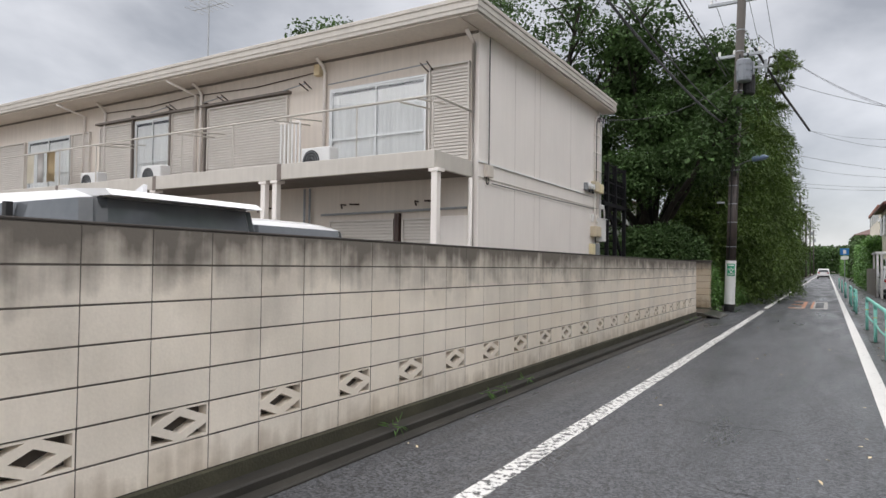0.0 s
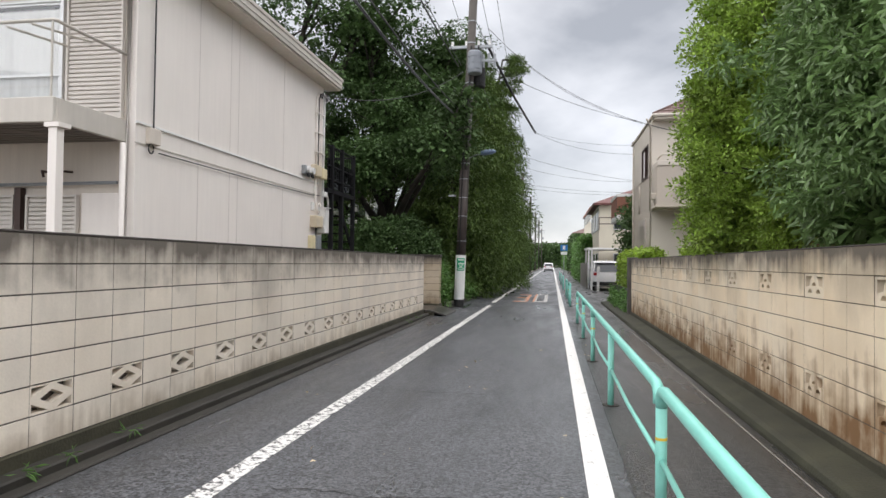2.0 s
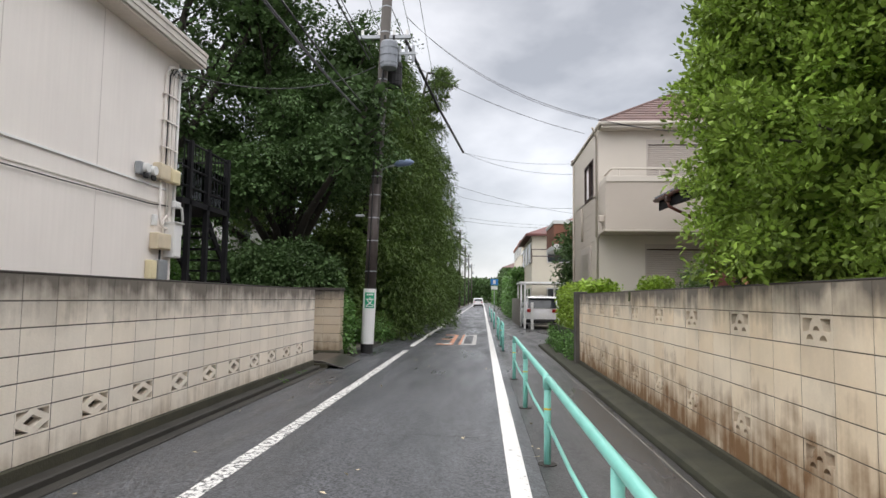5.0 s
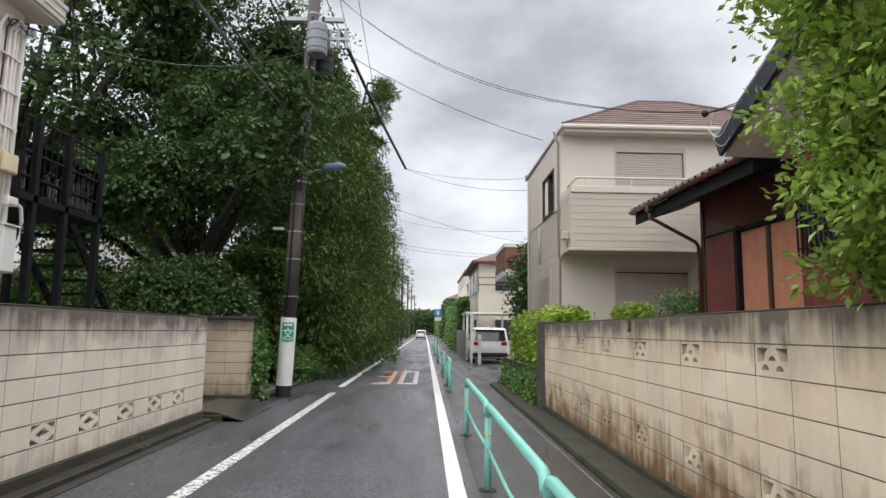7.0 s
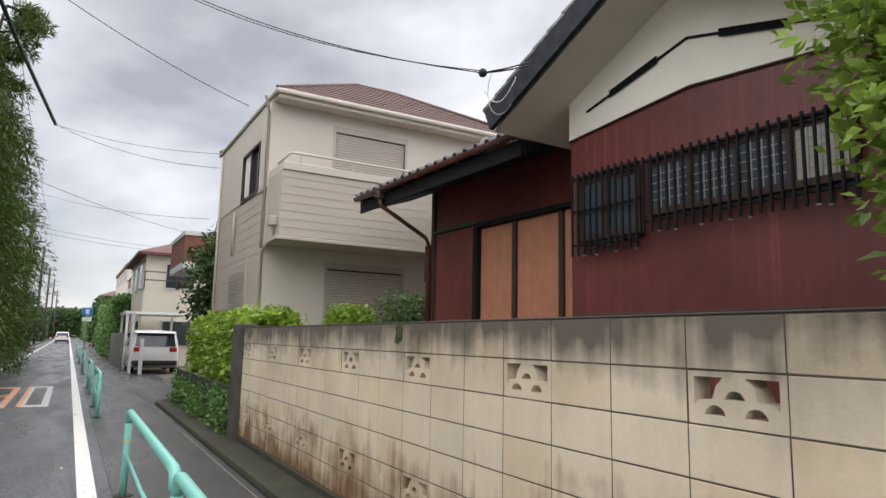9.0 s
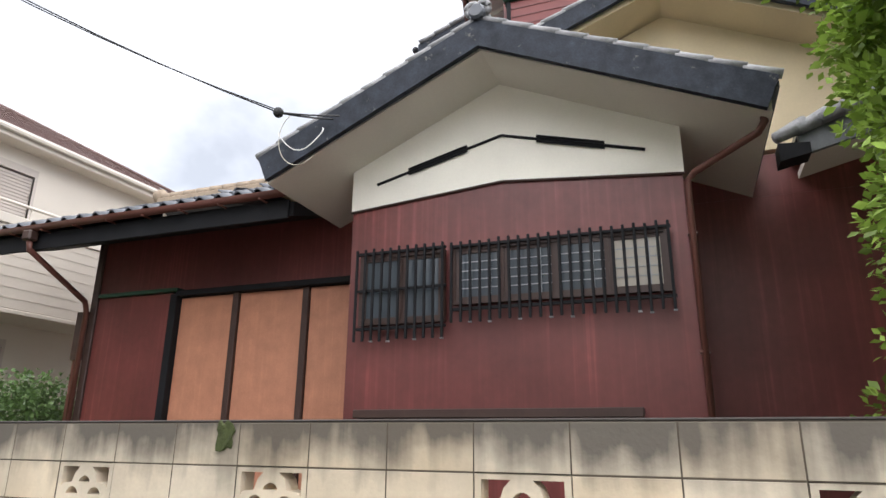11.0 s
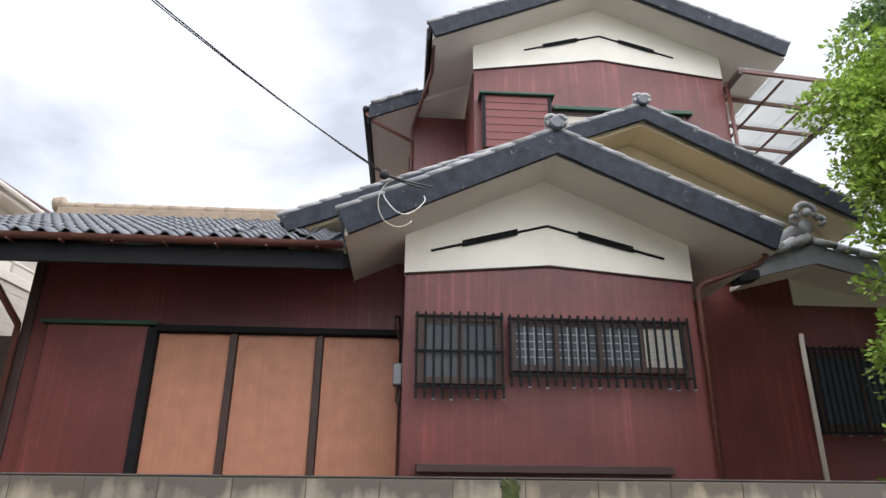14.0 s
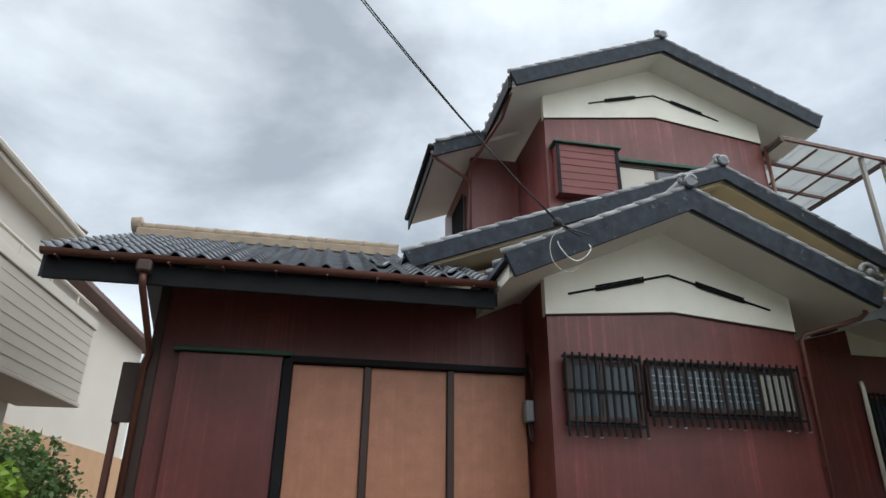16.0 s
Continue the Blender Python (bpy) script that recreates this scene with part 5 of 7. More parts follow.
# aerial on the roof
an = thing("roof_aerial", pose(-14.0, 11.2, 6.0), "thin steel television aerial on the roof", "aerial")
part("mast", T([(0, 0, 0), (0, 0, 2.6)], r=0.022, n=6), M_STEEL, an)
for z_, k in ((2.45, 0.75), (2.15, 0.6)):
    part("boom", T([(-k, 0, z_), (k, 0, z_ - 0.02)], r=0.014, n=5), M_STEEL, an)
    for i in range(7):
        x_ = -k + 2 * k * i / 6
        part("element", T([(x_, -0.3, z_), (x_, 0.3, z_)], r=0.009, n=4), M_STEEL, an)

# black steel stair behind the apartment block
st = thing("outdoor_staircase", pose(0, 0, 0), "black steel outdoor staircase behind the apartment block", "staircase")
part("landing", B((-6.9, AF + 0.03, 3.15, -5.35, AF + 2.3, 3.25)), M_BLACK, st)
for x_, y_ in ((-5.4, AF + 0.4), (-5.4, AF + 2.2), (-6.8, AF + 2.2), (-5.4, AF + 1.2)):
    part("post", B((x_ - 0.05, y_ - 0.05, 0, x_ + 0.05, y_ + 0.05, 4.4)), M_BLACK, st)
for z_ in (4.35, 3.85, 3.5):
    part("handrail", T([(-5.4, AF + 0.1, z_), (-5.4, AF + 2.25, z_), (-6.9, AF + 2.25, z_)], r=0.022, n=6), M_BLACK, st)
for i in range(14):
    part("baluster", T([(-5.4, AF + 0.15 + i * 0.155, 3.25), (-5.4, AF + 0.15 + i * 0.155, 4.35)], r=0.010, n=5), M_BLACK, st)
part("mesh_panel", B((-5.43, AF + 0.15, 3.3, -5.42, AF + 2.2, 4.0)), clear_glass("smoked_panel", (0.25, 0.26, 0.27), 0.9), st)
for i in range(12):
    part("tread", B((-6.9, AF + 2.35 + i * 0.25, 2.95 - i * 0.24, -5.9, AF + 2.62 + i * 0.25, 2.99 - i * 0.24)), M_BLACK, st)
part("stringer", PR([(AF + 2.3, 3.15), (AF + 5.4, 0.15), (AF + 5.4, 0.35), (AF + 2.3, 3.35)], -5.95, -5.9, "x"), M_BLACK, st)
part("stringer", PR([(AF + 2.3, 3.15), (AF + 5.4, 0.15), (AF + 5.4, 0.35), (AF + 2.3, 3.35)], -6.95, -6.9, "x"), M_BLACK, st)

# ---- parked cars in the yard and up the street ----
def car(name, m, length, width, height, label, paint, spoiler=False, wrap=False):
    """A hatchback standing with its tail along +x of its own frame."""
    c = thing(name, m, label, "car", "parked cars")
    L, W, H = length, width, height
    prof = [(-L / 2, 0.35), (-L / 2 + 0.03, 0.68), (-L / 2 + 0.75, 0.92), (-L / 2 + 1.45, H - 0.10), (-L / 2 + 2.1, H), (L / 2 - 0.55, H - 0.04), (L / 2 - 0.28, H - 0.10), (L / 2 - 0.05, 0.95), (L / 2, 0.62), (L / 2 - 0.02, 0.30), (L / 2 - 0.5, 0.2), (-L / 2 + 0.4, 0.2)]
    bm = bmesh.new()
    rings = []
    for f, k in ((-1, 0.86), (-0.93, 1), (-0.5, 1.0), (0.5, 1.0), (0.93, 1), (1, 0.86)):
        ring = []
        for x_, z_ in prof:
            tum = 1 - 0.16 * max(0, (z_ - 0.9) / (H - 0.9))
            crown = 0.03 * (1 - f * f) if z_ > 0.9 else 0.0
            ring.append(bm.verts.new((x_ * (0.5 + 0.5 * k) if abs(x_) > L / 2 - 0.3 else x_, f * W / 2 * tum, 0.2 + (z_ - 0.2) * (0.97 + 0.03 * k) + crown)))
        rings.append(ring)
    for r0, r1 in zip(rings, rings[1:]):
        for i in range(len(prof)):
            j = (i + 1) % len(prof)
            bm.faces.new((r0[i], r0[j], r1[j], r1[i]))
    bm.faces.new(rings[0])
    bm.faces.new(rings[-1])
    bmesh.ops.subdivide_edges(bm, edges=bm.edges[:], cuts=1, use_grid_fill=True, smooth=0.15)
    body = part("body", bm, paint, c, smooth=True)
    tw = lambda z: W / 2 * (1 - 0.16 * max(0, (z - 0.9) / (H - 0.9)))
    z0, z1 = 1.02, H - 0.11
    for s in (-1, 1):
        pts = [(-L / 2 + 1.15, z0), (L / 2 - 0.22, z0), (L / 2 - 0.40, z1), (-L / 2 + 1.65, z1)]
        bm = bmesh.new()
        a = [bm.verts.new((x_, s * (tw(z_) + 0.018), z_)) for x_, z_ in pts]
        b = [bm.verts.new((x_, s * (tw(z_) - 0.03), z_)) for x_, z_ in pts]
        bm.faces.new(a)
        bm.faces.new(b)
        for i in range(4):
            bm.faces.new((a[i], a[(i + 1) % 4], b[(i + 1) % 4], b[i]))
        sw = part("side_window", bm, M_CARGLASS, c, "dark tinted side glass")
        for x_ in (-0.15, 0.95):
            part("pillar", PR([(x_ - 0.03, z0), (x_ + 0.03, z0), (x_ + 0.03, z1), (x_ - 0.03, z1)], s * (tw(1.2) - 0.04), s * (tw(1.2) + 0.012)), M_RUBBER, sw)
    xa, xb = L / 2 - 0.065, L / 2 - 0.27
    bm = bmesh.new()
    q = [(xa + 0.03, -tw(z0) + 0.13, z0), (xa + 0.03, tw(z0) - 0.13, z0), (xb + 0.03, tw(z1) - 0.10, z1), (xb + 0.03, -tw(z1) + 0.10, z1)]
    a = [bm.verts.new(p) for p in q]
    b = [bm.verts.new((p[0] - 0.06, p[1], p[2])) for p in q]
    bm.faces.new(a)
    bm.faces.new(b)
    for i in range(4):
        bm.faces.new((a[i], a[(i + 1) % 4], b[(i + 1) % 4], b[i]))
    part("rear_window", bm, M_CARGLASS if wrap else M_GLASS, c, "dark rear window")
    if wrap:
        for s in (-1, 1):
            bm = bmesh.new()
            q = [(xa + 0.032, s * (tw(z0) - 0.13), z0), (L / 2 - 0.22, s * (tw(z0) + 0.019), z0), (L / 2 - 0.40, s * (tw(z1) + 0.019), z1), (xb + 0.032, s * (tw(z1) - 0.10), z1)]
            k1, k2 = (xa + 0.01, s * (tw(z0) - 0.02), z0), (xb + 0.0, s * (tw(z1) - 0.01), z1)
            q = [q[0], k1, q[1], q[2], k2, q[3]]
            a = [bm.verts.new(p) for p in q]
            bm.faces.new((a[0], a[1], a[4], a[5]))
            bm.faces.new((a[1], a[2], a[3], a[4]))
            bmesh.ops.solidify(bm, geom=bm.faces[:], thickness=0.012)
            part("corner_window", bm, M_CARGLASS, c, "wrap-round dark corner glass")
    if spoiler:
        part("spoiler", PR([(L / 2 - 0.75, H - 0.02), (L / 2 - 0.16, H - 0.05), (L / 2 - 0.08, H - 0.10), (L / 2 - 0.30, H - 0.10)], -tw(H) + 0.02, tw(H) - 0.02), paint, c, "white roof spoiler")
        part("shark_fin", PR([(L / 2 - 0.95, H), (L / 2 - 0.75, H), (L / 2 - 0.75, H + 0.09)], -0.02, 0.02), paint, c)
    for s in (-1, 1):
        part("tail_light", B((L / 2 - 0.16, s * W * 0.36 - 0.13, 0.82, L / 2 + 0.012, s * W * 0.36 + 0.13, 0.98), bev=0.02), mat("red_lens", (0.35, 0.02, 0.02), rough=0.2), c, "red tail light")
    part("number_plate", B((L / 2 - 0.02, -0.17, 0.62, L / 2 + 0.016, 0.17, 0.78)), M_WHITE, c)
    part("bumper", B((L / 2 - 0.25, -W / 2 + 0.06, 0.30, L / 2 + 0.03, W / 2 - 0.06, 0.50), bev=0.05), M_RUBBER, c)
    for x_ in (-L / 2 + 0.85, L / 2 - 0.8):
        for s in (-1, 1):
            bm = bmesh.new()
            tube(bm, [(x_, s * (W / 2 - 0.2), 0.32), (x_, s * (W / 2 + 0.005), 0.32)], 0.32, 18)
            wh = part("wheel", bm, M_RUBBER, c, "black tyre", smooth=False)
            bm = bmesh.new()
            tube(bm, [(x_, s * (W / 2), 0.32), (x_, s * (W / 2 + 0.014), 0.32)], 0.20, 14)
            part("rim", bm, M_ALU, wh)
    return c


car("van", pose(-6.55, 3.42, -0.03), 4.5, 1.75, 2.0, "white minivan with dark glass parked behind the wall", M_CARW, True, True)
car("car", pose(-6.80, 5.22, -0.03), 4.2, 1.66, 1.92, "white hatchback with dark glass parked behind the wall", M_CARW, False, True)
car("car", pose(3.15, 40.3, -0.004, 0, 0, -90), 4.3, 1.72, 1.62, "white hatchback parked in a bay off the street", M_CARW, True)
car("car", pose(-0.5, 118, 0, 0, 0, -90), 4.2, 1.70, 1.55, "white car far down the road", M_CARW)

# ---- the beige house on the east side ----
bg = thing("beige_house", pose(0, 0, 0), "beige two-storey house with balcony and brown hipped roof", "house")
HX, HY, HF, HZ = 3.25, 22.95, 27.9, 6.05
part("wall", pierced(rect(HX, 0, 9.2, HZ), [rect(4.46, 0.4, 6.14, 2.82), rect(4.52, 4.3, 6.10, 5.58)], HY + 0.35, HY + 0.5), M_BEIGE2, bg, "pale beige sided front wall")
part("wall", pierced(rect(HY + 0.502, 0, HF, HZ), [rect(24.0, 4.3, 25.45, 5.32), rect(24.5, 1.35, 26.0, 2.88)], HX, HX + 0.15, "x"), M_BEIGE, bg, "beige street-side wall")
part("wall", B((HX + 0.152, HF - 0.15, 0, 9.2, HF, HZ)), M_BEIGE, bg)
part("wall", B((9.05, HY + 0.502, 0, 9.2, HF - 0.152, HZ)), M_BEIGE, bg)


part("upper_wall", pierced(rect(HY + 0.36, 4.30, HF, 5.965), [rect(23.98, 4.32, 25.47, 5.36)], HX - 0.014, HX - 0.002, "x"), M_BEIGE2, bg, "paler upper cladding")
part("belt_course", B((HX - 0.03, HY + 0.36, 4.24, HX - 0.002, 23.98, 4.298)), M_BEIGE, bg)


def roll_shutter(x0, x1, z0, z1, y):
    s = part("roller_shutter", pierced(rect(x0 - 0.05, z0 - 0.04, x1 + 0.05, z1 + 0.12), [rect(x0, z0, x1, z1)], y - 0.08, y - 0.002), M_SHUT, bg, "closed beige roller shutter")
    me = bpy.data.meshes.new("slat")
    bm = B((x0, -0.04, 0, x1, -0.02, 0.052), bev=0.008)
    bm.to_mesh(me)
    bm.free()
    me.materials.append(M_SHUT)
    for i in range(int((z1 - z0) / 0.056)):
        ob = new("slat", me)
        ob.parent = s
        ob.location = (0, y, z0 + i * 0.056)
    part("backing", B((x0, y - 0.018, z0, x1, y - 0.004, z1)), M_TRIM, s)


roll_shutter(4.55, 6.10, 4.32, 5.57, HY + 0.42)
roll_shutter(4.49, 6.12, 0.42, 2.80, HY + 0.42)
# balcony
bal = part("balcony", B((HX + 0.01, HY - 0.55, 3.22, 9.4, HY - 0.47, 4.40), bev=0.01), M_BEIGE, bg, "solid beige balcony front")
part("balcony_side", B((HX + 0.01, HY - 0.468, 3.22, HX + 0.09, HY + 0.348, 4.40)), M_BEIGE, bal)
part("balcony_floor", B((HX - 0.03, HY - 0.57, 3.15, 9.45, HY + 0.348, 3.218), bev=0.01), M_BEIGE, bal)
part("balcony_band", B((HX + 0.02, HY - 0.58, 4.402, 9.45, HY - 0.44, 4.55), bev=0.01), M_BEIGE2, bal, "pale balcony coping")
part("balcony_band", B((HX + 0.02, HY - 0.438, 4.402, HX + 0.16, HY + 0.348, 4.55), bev=0.01), M_BEIGE2, bal)
part("balcony_rail", T([(HX + 0.16, HY + 0.3, 4.72), (HX + 0.17, HY - 0.48, 4.74), (HX + 0.25, HY - 0.52, 4.74), (9.4, HY - 0.52, 4.74)], r=0.025, n=6), M_BEIGE2, bal, smooth=True)
for x_ in (3.6, 4.6, 5.6, 6.6, 7.6, 8.6):
    part("rail_post", T([(x_, HY - 0.52, 4.55), (x_, HY - 0.52, 4.74)], r=0.015, n=5), M_BEIGE2, bal)
part("drain_head", B((HX - 0.13, HY - 0.42, 3.40, HX + 0.008, HY - 0.28, 3.58), bev=0.02), M_BEIGE, bal)
part("downpipe", T([(HX - 0.06, HY - 0.35, 3.42), (HX + 0.02, HY - 0.2, 3.25), (HX - 0.03, HY + 0.40, 3.05), (HX - 0.03, HY + 0.42, 0)], r=0.03, n=8), M_BEIGE, bg, smooth=True)
part("downpipe", T([(HX - 0.2, HY + 0.1, 5.95), (HX - 0.04, HY + 0.42, 5.75), (HX - 0.04, HY + 0.44, 3.1)], r=0.03, n=8), M_BEIGE, bg, smooth=True)
part("downpipe", T([(HX - 0.04, 25.9, 4.2), (HX - 0.04, 25.9, 3.2)], [(HX - 0.04, 27.7, 5.9), (HX - 0.04, 27.7, 0)], r=0.03, n=8), M_BEIGE, bg, smooth=True)
part("side_window", B((HX - 0.03, 24.0, 4.28, HX + 0.05, 24.06, 5.34), (HX - 0.03, 25.4, 4.28, HX + 0.05, 25.46, 5.34), (HX - 0.03, 24.06, 4.28, HX + 0.05, 25.4, 4.33), (HX - 0.03, 24.06, 5.29, HX + 0.05, 25.4, 5.34), (HX - 0.02, 24.70, 4.33, HX + 0.04, 24.75, 5.29)), M_TRIM, bg, "dark framed side window")
part("pane", B((HX + 0.045, 24.06, 4.33, HX + 0.05, 25.4, 5.29)), M_GLASS, bg)
part("curtain", B((HX + 0.02, 24.76, 4.4, HX + 0.03, 25.35, 5.28)), M_CURTAIN, bg)
part("side_shutter", B((HX - 0.05, 24.45, 1.3, HX + 0.08, 26.05, 2.95), bev=0.01), M_SHUT, bg, "side roller shutter")
for i in range(22):
    part("slat", B((HX - 0.064, 24.52, 1.36 + i * 0.066, HX - 0.051, 25.98, 1.40 + i * 0.066)), M_SHUT, bg)
for i in range(1, 8):
    part("siding_lap", B((HX + 0.012, HY - 0.556, 3.22 + 0.15 * i, 9.39, HY - 0.551, 3.227 + 0.15 * i)), M_BEIGE, bal)
for i in range(1, 20):
    part("siding_lap", B((HX - 0.006, HY + 0.51, 0.25 + 0.2 * i, HX - 0.001, HF - 0.01, 0.257 + 0.2 * i)), M_BEIGE, bg)
# eaves and hipped roof
part("eave_box", B((HX + 0.02, HY + 0.02, 5.93, 9.45, HF + 0.3, 6.05), bev=0.01), M_BEIGE2, bg, "pale boxed eaves")
part("eaves_gutter", T([(HX - 0.02, HF + 0.3, 6.05), (HX - 0.02, HY - 0.02, 6.05), (9.4, HY - 0.02, 6.05)], r=0.05, n=8), M_BEIGE2, bg)
x0_, x1_, y0_, y1_ = HX - 0.03, 9.5, HY - 0.03, HF + 0.35
ry, rz_ = (y0_ + y1_) / 2, 7.65
vs_ = [(x0_, y0_, 6.09), (x1_, y0_, 6.09), (x1_, y1_, 6.09), (x0_, y1_, 6.09), (x0_ + 2.6, ry, rz_), (x1_ - 2.6, ry, rz_), (x0_, y0_, 6.05), (x1_, y0_, 6.05), (x1_, y1_, 6.05), (x0_, y1_, 6.05)]
raw_mesh("roof", vs_, [(0, 1, 5, 4), (1, 2, 5), (2, 3, 4, 5), (3, 0, 4), (6, 7, 1, 0), (7, 8, 2, 1), (8, 9, 3, 2), (9, 6, 0, 3), (9, 8, 7, 6)], M_ROOFB, bg, "brown slate hipped roof")
part("ridge_cap", T([(x0_ + 2.6, ry, rz_), (x1_ - 2.6, ry, rz_)], [(x0_, y0_, 6.10), (x0_ + 2.6, ry, rz_)], [(x0_, y1_, 6.15), (x0_ + 2.6, ry, rz_)], [(x1_, y0_, 6.15), (x1_ - 2.6, ry, rz_)], r=0.035, n=6), M_ROOFB, bg)
bm = bmesh.new()
for i in range(1, 12):
    f = i / 12
    a, b = Vector(vs_[0]).lerp(Vector(vs_[4]), f), Vector(vs_[1]).lerp(Vector(vs_[5]), f)
    tube(bm, [a + Vector((0, -0.01, 0.004)), b + Vector((0, -0.01, 0.004))], 0.010, 4)
tagged(part("slate_edging", bm, M_ROOFB, bg), kind="stuff")

# ---- houses further up the street ----
def far_house(name, x0, y0, x1, y1, h, wall_m, roof_m, label, roof="hip", floors=2, wins=3):
    g = thing(name, pose(0, 0, 0), label, "house")
    part("wall", B((x0, y0, -0.03, x1, y1, h)), wall_m, g)
    for fl in range(floors):
        zb = 0.9 + fl * 2.75
        for i in range(wins):
            yy_ = y0 + (y1 - y0) * (i + 0.5) / wins
            xs = x0 if abs(x0) < abs(x1) else x1
            o = -1 if xs == x0 else 1
            w = part("window", B(*[tuple(sorted((xs - o * 0.05, xs + o * 0.06))[:1]) + (yy_ - 0.75, zb, sorted((xs - o * 0.05, xs + o * 0.06))[1], yy_ + 0.75, zb + 1.25)]), M_ALU, g)
            sx = sorted((xs + o * 0.05, xs + o * 0.068))
            part("pane", B((sx[0], yy_ - 0.69, zb + 0.06, sx[1], yy_ + 0.69, zb + 1.19)), M_GLASS, w)
        xm = (x0 + x1) / 2
        for k in (-0.25, 0.22):
            xx = xm + k * (x1 - x0)
            w = part("window", B((xx - 0.7, y0 - 0.06, zb, xx + 0.7, y0 + 0.05, zb + 1.25)), M_ALU, g)
            part("pane", B((xx - 0.64, y0 - 0.068, zb + 0.06, xx + 0.64, y0 - 0.05, zb + 1.19)), M_GLASS, w)
    if roof == "hip":
        a, b, c, d = x0 - 0.4, x1 + 0.4, y0 - 0.4, y1 + 0.4
        k = min(b - a, d - c) / 2 - 0.05
        zr = h + 0.06 + k * 0.42
        v = [(a, c, h + 0.06), (b, c, h + 0.06), (b, d, h + 0.06), (a, d, h + 0.06), (a + k, c + k, zr), (b - k, c + k, zr), (b - k, d - k, zr), (a + k, d - k, zr), (a, c, h - 0.06), (b, c, h - 0.06), (b, d, h - 0.06), (a, d, h - 0.06)]
        raw_mesh("roof", v, [(0, 1, 5, 4), (1, 2, 6, 5), (2, 3, 7, 6), (3, 0, 4, 7), (4, 5, 6, 7), (8, 9, 1, 0), (9, 10, 2, 1), (10, 11, 3, 2), (11, 8, 0, 3), (11, 10, 9, 8)], roof_m, g)
    else:
        part("roof", B((x0 - 0.15, y0 - 0.15, h, x1 + 0.15, y1 + 0.15, h + 0.25)), roof_m, g)
    return g


nb = far_house("town_house", 4.5, 31.2, 10.0, 36.0, 4.6, M_BEIGE, M_ROOFB, "beige town house with a red-brown panelled balcony")
rb = part("balcony", B((3.0, 31.6, 3.42, 4.5, 34.6, 3.62)), M_WHITE, nb, "white slab with red-brown panels")
part("balcony_panel", B((3.0, 31.62, 3.62, 3.06, 34.58, 4.42)), M_BRICKRED, rb)
part("balcony_panel", B((3.06, 31.62, 3.62, 4.5, 31.68, 4.42)), M_BRICKRED, rb)
part("balcony_coping", B((2.97, 31.58, 4.42, 3.12, 34.62, 4.55), (3.12, 31.58, 4.42, 4.5, 31.72, 4.55)), M_WHITE, rb)
h2 = far_house("yellow_house", 3.15, 45.0, 9.5, 53.0, 5.3, M_YELLOW, M_ROOFR, "pale yellow house with a red tiled hipped roof")
part("balcony_rail", T([(3.1, 44.4, 4.4), (6.0, 44.4, 4.4)], [(3.1, 44.4, 4.0), (6.0, 44.4, 4.0)], [(3.1, 44.4, 3.6), (3.1, 44.4, 4.4)], [(4.5, 44.4, 3.6), (4.5, 44.4, 4.4)], r=0.03, n=5), M_TRIM, h2)
far_house("town_house", 4.0, 58.0, 12.0, 68.0, 5.6, M_BRICKRED, M_WHITE, "orange-brown town house with a flat white roof", "flat")
far_house("apartment_block", 4.4, 76.0, 16.0, 92.0, 7.6, M_YELLOW, M_BRICKRED, "cream apartment block with a brown roof band", "flat", 3, 5)
far_house("town_house", 3.4, 100.0, 12.0, 112.0, 6.0, M_WHITE, M_ROOFB, "white house far down the street")
far_house("town_house", 3.6, 120.0, 12.0, 134.0, 6.0, M_BEIGE, M_ROOFB, "beige house far down the street")
far_house("town_house", -14.0, 96.0, -5.0, 110.0, 5.8, M_BEIGE2, M_ROOFB, "pale house far down the street")
far_house("town_house", -14.0, 118.0, -5.0, 132.0, 5.8, M_WHITE, M_ROOFR, "white house with a red roof far down the street")
far_house("town_house", -20.0, 34.0, -11.0, 44.0, 5.6, M_WHITE, M_ROOFB, "white house behind the dark trees")
far_house("town_house", -14.0, 22.0, -9.5, 27.5, 2.4, M_WHITE, M_WHITE, "low white shed behind the bushes", "flat", 1, 2)

# carport by the parked car
cp = thing("carport", pose(0, 0, 0), "white steel carport beside the parked car", "carport")
for x_, y_ in ((2.3, 38.2), (2.3, 41.2), (2.3, 44.2), (4.4, 44.2)):
    part("post", B((x_ - 0.05, y_ - 0.05, 0, x_ + 0.05, y_ + 0.05, 2.3)), M_WHITE, cp)
part("roof_frame", B((2.2, 41.0, 2.30, 4.6, 44.4, 2.40)), M_WHITE, cp)
part("boundary_wall", B((2.2, 41.4, -0.03, 2.32, 50, 1.5)), M_CONC, cp, "grey concrete side wall")
part("gate_post", B((2.55, 37.6, -0.03, 2.68, 37.73, 1.3)), M_WHITE, cp)

th = far_house("town_house", 10.6, 24.2, 18.0, 33.0, 6.2, M_BEIGE2, M_ROOFB, "pale house with tan siding on its lower storey", floors=0)
part("tan_siding", B((10.55, 24.15, 0, 18.0, 24.198, 3.1)), mat("tan_siding", (0.48, 0.29, 0.16), 0.1, 3, 40, 0.8, 0.2, streak=0.05), th, "tan lapped siding")

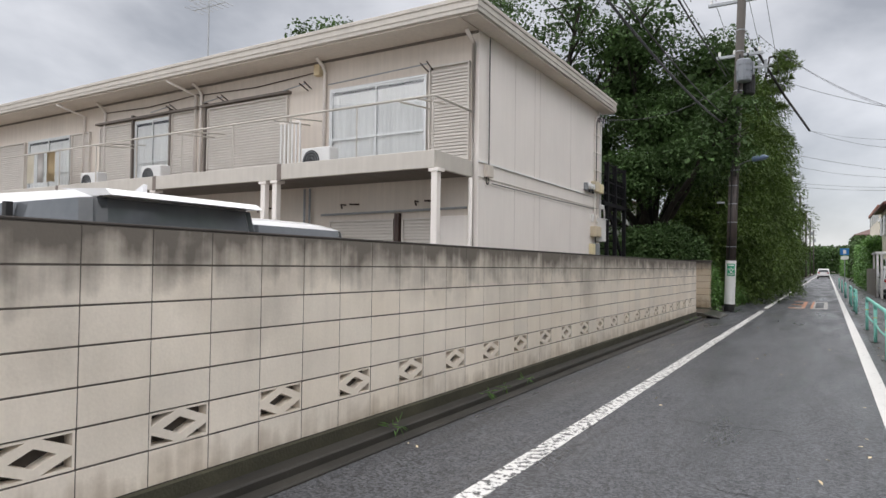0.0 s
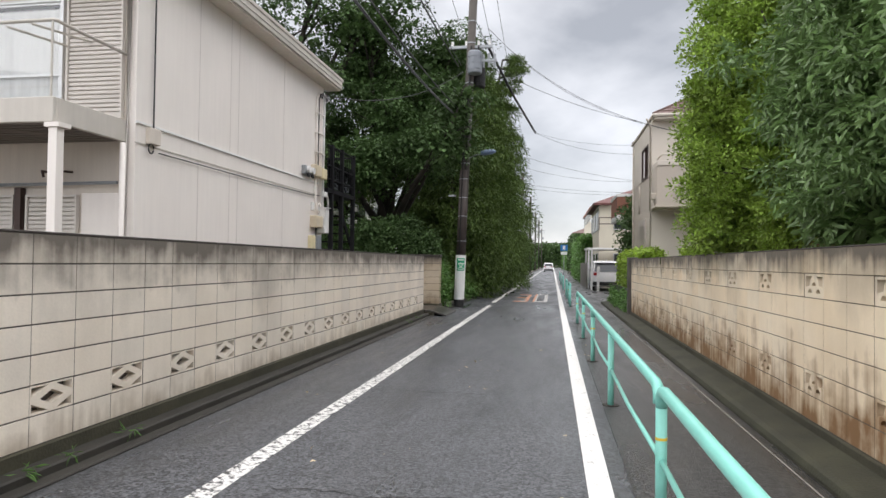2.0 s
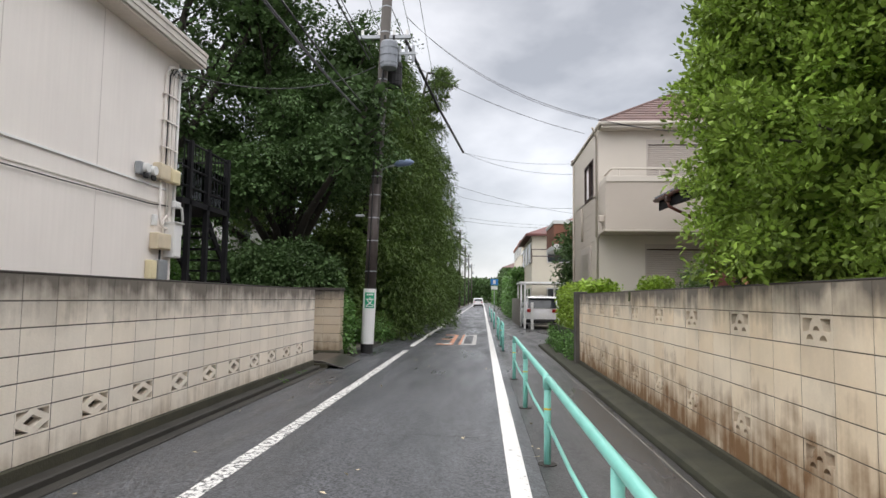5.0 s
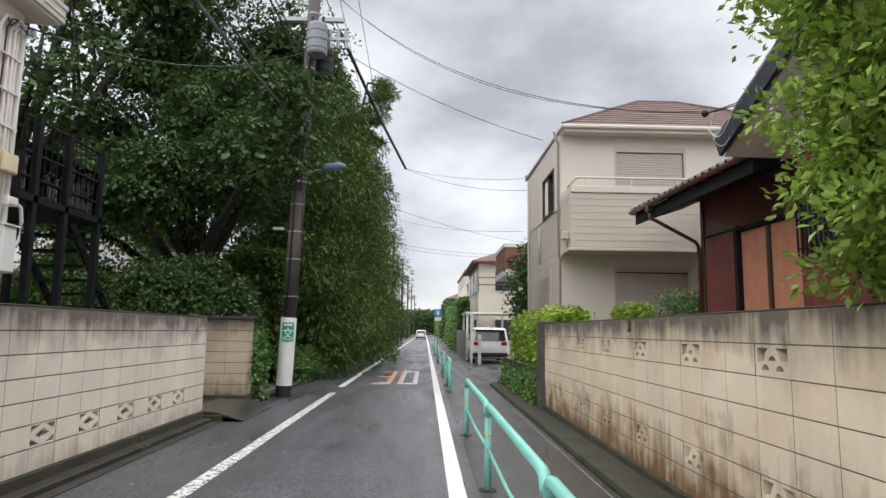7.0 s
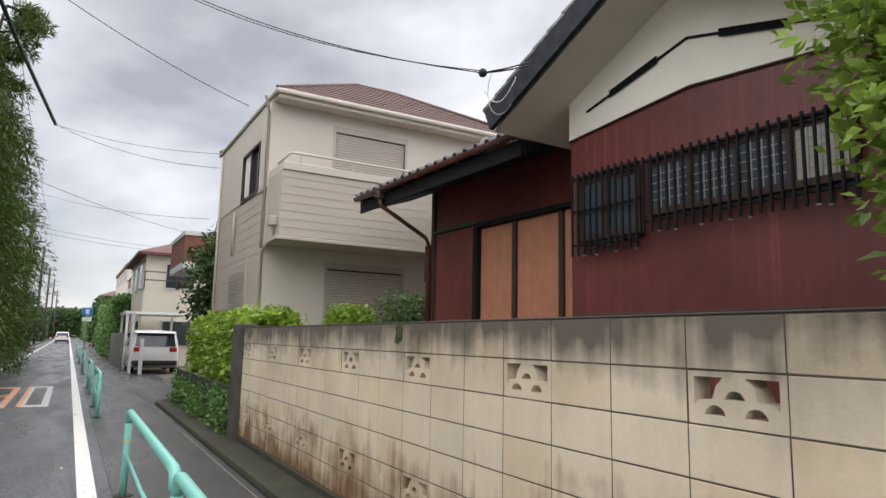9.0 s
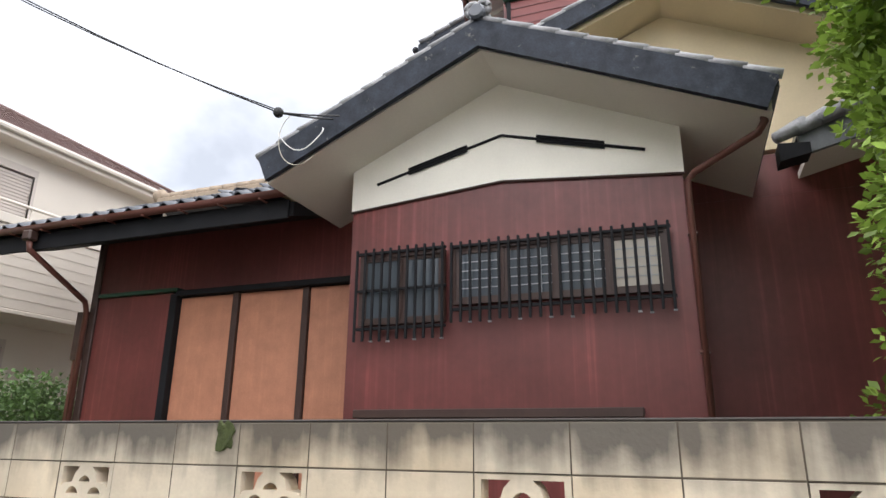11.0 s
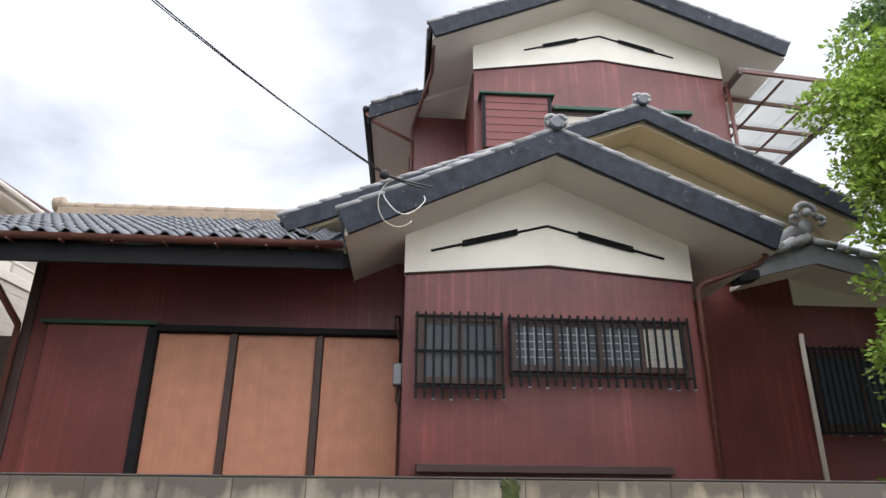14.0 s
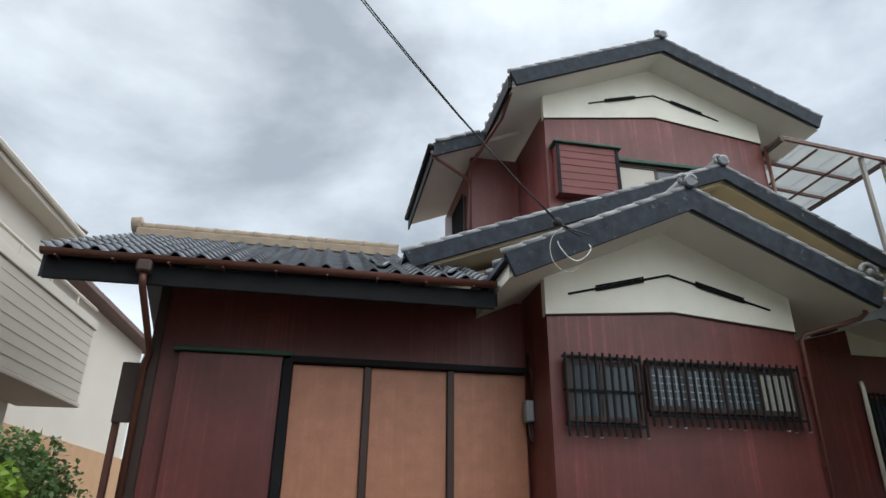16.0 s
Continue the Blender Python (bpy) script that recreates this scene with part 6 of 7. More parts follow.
# ---- trees, hedges and bushes ----
def limb_tree(name, x, y, h, label, lobes, leaf_m, seed, per=26, size=0.13, trunk_r=0.2, fork=2.4, spread=0.35, clumps=260, up=0.55, slim=0.42, flat=0.45, radial=0.55, lift=-0.1, dome=0.0, core=0):
    """A tapered trunk that forks into limbs, each limb bearing an uneven lobe of leaves."""
    t = thing(name, pose(x, y, -0.03), label, "tree")
    rng = random.Random(seed)
    bm = bmesh.new()
    tube(bm, [(0, 0, 0), (0.04, 0.02, fork * 0.5), (0.0, 0.05, fork)], [trunk_r * 1.25, trunk_r, trunk_r * 0.85], 9)
    part("trunk", bm, M_BARK, t, smooth=True)
    pts = []
    for i, (cx, cy, cz, rx, ry_, rz_) in enumerate(lobes):
        bm = bmesh.new()
        mid = (cx * 0.45 + rng.uniform(-0.2, 0.2), cy * 0.45 + rng.uniform(-0.2, 0.2), fork + (cz - fork) * 0.42)
        tube(bm, [(0, 0.03, fork - 0.1), mid, (cx, cy, cz), (cx * 1.1, cy * 1.1, cz + rz_ * 0.6)], [trunk_r * 0.62, trunk_r * 0.42, trunk_r * 0.22, 0.02], 7)
        for k in range(5):
            a = rng.uniform(0, 6.28)
            s_ = Vector(mid).lerp(Vector((cx, cy, cz)), rng.uniform(0.3, 1))
            e_ = Vector((cx + math.cos(a) * rx * 0.8, cy + math.sin(a) * ry_ * 0.8, cz + rng.uniform(-0.2, 0.5) * rz_))
            tube(bm, [s_, s_.lerp(e_, 0.5) + Vector((0, 0, 0.12)), e_], [trunk_r * 0.2, trunk_r * 0.12, 0.01], 5)
        part("limb", bm, M_BARK, t, smooth=True)
        n = int(clumps * rx * ry_ * 0.5 * (1 + rz_ / 2) * (0.72 if cz > 6.2 else 1))
        pts.append(blob(n, (cx, cy, cz), (rx, ry_, rz_), seed * 31 + i, 0.35, 0.25))
    leaves("crown", np.concatenate(pts), (spread, spread, spread * flat), per, size, leaf_m, t, seed, up, slim, radial=radial, lift=lift, dome=dome)
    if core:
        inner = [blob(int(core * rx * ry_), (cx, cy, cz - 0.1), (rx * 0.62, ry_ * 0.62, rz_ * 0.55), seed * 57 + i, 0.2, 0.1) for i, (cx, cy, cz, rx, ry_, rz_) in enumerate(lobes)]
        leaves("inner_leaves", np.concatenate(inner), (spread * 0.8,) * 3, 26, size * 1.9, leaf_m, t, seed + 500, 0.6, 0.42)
    return t


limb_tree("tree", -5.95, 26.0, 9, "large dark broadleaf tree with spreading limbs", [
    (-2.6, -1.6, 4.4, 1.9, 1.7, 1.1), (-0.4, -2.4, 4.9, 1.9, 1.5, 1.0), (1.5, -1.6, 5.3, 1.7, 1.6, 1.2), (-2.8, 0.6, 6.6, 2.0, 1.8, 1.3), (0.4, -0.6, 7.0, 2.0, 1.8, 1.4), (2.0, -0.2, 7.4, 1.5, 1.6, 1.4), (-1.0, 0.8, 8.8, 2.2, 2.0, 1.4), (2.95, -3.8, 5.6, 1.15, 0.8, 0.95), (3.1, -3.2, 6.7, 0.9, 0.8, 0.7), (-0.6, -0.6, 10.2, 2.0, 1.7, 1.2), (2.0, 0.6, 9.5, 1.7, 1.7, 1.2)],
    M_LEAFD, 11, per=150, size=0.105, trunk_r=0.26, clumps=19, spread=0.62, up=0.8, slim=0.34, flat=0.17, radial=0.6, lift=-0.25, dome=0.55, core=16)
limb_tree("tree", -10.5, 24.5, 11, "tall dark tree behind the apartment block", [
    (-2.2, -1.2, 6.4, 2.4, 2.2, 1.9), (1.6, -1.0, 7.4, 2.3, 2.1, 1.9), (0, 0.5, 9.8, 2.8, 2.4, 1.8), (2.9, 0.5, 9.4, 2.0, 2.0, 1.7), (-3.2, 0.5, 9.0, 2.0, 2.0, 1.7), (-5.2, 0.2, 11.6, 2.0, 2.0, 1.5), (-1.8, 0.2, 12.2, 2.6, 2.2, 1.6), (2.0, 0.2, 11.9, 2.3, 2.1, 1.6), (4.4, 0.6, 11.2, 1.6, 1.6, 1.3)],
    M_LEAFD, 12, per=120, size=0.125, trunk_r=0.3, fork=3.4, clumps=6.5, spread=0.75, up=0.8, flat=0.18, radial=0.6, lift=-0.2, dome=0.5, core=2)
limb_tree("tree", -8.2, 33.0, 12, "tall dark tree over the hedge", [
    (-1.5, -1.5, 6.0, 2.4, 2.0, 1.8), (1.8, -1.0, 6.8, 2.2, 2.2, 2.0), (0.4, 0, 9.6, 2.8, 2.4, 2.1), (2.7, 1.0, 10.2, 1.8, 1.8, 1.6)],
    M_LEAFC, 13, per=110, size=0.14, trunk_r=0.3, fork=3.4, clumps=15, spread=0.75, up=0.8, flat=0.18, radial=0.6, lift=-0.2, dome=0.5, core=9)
limb_tree("tree", -23.6, 26.0, 14, "thin leafy tree behind the flat roof", [(0, 0, 13.7, 1.5, 1.4, 0.75), (1.3, 0.5, 14.1, 1.0, 1.0, 0.6), (-1.3, 0, 13.4, 1.2, 1.2, 0.6)],
    M_LEAFD, 14, per=16, size=0.18, trunk_r=0.18, fork=9.5, clumps=44, spread=0.45)


def conifer(x, y, h, r, seed, full, label):
    """A straight stem with drooping tiers of spray."""
    t = thing("conifer", pose(x, y, -0.03), label, "tree", "conifers along the west side")
    bm = bmesh.new()
    tube(bm, [(0, 0, 0), (0, 0, h * 0.6), (0.05, 0, h)], [0.2, 0.12, 0.02], 8)
    part("trunk", bm, M_BARK, t, smooth=True)
    rng = np.random.default_rng(seed)
    n = int(125 * h / 8)
    z = rng.uniform(0.06, 1, n)
    a = rng.uniform(0, math.tau, n)
    wob = 1 + 0.2 * np.sin(a * 3 + seed) * np.sin(z * 17 + seed)
    rad = r * (1.04 - z ** full) * wob * rng.uniform(0.3, 1, n) ** 0.4
    pts = np.stack([np.cos(a) * rad, np.sin(a) * rad, z * h - 0.14 * rad], 1)
    leaves("crown", pts, (0.70, 0.70, 0.12), 170, 0.20, M_LEAFC, t, seed, 0.75, 0.13, radial=0.75, lift=-0.3, dome=0.8)
    inner = np.stack([np.cos(a) * rad * 0.55, np.sin(a) * rad * 0.55, z * h - 0.2], 1)
    leaves("inner_spray", inner, (0.6, 0.6, 0.4), 26, 0.26, M_LEAFC, t, seed + 300, 0.4, 0.25, lift=-0.3)
    return t


for cx_, cy_, ch_, cr_, cs_, cf_ in ((-4.0, 29.0, 9.2, 1.9, 21, 3.4), (-3.9, 32.6, 12.0, 2.35, 22, 4.5), (-4.0, 36.6, 12.8, 2.5, 23, 5), (-4.1, 41.0, 12.6, 2.6, 24, 5), (-4.3, 46.0, 11.4, 2.7, 25, 4), (-4.5, 52.0, 10.4, 2.7, 26, 3.5), (-4.6, 58.0, 9.0, 2.4, 27, 3)):
    conifer(cx_, cy_, ch_, cr_, cs_, cf_, "tall dark green conifer with drooping sprays beside the road")


def pine_top(x, y, z):
    """Sparse needle tufts of a pine that leans over the road."""
    t = thing("pine_tree", pose(x, y, -0.03), "sparse pine with flat needle tufts", "tree")
    bm = bmesh.new()
    tube(bm, [(-0.8, 0, 0), (-0.5, 0, z * 0.6), (0.3, 0, z)], [0.18, 0.12, 0.04], 8)
    tips = []
    rng = random.Random(8)
    for i in range(6):
        f = 0.80 + 0.04 * i
        b = Vector((-0.5 + (f - 0.6) * 2, 0, z * f))
        e = b + Vector((rng.uniform(0.5, 1.5), rng.uniform(-0.8, 0.8), rng.uniform(0.0, 0.25)))
        tube(bm, [b, e], [0.05, 0.02], 5)
        for k in range(16):
            f2 = rng.uniform(0.25, 1.05)
            tips.append(b.lerp(e, f2) + Vector((rng.uniform(-0.3, 0.45), rng.uniform(-0.45, 0.45), rng.uniform(-0.02, 0.05))))
    part("trunk", bm, M_BARK, t, smooth=True)
    leaves("crown", [tuple(p) for p in tips], (0.13, 0.13, 0.02), 40, 0.24, M_LEAFC, t, 5, 0.4, 0.05, radial=0.8, lift=0.12)


pine_top(-2.75, 35.6, 12.0)


def bush(name, label, centres_list, leaf_m, seed, per=24, size=0.07, spread=0.16, up=0.5, slim=0.4, cat="bush", stems=((0, 0),), x=0, y=0, h=1.0):
    b = thing(name, pose(x, y, -0.03), label, cat)
    bm = bmesh.new()
    rng = random.Random(seed)
    for sx, sy in stems:
        for k in range(3):
            tube(bm, [(sx, sy, 0), (sx + rng.uniform(-0.2, 0.2), sy + rng.uniform(-0.2, 0.2), h * 0.5), (sx + rng.uniform(-0.35, 0.35), sy + rng.uniform(-0.35, 0.35), h * 0.9)], [0.05, 0.03, 0.01], 6)
    part("stems", bm, M_BARK, b, smooth=True)
    leaves("foliage", np.concatenate(centres_list), (spread, spread, spread * 0.8), per, size, leaf_m, b, seed, up, slim)
    return b


# round clipped bush behind the gateway, hedge along the west side
bush("bush", "round dark green bush behind the block wall", [blob(900, (0, 0, 1.75), (1.5, 1.1, 1.15), 41, 0.12, 0.55), blob(600, (-1.7, 0.5, 1.6), (1.3, 1.0, 1.0), 42, 0.15, 0.5)], M_LEAFD, 41, 34, 0.085, 0.15, x=-4.75, y=22.6, h=2.2)
bush("bush", "loose light green shrub in the yard", [blob(500, (0, 0, 2.0), (1.8, 1.0, 1.3), 43, 0.25, 0.4)], M_LEAFH, 43, 24, 0.10, 0.2, x=-8.2, y=24.5, h=2.4)
bush("bush", "low leafy shrub at the foot of the pillar", [blob(260, (0, 0, 0.75), (0.35, 0.6, 0.75), 44, 0.25, 0.4)], M_LEAFH, 44, 22, 0.08, 0.14, x=-3.35, y=22.1, h=1.2)
bush("bush", "spreading low bush at the roadside kerb", [blob(420, (0, 0, 0.4), (0.5, 1.6, 0.5), 45, 0.25, 0.4)], M_LEAFH, 45, 26, 0.07, 0.12, x=-3.30, y=27.6, h=0.7)


def hedge(name, lo, hi, leaf_m, seed, n, label, per=20, size=0.075, spread=0.14):
    g = thing(name, pose(0, 0, 0), label, "hedge")
    bm = bmesh.new()
    k = 0
    y = lo[1] + 0.2
    while y < hi[1]:
        xm = (lo[0] + hi[0]) / 2
        tube(bm, [(xm, y, -0.03), (xm + 0.05, y + 0.05, hi[2] * 0.85)], [0.03, 0.012], 5)
        y += 0.7
    tagged(part("stems", bm, M_BARK, g), kind="stuff")
    leaves("foliage", slab_block(n, lo, hi, seed), (spread,) * 3, per, size, leaf_m, g, seed, 0.45, 0.4)
    return g


hedge("hedge", (-4.2, 29.5, 0.15), (-3.35, 62.0, 1.5), M_LEAFH, 51, 4200, "clipped green hedge along the road")
hedge("hedge", (-5.2, 27.0, 0.3), (-3.9, 60.0, 3.4), M_LEAFC, 52, 5200, "dark overgrown shrubs behind the hedge", 20, 0.13, 0.26)
hedge("hedge", (-5.0, 64.0, 0.2), (-3.6, 95.0, 3.0), M_LEAFD, 53, 1600, "dark hedge far along the road", 16, 0.2, 0.4)
hedge("hedge", (2.66, 21.0, 0.78), (3.15, 26.2, 1.70), M_LEAFY, 54, 1500, "bright green hedge behind a low fence", 24, 0.085, 0.13)
hedge("hedge", (2.5, 52.0, 0.2), (3.4, 74.0, 3.4), M_LEAFH, 55, 1500, "tall hedge in front of distant houses", 16, 0.16, 0.3)
hedge("hedge", (3.0, 92.0, 0.2), (5.0, 100.0, 5.0), M_LEAFD, 56, 700, "dark trees at the end of the street", 16, 0.3, 0.5)
limb_tree("tree", 3.55, 29.3, 5, "small dark tree between two houses", [(0, 0, 2.9, 0.8, 0.9, 0.9), (0.1, 0.4, 3.7, 0.7, 0.7, 0.8), (-0.2, -0.6, 2.2, 0.6, 0.7, 0.6)], M_LEAFD, 15, per=22, size=0.10, trunk_r=0.08, fork=1.4, clumps=260, spread=0.2)
# low mesh fence with creeper before the bright hedge
lf = thing("low_fence", pose(0, 0, 0), "low mossy wall with a mesh fence before the hedge", "fence")
part("base_wall", B((2.30, 20.75, -0.1, 2.40, 26.4, 0.30), bev=0.01), M_FOOT, lf)
part("mesh_panel", B((2.33, 20.80, 0.30, 2.345, 26.35, 0.72)), mat("dark_green_mesh", (0.05, 0.06, 0.04), 0.3, 8, 60, 0.7, 0.3), lf)
part("top_rail", T([(2.34, 20.8, 0.73), (2.34, 26.36, 0.73)], r=0.016, n=6), M_FOOT, lf)
for i in range(5):
    part("post", T([(2.34, 20.85 + i * 1.37, 0.28), (2.34, 20.85 + i * 1.37, 0.74)], r=0.02, n=6), M_FOOT, lf)
leaves("creeper", slab_block(240, (2.27, 20.9, 0.05), (2.32, 26.3, 0.6), 61, 0.2), (0.08, 0.14, 0.1), 14, 0.06, M_LEAFH, lf, 61, 0.3, 0.4)

# garden shrubs before the beige house
bush("bush", "small bright garden shrub", [blob(160, (0, 0, 1.55), (0.42, 0.42, 0.45), 71, 0.2, 0.4), blob(60, (0, 0, 0.8), (0.3, 0.3, 0.5), 72)], M_LEAFY, 71, 24, 0.08, 0.12, x=4.15, y=21.2, h=1.6)
bush("bush", "loose grey-green flowering shrub", [blob(260, (0, 0, 1.7), (0.65, 0.5, 0.6), 73, 0.25, 0.3), blob(80, (0, 0, 0.9), (0.4, 0.4, 0.6), 74)], M_LEAFU, 73, 20, 0.06, 0.16, x=5.35, y=21.3, h=1.8)

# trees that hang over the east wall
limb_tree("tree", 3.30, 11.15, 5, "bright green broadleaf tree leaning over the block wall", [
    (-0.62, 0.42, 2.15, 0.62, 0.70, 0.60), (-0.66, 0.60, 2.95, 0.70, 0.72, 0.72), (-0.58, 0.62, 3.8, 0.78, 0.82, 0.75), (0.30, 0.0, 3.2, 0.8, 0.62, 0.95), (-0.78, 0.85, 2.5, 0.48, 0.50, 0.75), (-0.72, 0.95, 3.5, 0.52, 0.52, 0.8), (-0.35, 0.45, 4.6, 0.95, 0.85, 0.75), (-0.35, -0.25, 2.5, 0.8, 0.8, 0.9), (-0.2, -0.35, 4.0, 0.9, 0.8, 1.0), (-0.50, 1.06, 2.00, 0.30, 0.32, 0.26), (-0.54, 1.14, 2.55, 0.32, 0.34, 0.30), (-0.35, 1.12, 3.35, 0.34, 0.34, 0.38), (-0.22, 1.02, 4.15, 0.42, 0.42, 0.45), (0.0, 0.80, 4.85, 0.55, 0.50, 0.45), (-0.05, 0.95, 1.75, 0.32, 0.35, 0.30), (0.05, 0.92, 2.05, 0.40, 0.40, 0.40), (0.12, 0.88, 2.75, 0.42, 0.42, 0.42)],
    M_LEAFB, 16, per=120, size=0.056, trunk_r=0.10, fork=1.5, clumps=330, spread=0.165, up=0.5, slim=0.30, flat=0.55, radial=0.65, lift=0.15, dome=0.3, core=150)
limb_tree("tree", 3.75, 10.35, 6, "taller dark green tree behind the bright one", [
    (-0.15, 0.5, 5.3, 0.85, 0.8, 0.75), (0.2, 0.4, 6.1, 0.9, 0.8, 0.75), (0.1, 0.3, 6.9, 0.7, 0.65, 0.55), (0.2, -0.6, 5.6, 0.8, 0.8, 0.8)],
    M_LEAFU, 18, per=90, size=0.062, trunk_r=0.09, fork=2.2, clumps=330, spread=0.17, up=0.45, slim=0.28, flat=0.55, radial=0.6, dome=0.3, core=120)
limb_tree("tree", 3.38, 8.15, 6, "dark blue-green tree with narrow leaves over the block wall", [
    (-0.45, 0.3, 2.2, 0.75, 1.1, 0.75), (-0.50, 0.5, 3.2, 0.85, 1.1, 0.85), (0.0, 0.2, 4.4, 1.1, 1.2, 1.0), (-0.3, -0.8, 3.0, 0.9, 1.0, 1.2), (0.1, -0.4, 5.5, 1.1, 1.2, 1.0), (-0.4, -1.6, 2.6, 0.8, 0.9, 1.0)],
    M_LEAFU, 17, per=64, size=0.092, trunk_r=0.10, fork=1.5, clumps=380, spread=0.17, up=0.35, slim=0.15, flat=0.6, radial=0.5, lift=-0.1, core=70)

# ---- utility pole, transformer, lamp ----
up_ = thing("utility_pole", pose(-2.76, 22.9, 0), "concrete utility pole with a white lower sleeve and transformers", "utility pole")
part("shaft", T([(0, 0, -0.1), (0.42, 0, 11.5)], r=0.135, n=16), M_POLE, up_, smooth=True)
part("wrap", T([(0.055, 0, 1.68), (0.14, 0, 4.4)], r=0.150, n=16), M_POLEB, up_, "brown anti-poster wrap", smooth=True)
part("sleeve", T([(0.008, 0, 0.24), (0.055, 0, 1.66)], r=0.165, n=18), M_WHITE, up_, "white sleeve")
part("base_sleeve", T([(0, 0, -0.05), (0, 0, 0.236)], r=0.16, n=16), M_RUBBER, up_, "black base band")
for z_ in (2.1, 2.9, 3.5, 4.1):
    part("strap", T([(0.0313 * z_, 0, z_), (0.0313 * z_, 0, z_ + 0.025)], r=0.156, n=16), M_STEEL, up_)
part("box", B((-0.36, -0.08, 3.55, -0.14, 0.06, 3.6)), M_STEEL, up_)


def text_part(name, body, size, m, material, parent, label=""):
    cu = bpy.data.curves.new(name, "FONT")
    cu.body, cu.size, cu.extrude, cu.align_x, cu.align_y = body, size, 0.002, "CENTER", "CENTER"
    tmp = bpy.data.objects.new(name, cu)
    scene.collection.objects.link(tmp)
    dg = bpy.context.evaluated_depsgraph_get()
    me = bpy.data.meshes.new_from_object(tmp.evaluated_get(dg))
    bpy.data.objects.remove(tmp)
    me.materials.clear()
    me.materials.append(material)
    ob = new(name, me)
    ob.parent = parent
    ob.matrix_local = m
    if label:
        ob["label"] = label
    return ob


def curved_sign(z0, z1, half, r):
    bm = bmesh.new()
    n = 10
    rows_ = []
    for i in range(n + 1):
        a = -math.pi / 2 - half + 2 * half * i / n
        rows_.append([bm.verts.new((rr * math.cos(a), rr * math.sin(a), z)) for rr in (r, r + 0.004) for z in (z0, z1)])
    for p, q in zip(rows_, rows_[1:]):
        bm.faces.new((p[2], q[2], q[3], p[3]))
        bm.faces.new((p[0], p[1], q[1], q[0]))
        bm.faces.new((p[0], q[0], q[2], p[2]))
        bm.faces.new((p[1], p[3], q[3], q[1]))
    bm.faces.new((rows_[0][0], rows_[0][2], rows_[0][3], rows_[0][1]))
    bm.faces.new((rows_[-1][0], rows_[-1][1], rows_[-1][3], rows_[-1][2]))
    return bm


sg = part("school_sign", curved_sign(1.16, 1.56, 0.75, 0.172), M_SIGNG, up_, "green sign with white lettering")
text_part("character", "文", 0.24, pose(0.0, -0.181, 1.31, 90, 0, 0), M_WHITE, sg)
for i in range(3):
    part("lettering", B((-0.085 + i * 0.06, -0.183, 1.485, -0.04 + i * 0.06, -0.175, 1.53)), M_WHITE, sg)
part("lettering", B((-0.09, -0.181, 1.195, 0.09, -0.175, 1.21)), M_WHITE, sg)


sg.matrix_local = pose(0.042, 0, 0, 0, 0, 13)


def transformer(x, y, z, r, h, m):
    bm = bmesh.new()
    tube(bm, [(x, y, z), (x, y, z + 0.04), (x, y, z + h - 0.05), (x, y, z + h)], [r * 0.9, r, r, r * 0.85], 16)
    tr = part("transformer", bm, m, up_, "grey drum transformer", smooth=False)
    for k in range(3):
        bm = bmesh.new()
        tube(bm, [(x, y, z + 0.12 + k * 0.2), (x, y, z + 0.14 + k * 0.2)], r + 0.015, 16)
        part("band", bm, m, tr)
    for k in (-0.12, 0.12):
        part("bushing", T([(x + k, y, z + h), (x + k, y, z + h + 0.18)], r=0.03, n=6), M_RUBBER, tr)
    return tr


transformer(0.46, -0.24, 7.45, 0.23, 0.72, M_DRUM)
transformer(0.50, 0.36, 7.15, 0.24, 0.7, M_RUBBER)
for z_, k in ((10.9, 1.1), (10.15, 0.95), (8.35, 0.7)):
    ca = part("crossarm", B((-k + 0.3, -0.05, z_, k + 0.3, 0.05, z_ + 0.09)), M_STEEL, up_, "steel crossarm")
    for x_ in (-k + 0.4, 0.15, k * 0.5 + 0.2, k + 0.2):
        part("insulator", T([(x_, 0, z_ + 0.09), (x_, 0, z_ + 0.16), (x_, 0, z_ + 0.24)], r=0.04, n=8), M_WHITE, ca)
sa = part("service_arm", B((0.30, -0.10, 7.88, 1.15, -0.03, 7.95)), M_STEEL, up_, "short steel arm with insulators")
for x_ in (0.72, 0.90, 1.08):
    for z_ in (7.70, 7.95):
        part("insulator", T([(x_, -0.065, z_), (x_, -0.065, z_ + 0.05), (x_, -0.065, z_ + 0.13), (x_, -0.065, z_ + 0.17)], r=0.042, n=8), M_STEEL, sa)
part("cable_riser", T([(0.02, -0.16, 1.7), (0.10, -0.15, 4.4), (0.17, -0.15, 6.4), (0.30, -0.16, 7.4)], [(0.20, -0.12, 4.4), (0.27, -0.13, 6.6), (0.36, -0.15, 8.3)], r=0.022, n=6), M_WIRE, up_, "black cable run up the pole", smooth=True)
for z_ in (4.6, 5.3, 6.0, 6.7, 7.2, 8.5, 9.2):
    part("strap", T([(0.0365 * z_, 0, z_), (0.0365 * z_, 0, z_ + 0.03)], r=0.142, n=14), M_STEEL, up_)
part("splice_box", B((0.05, -0.32, 6.35, 0.28, -0.16, 6.78), bev=0.02), M_RUBBER, up_, "black cable splice box")
part("lamp_arm", T([(0.2, 0, 4.75), (0.5, -0.05, 4.88), (0.75, -0.1, 4.92)], r=0.022, n=8), M_STEEL, up_)
bm = bmesh.new()
tube(bm, [(0.65, -0.08, 4.92), (0.75, -0.1, 4.94), (1.05, -0.14, 4.97), (1.16, -0.15, 4.97)], [0.04, 0.09, 0.085, 0.03], 10)
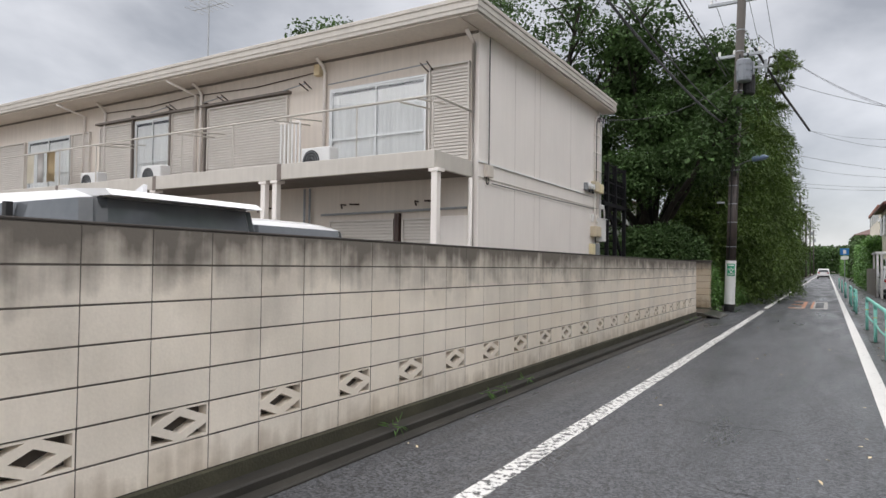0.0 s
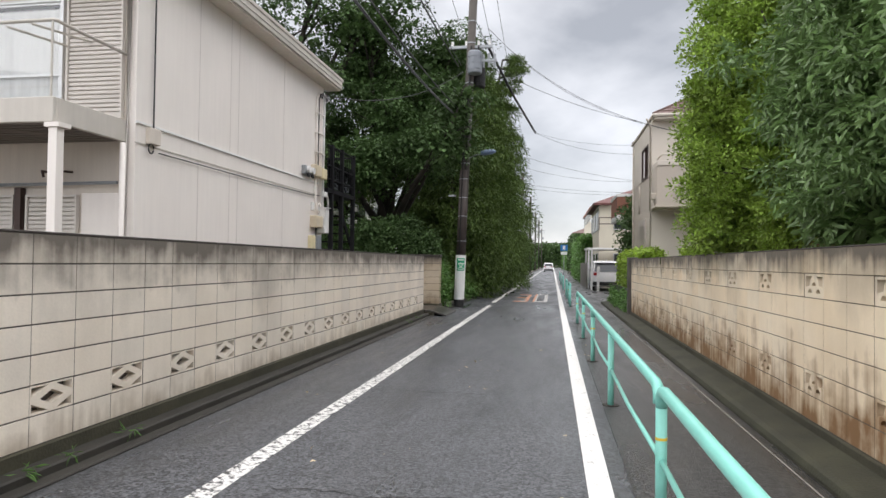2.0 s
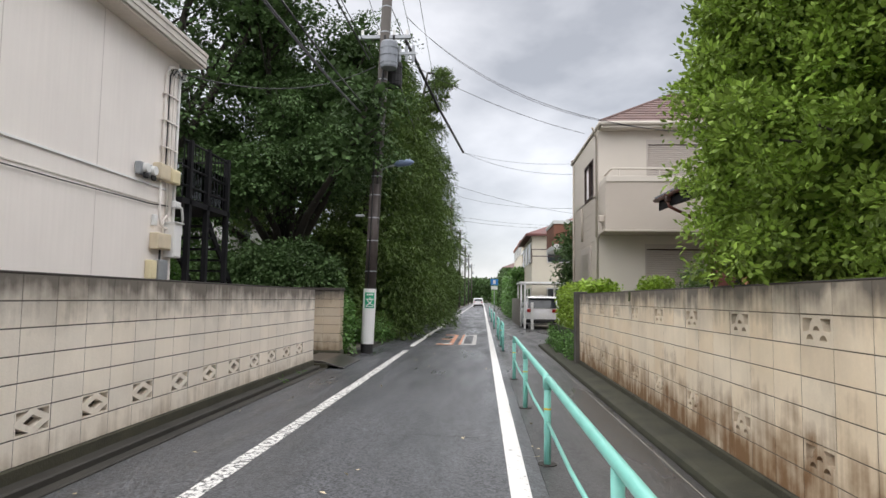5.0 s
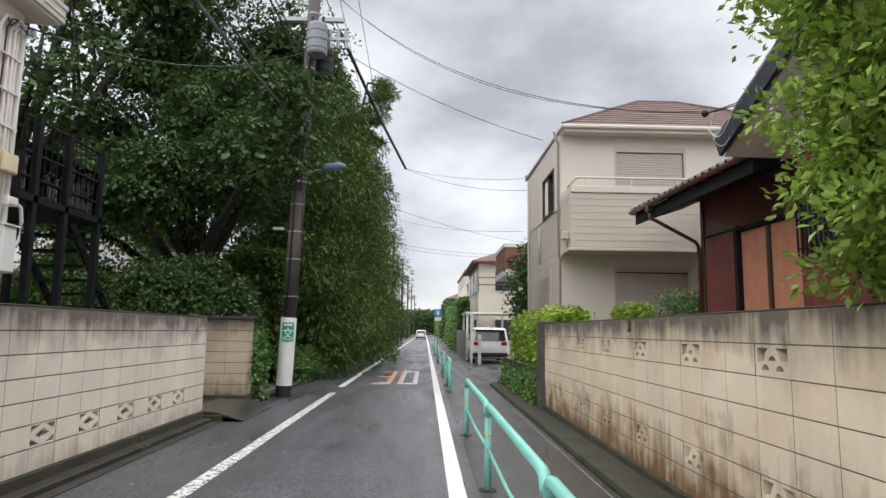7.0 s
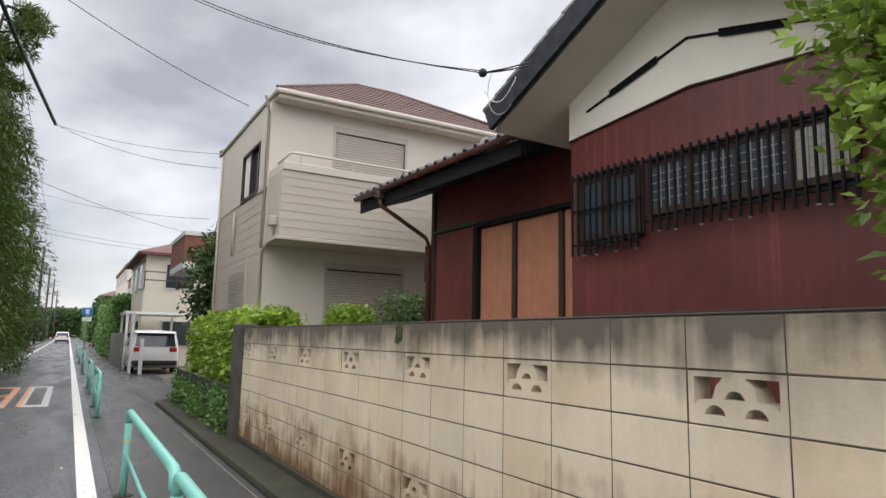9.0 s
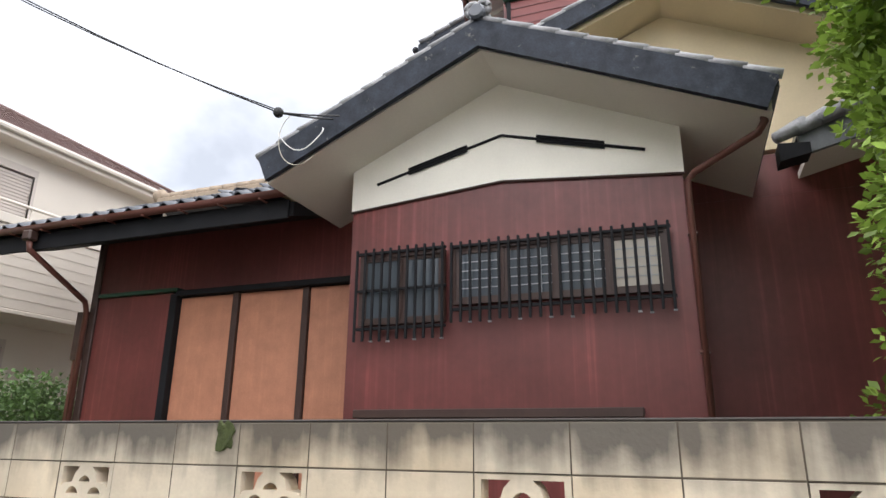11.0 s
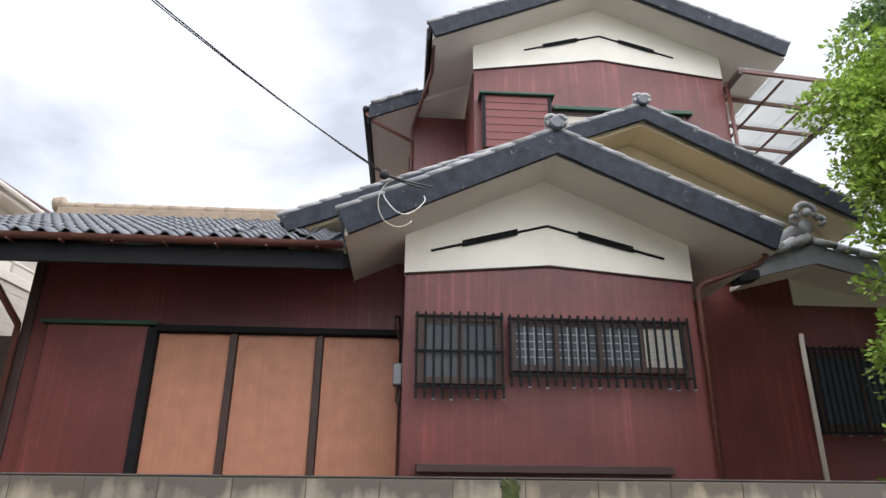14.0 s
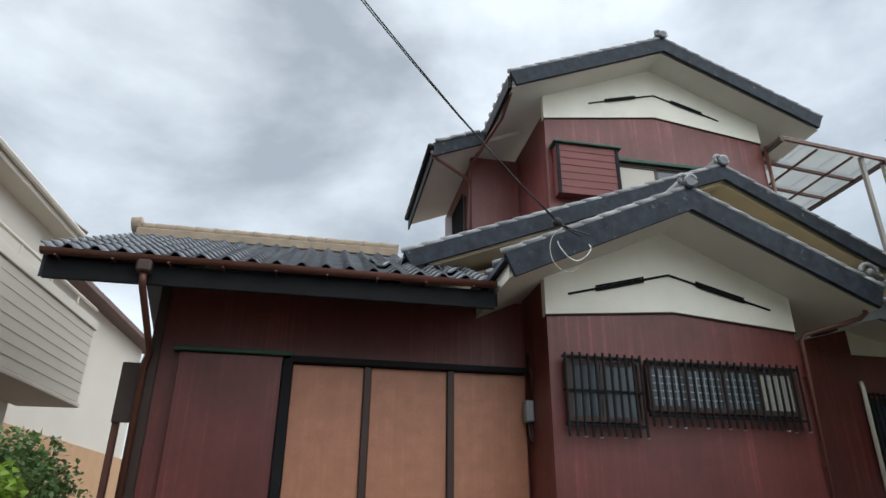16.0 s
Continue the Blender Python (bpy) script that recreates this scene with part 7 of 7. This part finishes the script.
part("street_lamp", bm, mat("blue_grey_lamp", (0.16, 0.22, 0.35), 0.1, 5, 50, 0.4, 0.05), up_, "blue-grey street lamp head", smooth=True)


def far_pole(x, y, h, label="concrete utility pole with crossarms further down the street"):
    p = thing("utility_pole", pose(x, y, 0), label, "utility pole", "distant utility poles")
    part("shaft", T([(0, 0, -0.1), (0, 0, h)], r=0.14, n=10), M_POLE, p, smooth=True)
    for z_ in (h - 0.5, h - 1.3):
        part("crossarm", B((-0.9, -0.05, z_, 0.9, 0.05, z_ + 0.1)), M_STEEL, p)
    bm = bmesh.new()
    tube(bm, [(0.3, 0, h - 3.2), (0.3, 0, h - 2.4)], 0.25, 10)
    part("transformer", bm, M_STEEL, p)


for y_, h_ in ((50, 11.0), (74, 11.5), (100, 11.5), (128, 11.5), (160, 12), (200, 12)):
    far_pole(-3.15, y_, h_)


def cable(p0, p1, sag, r, label="black overhead cable sagging between poles", n=18, group="overhead cables"):
    pts = []
    for i in range(n + 1):
        f = i / n
        q = Vector(p0).lerp(Vector(p1), f)
        q.z -= sag * 4 * f * (1 - f)
        pts.append(q)
    return tagged(part("cable", T(pts, r=r, n=6), M_WIRE, None, smooth=True), label, "cable", group)


# bundles that run along the street over the west side
for x0, z0, z1, r, s in ((-3.0, 6.12, 6.12, 0.026, 0.56), (-3.02, 6.45, 6.42, 0.018, 0.52), (-2.94, 6.05, 6.05, 0.012, 0.60), (-3.0, 7.75, 7.75, 0.024, 0.26), (-2.9, 7.85, 7.78, 0.012, 0.34), (-2.2, 10.3, 10.3, 0.009, 0.3), (-1.7, 10.3, 10.3, 0.009, 0.3), (-3.3, 10.3, 10.3, 0.009, 0.3)):
    cable((x0, 0.0, z0), (x0 + 0.15, 22.8, z1), s, r)
    cable((x0, 0.0, z0), (x0, -25, z0), s, r)
for x0, z0, r, s in ((-2.5, 8.6, 0.022, 0.5), (-2.2, 10.3, 0.009, 0.4), (-1.7, 10.3, 0.009, 0.4), (-3.2, 10.3, 0.009, 0.4)):
    cable((x0, 23.0, z0), (x0 - 0.3, 50, z0 + 0.3), s, r)
    cable((x0 - 0.3, 50, z0 + 0.3), (x0 - 0.3, 74, z0 + 0.6), s, r)
    cable((x0 - 0.3, 74, z0 + 0.6), (x0 - 0.3, 100, z0 + 0.6), s, r)
# drops across the road to the houses
cable((-1.9, 23.0, 9.0), (3.56, 16.44, 4.08), 0.68, 0.006, "twin service cable running across the road to the red house")
cable((-1.9, 23.0, 9.02), (3.56, 16.44, 4.10), 0.74, 0.005, "twin service cable running across the road to the red house")
cable((3.56, 16.44, 4.08), (3.86, 16.1, 4.1), 0.01, 0.008)
cable((-2.5, 22.9, 8.1), (3.05, 24.4, 6.15), 0.25, 0.007)
cable((-0.68, 33.9, 7.8), (3.2, 28.1, 5.7), 0.25, 0.007)
cable((-0.68, 33.9, 7.8), (3.2, 27.8, 6.0), 0.18, 0.006)
cable((-2.9, 50, 8.9), (3.95, 33.5, 5.3), 0.35, 0.008)
cable((-2.9, 50, 9.6), (8, 60, 8.6), 0.3, 0.012)
cable((-2.9, 74, 9.8), (10, 76, 9.2), 0.3, 0.014)
cable((-2.9, 74, 10.2), (10, 72, 9.0), 0.3, 0.014)
cable((-2.7, 22.9, 7.6), (-5.45, 17.6, 5.55), 0.45, 0.012)
# thick sleeved piece of cable over the road
slv = tagged(part("cable_sleeve", T([(-2.2, 25.3, 9.3), (-1.45, 29.6, 8.45), (-0.68, 33.9, 7.8)], r=0.05, n=8), M_WIRE, None, smooth=True), "thick black sleeve on an overhead cable", "cable sleeve")
cable((-2.5, 23.0, 9.7), (-2.2, 25.3, 9.3), 0.02, 0.012)
# insulator and cable loops at the red house's bargeboard
ins = thing("service_insulator", pose(3.56, 16.44, 4.08), "small dark insulator where the service cable meets the house", "insulator")
bm = bmesh.new()
bmesh.ops.create_uvsphere(bm, u_segments=10, v_segments=6, radius=0.045)
part("knob", bm, M_RUBBER, ins, smooth=True)
part("tail", T([(0, 0, 0), (0.15, -0.2, 0.01), (0.27, -0.42, 0.02)], r=0.008, n=5), M_WIRE, ins)
part("loop", T([(0.02 - 0.035 * a, -0.18 + 0.18 * math.cos(a), -0.17 + 0.15 * math.sin(a) - 0.02 * math.sin(3 * a)) for a in np.linspace(-0.1, -3.5, 22)], r=0.0042, n=5), M_CURTAIN, ins, "pale wire loop", smooth=True)
part("loop", T([(0.10 - 0.03 * a, -0.12 + 0.17 * math.cos(a), -0.22 + 0.21 * math.sin(a)) for a in np.linspace(1.3, -2.4, 20)], r=0.0034, n=5), M_YELLOW, ins, smooth=True)

# signs and posts down the street
sn = thing("road_sign", pose(1.15, 58.0, 0), "blue road sign on a grey post", "road sign")
part("post", T([(0, 0, 0), (0, 0, 3.0)], r=0.035, n=8), M_STEEL, sn)
part("plate", B((-0.3, -0.05, 2.55, 0.3, -0.04, 3.05), bev=0.004), M_SIGNB, sn, "blue plate")
part("plate", B((-0.26, -0.05, 2.2, 0.26, -0.04, 2.46), bev=0.004), M_WHITE, sn)
part("symbol", B((-0.1, -0.056, 2.65, 0.1, -0.05, 2.95)), M_WHITE, sn)
mr = thing("street_mirror", pose(-3.0, 62.0, 0), "round street mirror on an orange post", "street mirror")
part("post", T([(0, 0, 0), (0, 0, 2.7)], r=0.06, n=8), M_ORANGE, mr)
bm = bmesh.new()
tube(bm, [(0, -0.12, 2.9), (0, -0.06, 2.9)], 0.42, 20)
part("mirror_disc", bm, M_ALU, mr)
bm = bmesh.new()
tube(bm, [(0, -0.06, 2.9), (0, 0.0, 2.9)], 0.46, 20)
part("rim", bm, M_ORANGE, mr)
for x_, y_ in ((-3.2, 61.0), (-3.25, 63.5)):
    po = thing("bollard", pose(x_, y_, 0), "orange painted bollard at the kerb", "bollard", "orange bollards")
    part("shaft", T([(0, 0, 0), (0, 0, 1.2)], r=0.12, n=10), M_ORANGE, po)

# weeds in the joint at the foot of the wall
for i, (x_, y_) in enumerate(((-2.99, 4.25), (-3.0, 5.9), (-2.99, 6.25), (-3.0, 6.9), (-3.0, 16.6), (-3.0, 17.6))):
    wd = thing("weed", pose(x_, y_, 0.07), "small tuft of grass growing from the kerb joint", "weed", "weeds at the wall")
    leaves("blades", [(0, 0, 0.02), (0.02, 0.05, 0.03)], (0.02, 0.035, 0.02), 7, 0.09, M_LEAFH, wd, 80 + i, 0.2, 0.05)
# fallen leaves on the asphalt
rng_ = random.Random(9)
lp = [(rng_.uniform(-2.8, 2.0), rng_.uniform(2, 26), 0.006) for _ in range(60)]
lit = leaves("fallen_leaves", lp, (0.3, 0.3, 0.001), 2, 0.045, M_CREAM, None, 90, 0.95, 0.35)
tagged(lit, "pale fallen leaves scattered over the asphalt", "fallen leaves", kind="stuff")

# moss and a mortar repair in the east wall
ms = thing("moss", pose(2.30, 15.56, 1.50), "small green moss patch on the wall top", "moss")
bm = B((-0.010, -0.055, -0.08, 0.004, 0.06, 0.080), bev=0.004)
bmesh.ops.subdivide_edges(bm, edges=bm.edges[:], cuts=3, use_grid_fill=True)
for v_ in bm.verts:
    v_.co *= 0.8
    v_.co += Vector((-abs(noise.noise(v_.co * 60)) * 0.01, noise.noise(v_.co * 40 + Vector((3, 1, 2))) * 0.03, noise.noise(v_.co * 30) * 0.03))
part("cushion", bm, mat("green_moss", (0.055, 0.068, 0.020), 0.4, 30, 200, 0.95, 0.8), ms)
# trees that close the street in the distance
hedge("distant_trees", (-16, 250, 0.2), (16, 262, 8.0), M_LEAFD, 57, 1500, "dark trees where the street ends", 14, 0.9, 1.1)
hedge("hedge", (-9.0, 134, 0.2), (-4.6, 180, 4.5), M_LEAFD, 58, 900, "dark hedge far along the road", 14, 0.5, 0.7)
hedge("hedge", (3.6, 136, 0.2), (8.0, 190, 4.5), M_LEAFH, 59, 900, "green hedge far along the road", 14, 0.5, 0.7)

# ---- block walls, piece by piece ----
def block_mesh(name, w, h, material, depth=0.10, bed=0.0105, upright=0.0055):
    """A block with chamfered front edges; the front looks along -x and the corner lies at the origin."""
    c, f = 0.0016, 0.0
    g, k_ = bed, upright
    o = [(c, k_ / 2, g / 2), (c, w - k_ / 2, g / 2), (c, w - k_ / 2, h - g / 2), (c, k_ / 2, h - g / 2)]
    i = [(f, k_ / 2 + c, g / 2 + c), (f, w - k_ / 2 - c, g / 2 + c), (f, w - k_ / 2 - c, h - g / 2 - c), (f, k_ / 2 + c, h - g / 2 - c)]
    k = [(depth, y, z) for _, y, z in o]
    fs = [(4, 7, 6, 5)] + [(a, a + 4, (a + 1) % 4 + 4, (a + 1) % 4) for a in range(4)] + [(a + 8, a, (a + 1) % 4, (a + 1) % 4 + 8) for a in range(4)]
    me = bpy.data.meshes.new(name)
    me.from_pydata(o + i + k, [], fs)
    me.materials.append(material)
    return me


def arc(cx, cz, r, a0, a1, n=7):
    return [(cx + r * math.cos(radians(a0 + (a1 - a0) * i / n)), cz + r * math.sin(radians(a0 + (a1 - a0) * i / n))) for i in range(n + 1)]


def diamond_block(w, h):
    """Openwork block: a lozenge ring held in a frame."""
    f = 0.016
    cx, cz = w / 2, h / 2
    a, b = w / 2 - f, h / 2 - f
    t = 0.022
    holes = [[(cx - a * 0.60, cz), (cx, cz - b * 0.58), (cx + a * 0.60, cz), (cx, cz + b * 0.58)]]
    for sx in (-1, 1):
        for sz in (-1, 1):
            holes.append([(cx + sx * a, cz + sz * b), (cx + sx * a, cz + sz * t), (cx + sx * 1.6 * t, cz + sz * b)])
    return pierced(rect(0.003, 0.003, w - 0.003, h - 0.003), holes, 0.004, 0.10, "x")


def scale_block(w, h):
    """Openwork block: three arches like fish scales under two corner openings."""
    cx = w / 2
    holes = [arc(cx, 0.088, 0.043, 15, 165), arc(cx - 0.082, 0.030, 0.046, 12, 168), arc(cx + 0.082, 0.030, 0.046, 12, 168)]
    for s in (-1, 1):
        holes.append([(cx + s * (w / 2 - 0.03), h - 0.024), (cx + s * 0.045, h - 0.024), (cx + s * 0.075, h - 0.055), (cx + s * 0.092, 0.098), (cx + s * (w / 2 - 0.045), 0.090), (cx + s * (w / 2 - 0.03), 0.070)])
    return pierced(rect(0.003, 0.003, w - 0.003, h - 0.003), holes, 0.004, 0.10, "x")


def block_wall(name, label, x, face, y0, cols, pitch, z0, rows, h, deco, deco_fn, material, near, back):
    """A wall of stack-bonded blocks: a recessed mortar core, single blocks where one walks close, the rest joined."""
    wall = thing(name, pose(0, 0, 0), label, "wall", kind="structure")
    sgn = 1 if face > 0 else -1          # the face looks along +x or -x
    bm = bmesh.new()
    for r in range(rows):
        runs, start = [], 0
        for c in range(cols + 1):
            if c == cols or (r, c) in deco:
                if c > start:
                    runs.append((start, c))
                start = c + 1
        for a, b in runs:
            xs = sorted((x - sgn * 0.0022, x - sgn * 0.12))
            box(bm, xs[0], y0 + a * pitch, z0 + r * h, xs[1], y0 + b * pitch, z0 + (r + 1) * h)
    if sgn > 0:
        for r, c in deco:
            box(bm, x - 0.12, y0 + c * pitch, z0 + r * h, x - 0.075, y0 + (c + 1) * pitch, z0 + (r + 1) * h)
    part("mortar_core", bm, M_MORTAR if sgn > 0 else M_MORTAR_R, wall, "dark recessed mortar")
    plain = block_mesh("block", pitch, h, material) if sgn > 0 else block_mesh("block", pitch, h, material, bed=0.0075, upright=0.0065)
    dbm = deco_fn(pitch, h)
    dme = bpy.data.meshes.new("openwork_block")
    bmesh.ops.recalc_face_normals(dbm, faces=dbm.faces)
    dbm.to_mesh(dme)
    dbm.free()
    dme.materials.append(material)
    rest_v, rest_f = [], []
    base_v = [v.co.copy() for v in plain.vertices]
    base_f = [tuple(p.vertices) for p in plain.polygons]
    rng = random.Random(7)
    for c in range(cols):
        for r in range(rows):
            y, z = y0 + c * pitch, z0 + r * h
            j = rng.uniform(-0.0005, 0.0005)
            if sgn > 0:
                m = Matrix.Translation((x + j, y + pitch, z)) @ pose(0, 0, 0, 0, 0, 180)
            else:
                m = Matrix.Translation((x + j, y, z))
            isd = (r, c) in deco
            if isd or near[0] <= y <= near[1]:
                ob = new("openwork_block" if isd else "block", dme if isd else plain)
                ob.parent = wall
                ob.matrix_world = m
            else:
                k = len(rest_v)
                rest_v += [tuple(m @ v) for v in base_v]
                rest_f += [tuple(i + k for i in f) for f in base_f]
    ob = raw_mesh("far_blocks", rest_v, rest_f, material, wall)
    tagged(ob, kind="stuff")
    return wall


PL = 0.392
c_l = 64
y_l = 19.04 - c_l * PL
deco_l = {(1, c) for c in range(c_l) if (c - round((2.175 - y_l) / PL)) % 2 == 0 and c < c_l - 1}
wl_ = block_wall("wall_west", "cream painted concrete block wall with dark mould under its coping", -3.14, 1, y_l, c_l, PL, 0.175, 7, 0.2, deco_l, diamond_block, M_BLOCK_L, (1.8, 17.0), None)
part("coping", B((-3.262, y_l, 1.575, -3.138, 19.04, 1.592), bev=0.005), M_CAP, wl_, "dark weathered mortar coping")
part("footing", B((-3.29, y_l, -0.2, -3.118, 19.06, 0.175), bev=0.01), M_FOOT, wl_, "mossy dark concrete footing")
PRW = 0.4005
c_r = 46
y_r = 9.07 - 18 * PRW
deco_r = {(r, c) for c in range(c_r) for r in (1, 5) if (c - 18) % 3 == 0}
wr_ = block_wall("wall_east", "buff concrete block wall with openwork blocks and black mould", 2.30, -1, y_r, c_r, PRW, 0.165, 7, 0.2, deco_r, scale_block, M_BLOCK_R, (8.5, 20.3), None)
part("coping", B((2.302, y_r, 1.565, 2.425, y_r + c_r * PRW, 1.578), bev=0.005), M_CAP, wr_, "dark weathered mortar coping")
part("footing", B((2.27, y_r, -0.2, 2.45, y_r + c_r * PRW, 0.165), bev=0.01), M_FOOT, wr_, "stained concrete footing")
yy = y_r + c_r * PRW
part("end_pier", B((2.22, yy + 0.003, -0.2, 2.47, yy + 0.34, 1.62), bev=0.012), M_PIER, wr_, "plain dark concrete end pier")


# gateway pillar on the west side
pil = thing("gate_pillar", pose(0, 0, 0), "block gate pillar with a flat coping at the gateway", "pillar")
part("core", B((-4.33, 21.312, 0.0, -3.142, 21.69, 1.60)), M_MORTAR, pil)
pm = block_mesh("pillar_block", 0.40, 0.2, M_BLOCK_P)
for r in range(7):
    z_ = 0.18 + 0.2 * r
    for m in [pose(-3.13, 21.70, z_, 0, 0, 180)] + [Matrix(((0, 1, 0, -3.53 - 0.4 * k), (1, 0, 0, 21.3), (0, 0, 1, z_), (0, 0, 0, 1))) for k in range(3)]:
        ob = new("block", pm)
        ob.parent = pil
        ob.matrix_world = m
part("footing", B((-4.35, 21.27, -0.2, -3.10, 21.72, 0.18), bev=0.01), M_FOOT, pil)
part("coping", B((-4.35, 21.28, 1.585, -3.11, 21.72, 1.65), bev=0.006), M_CAP, pil)
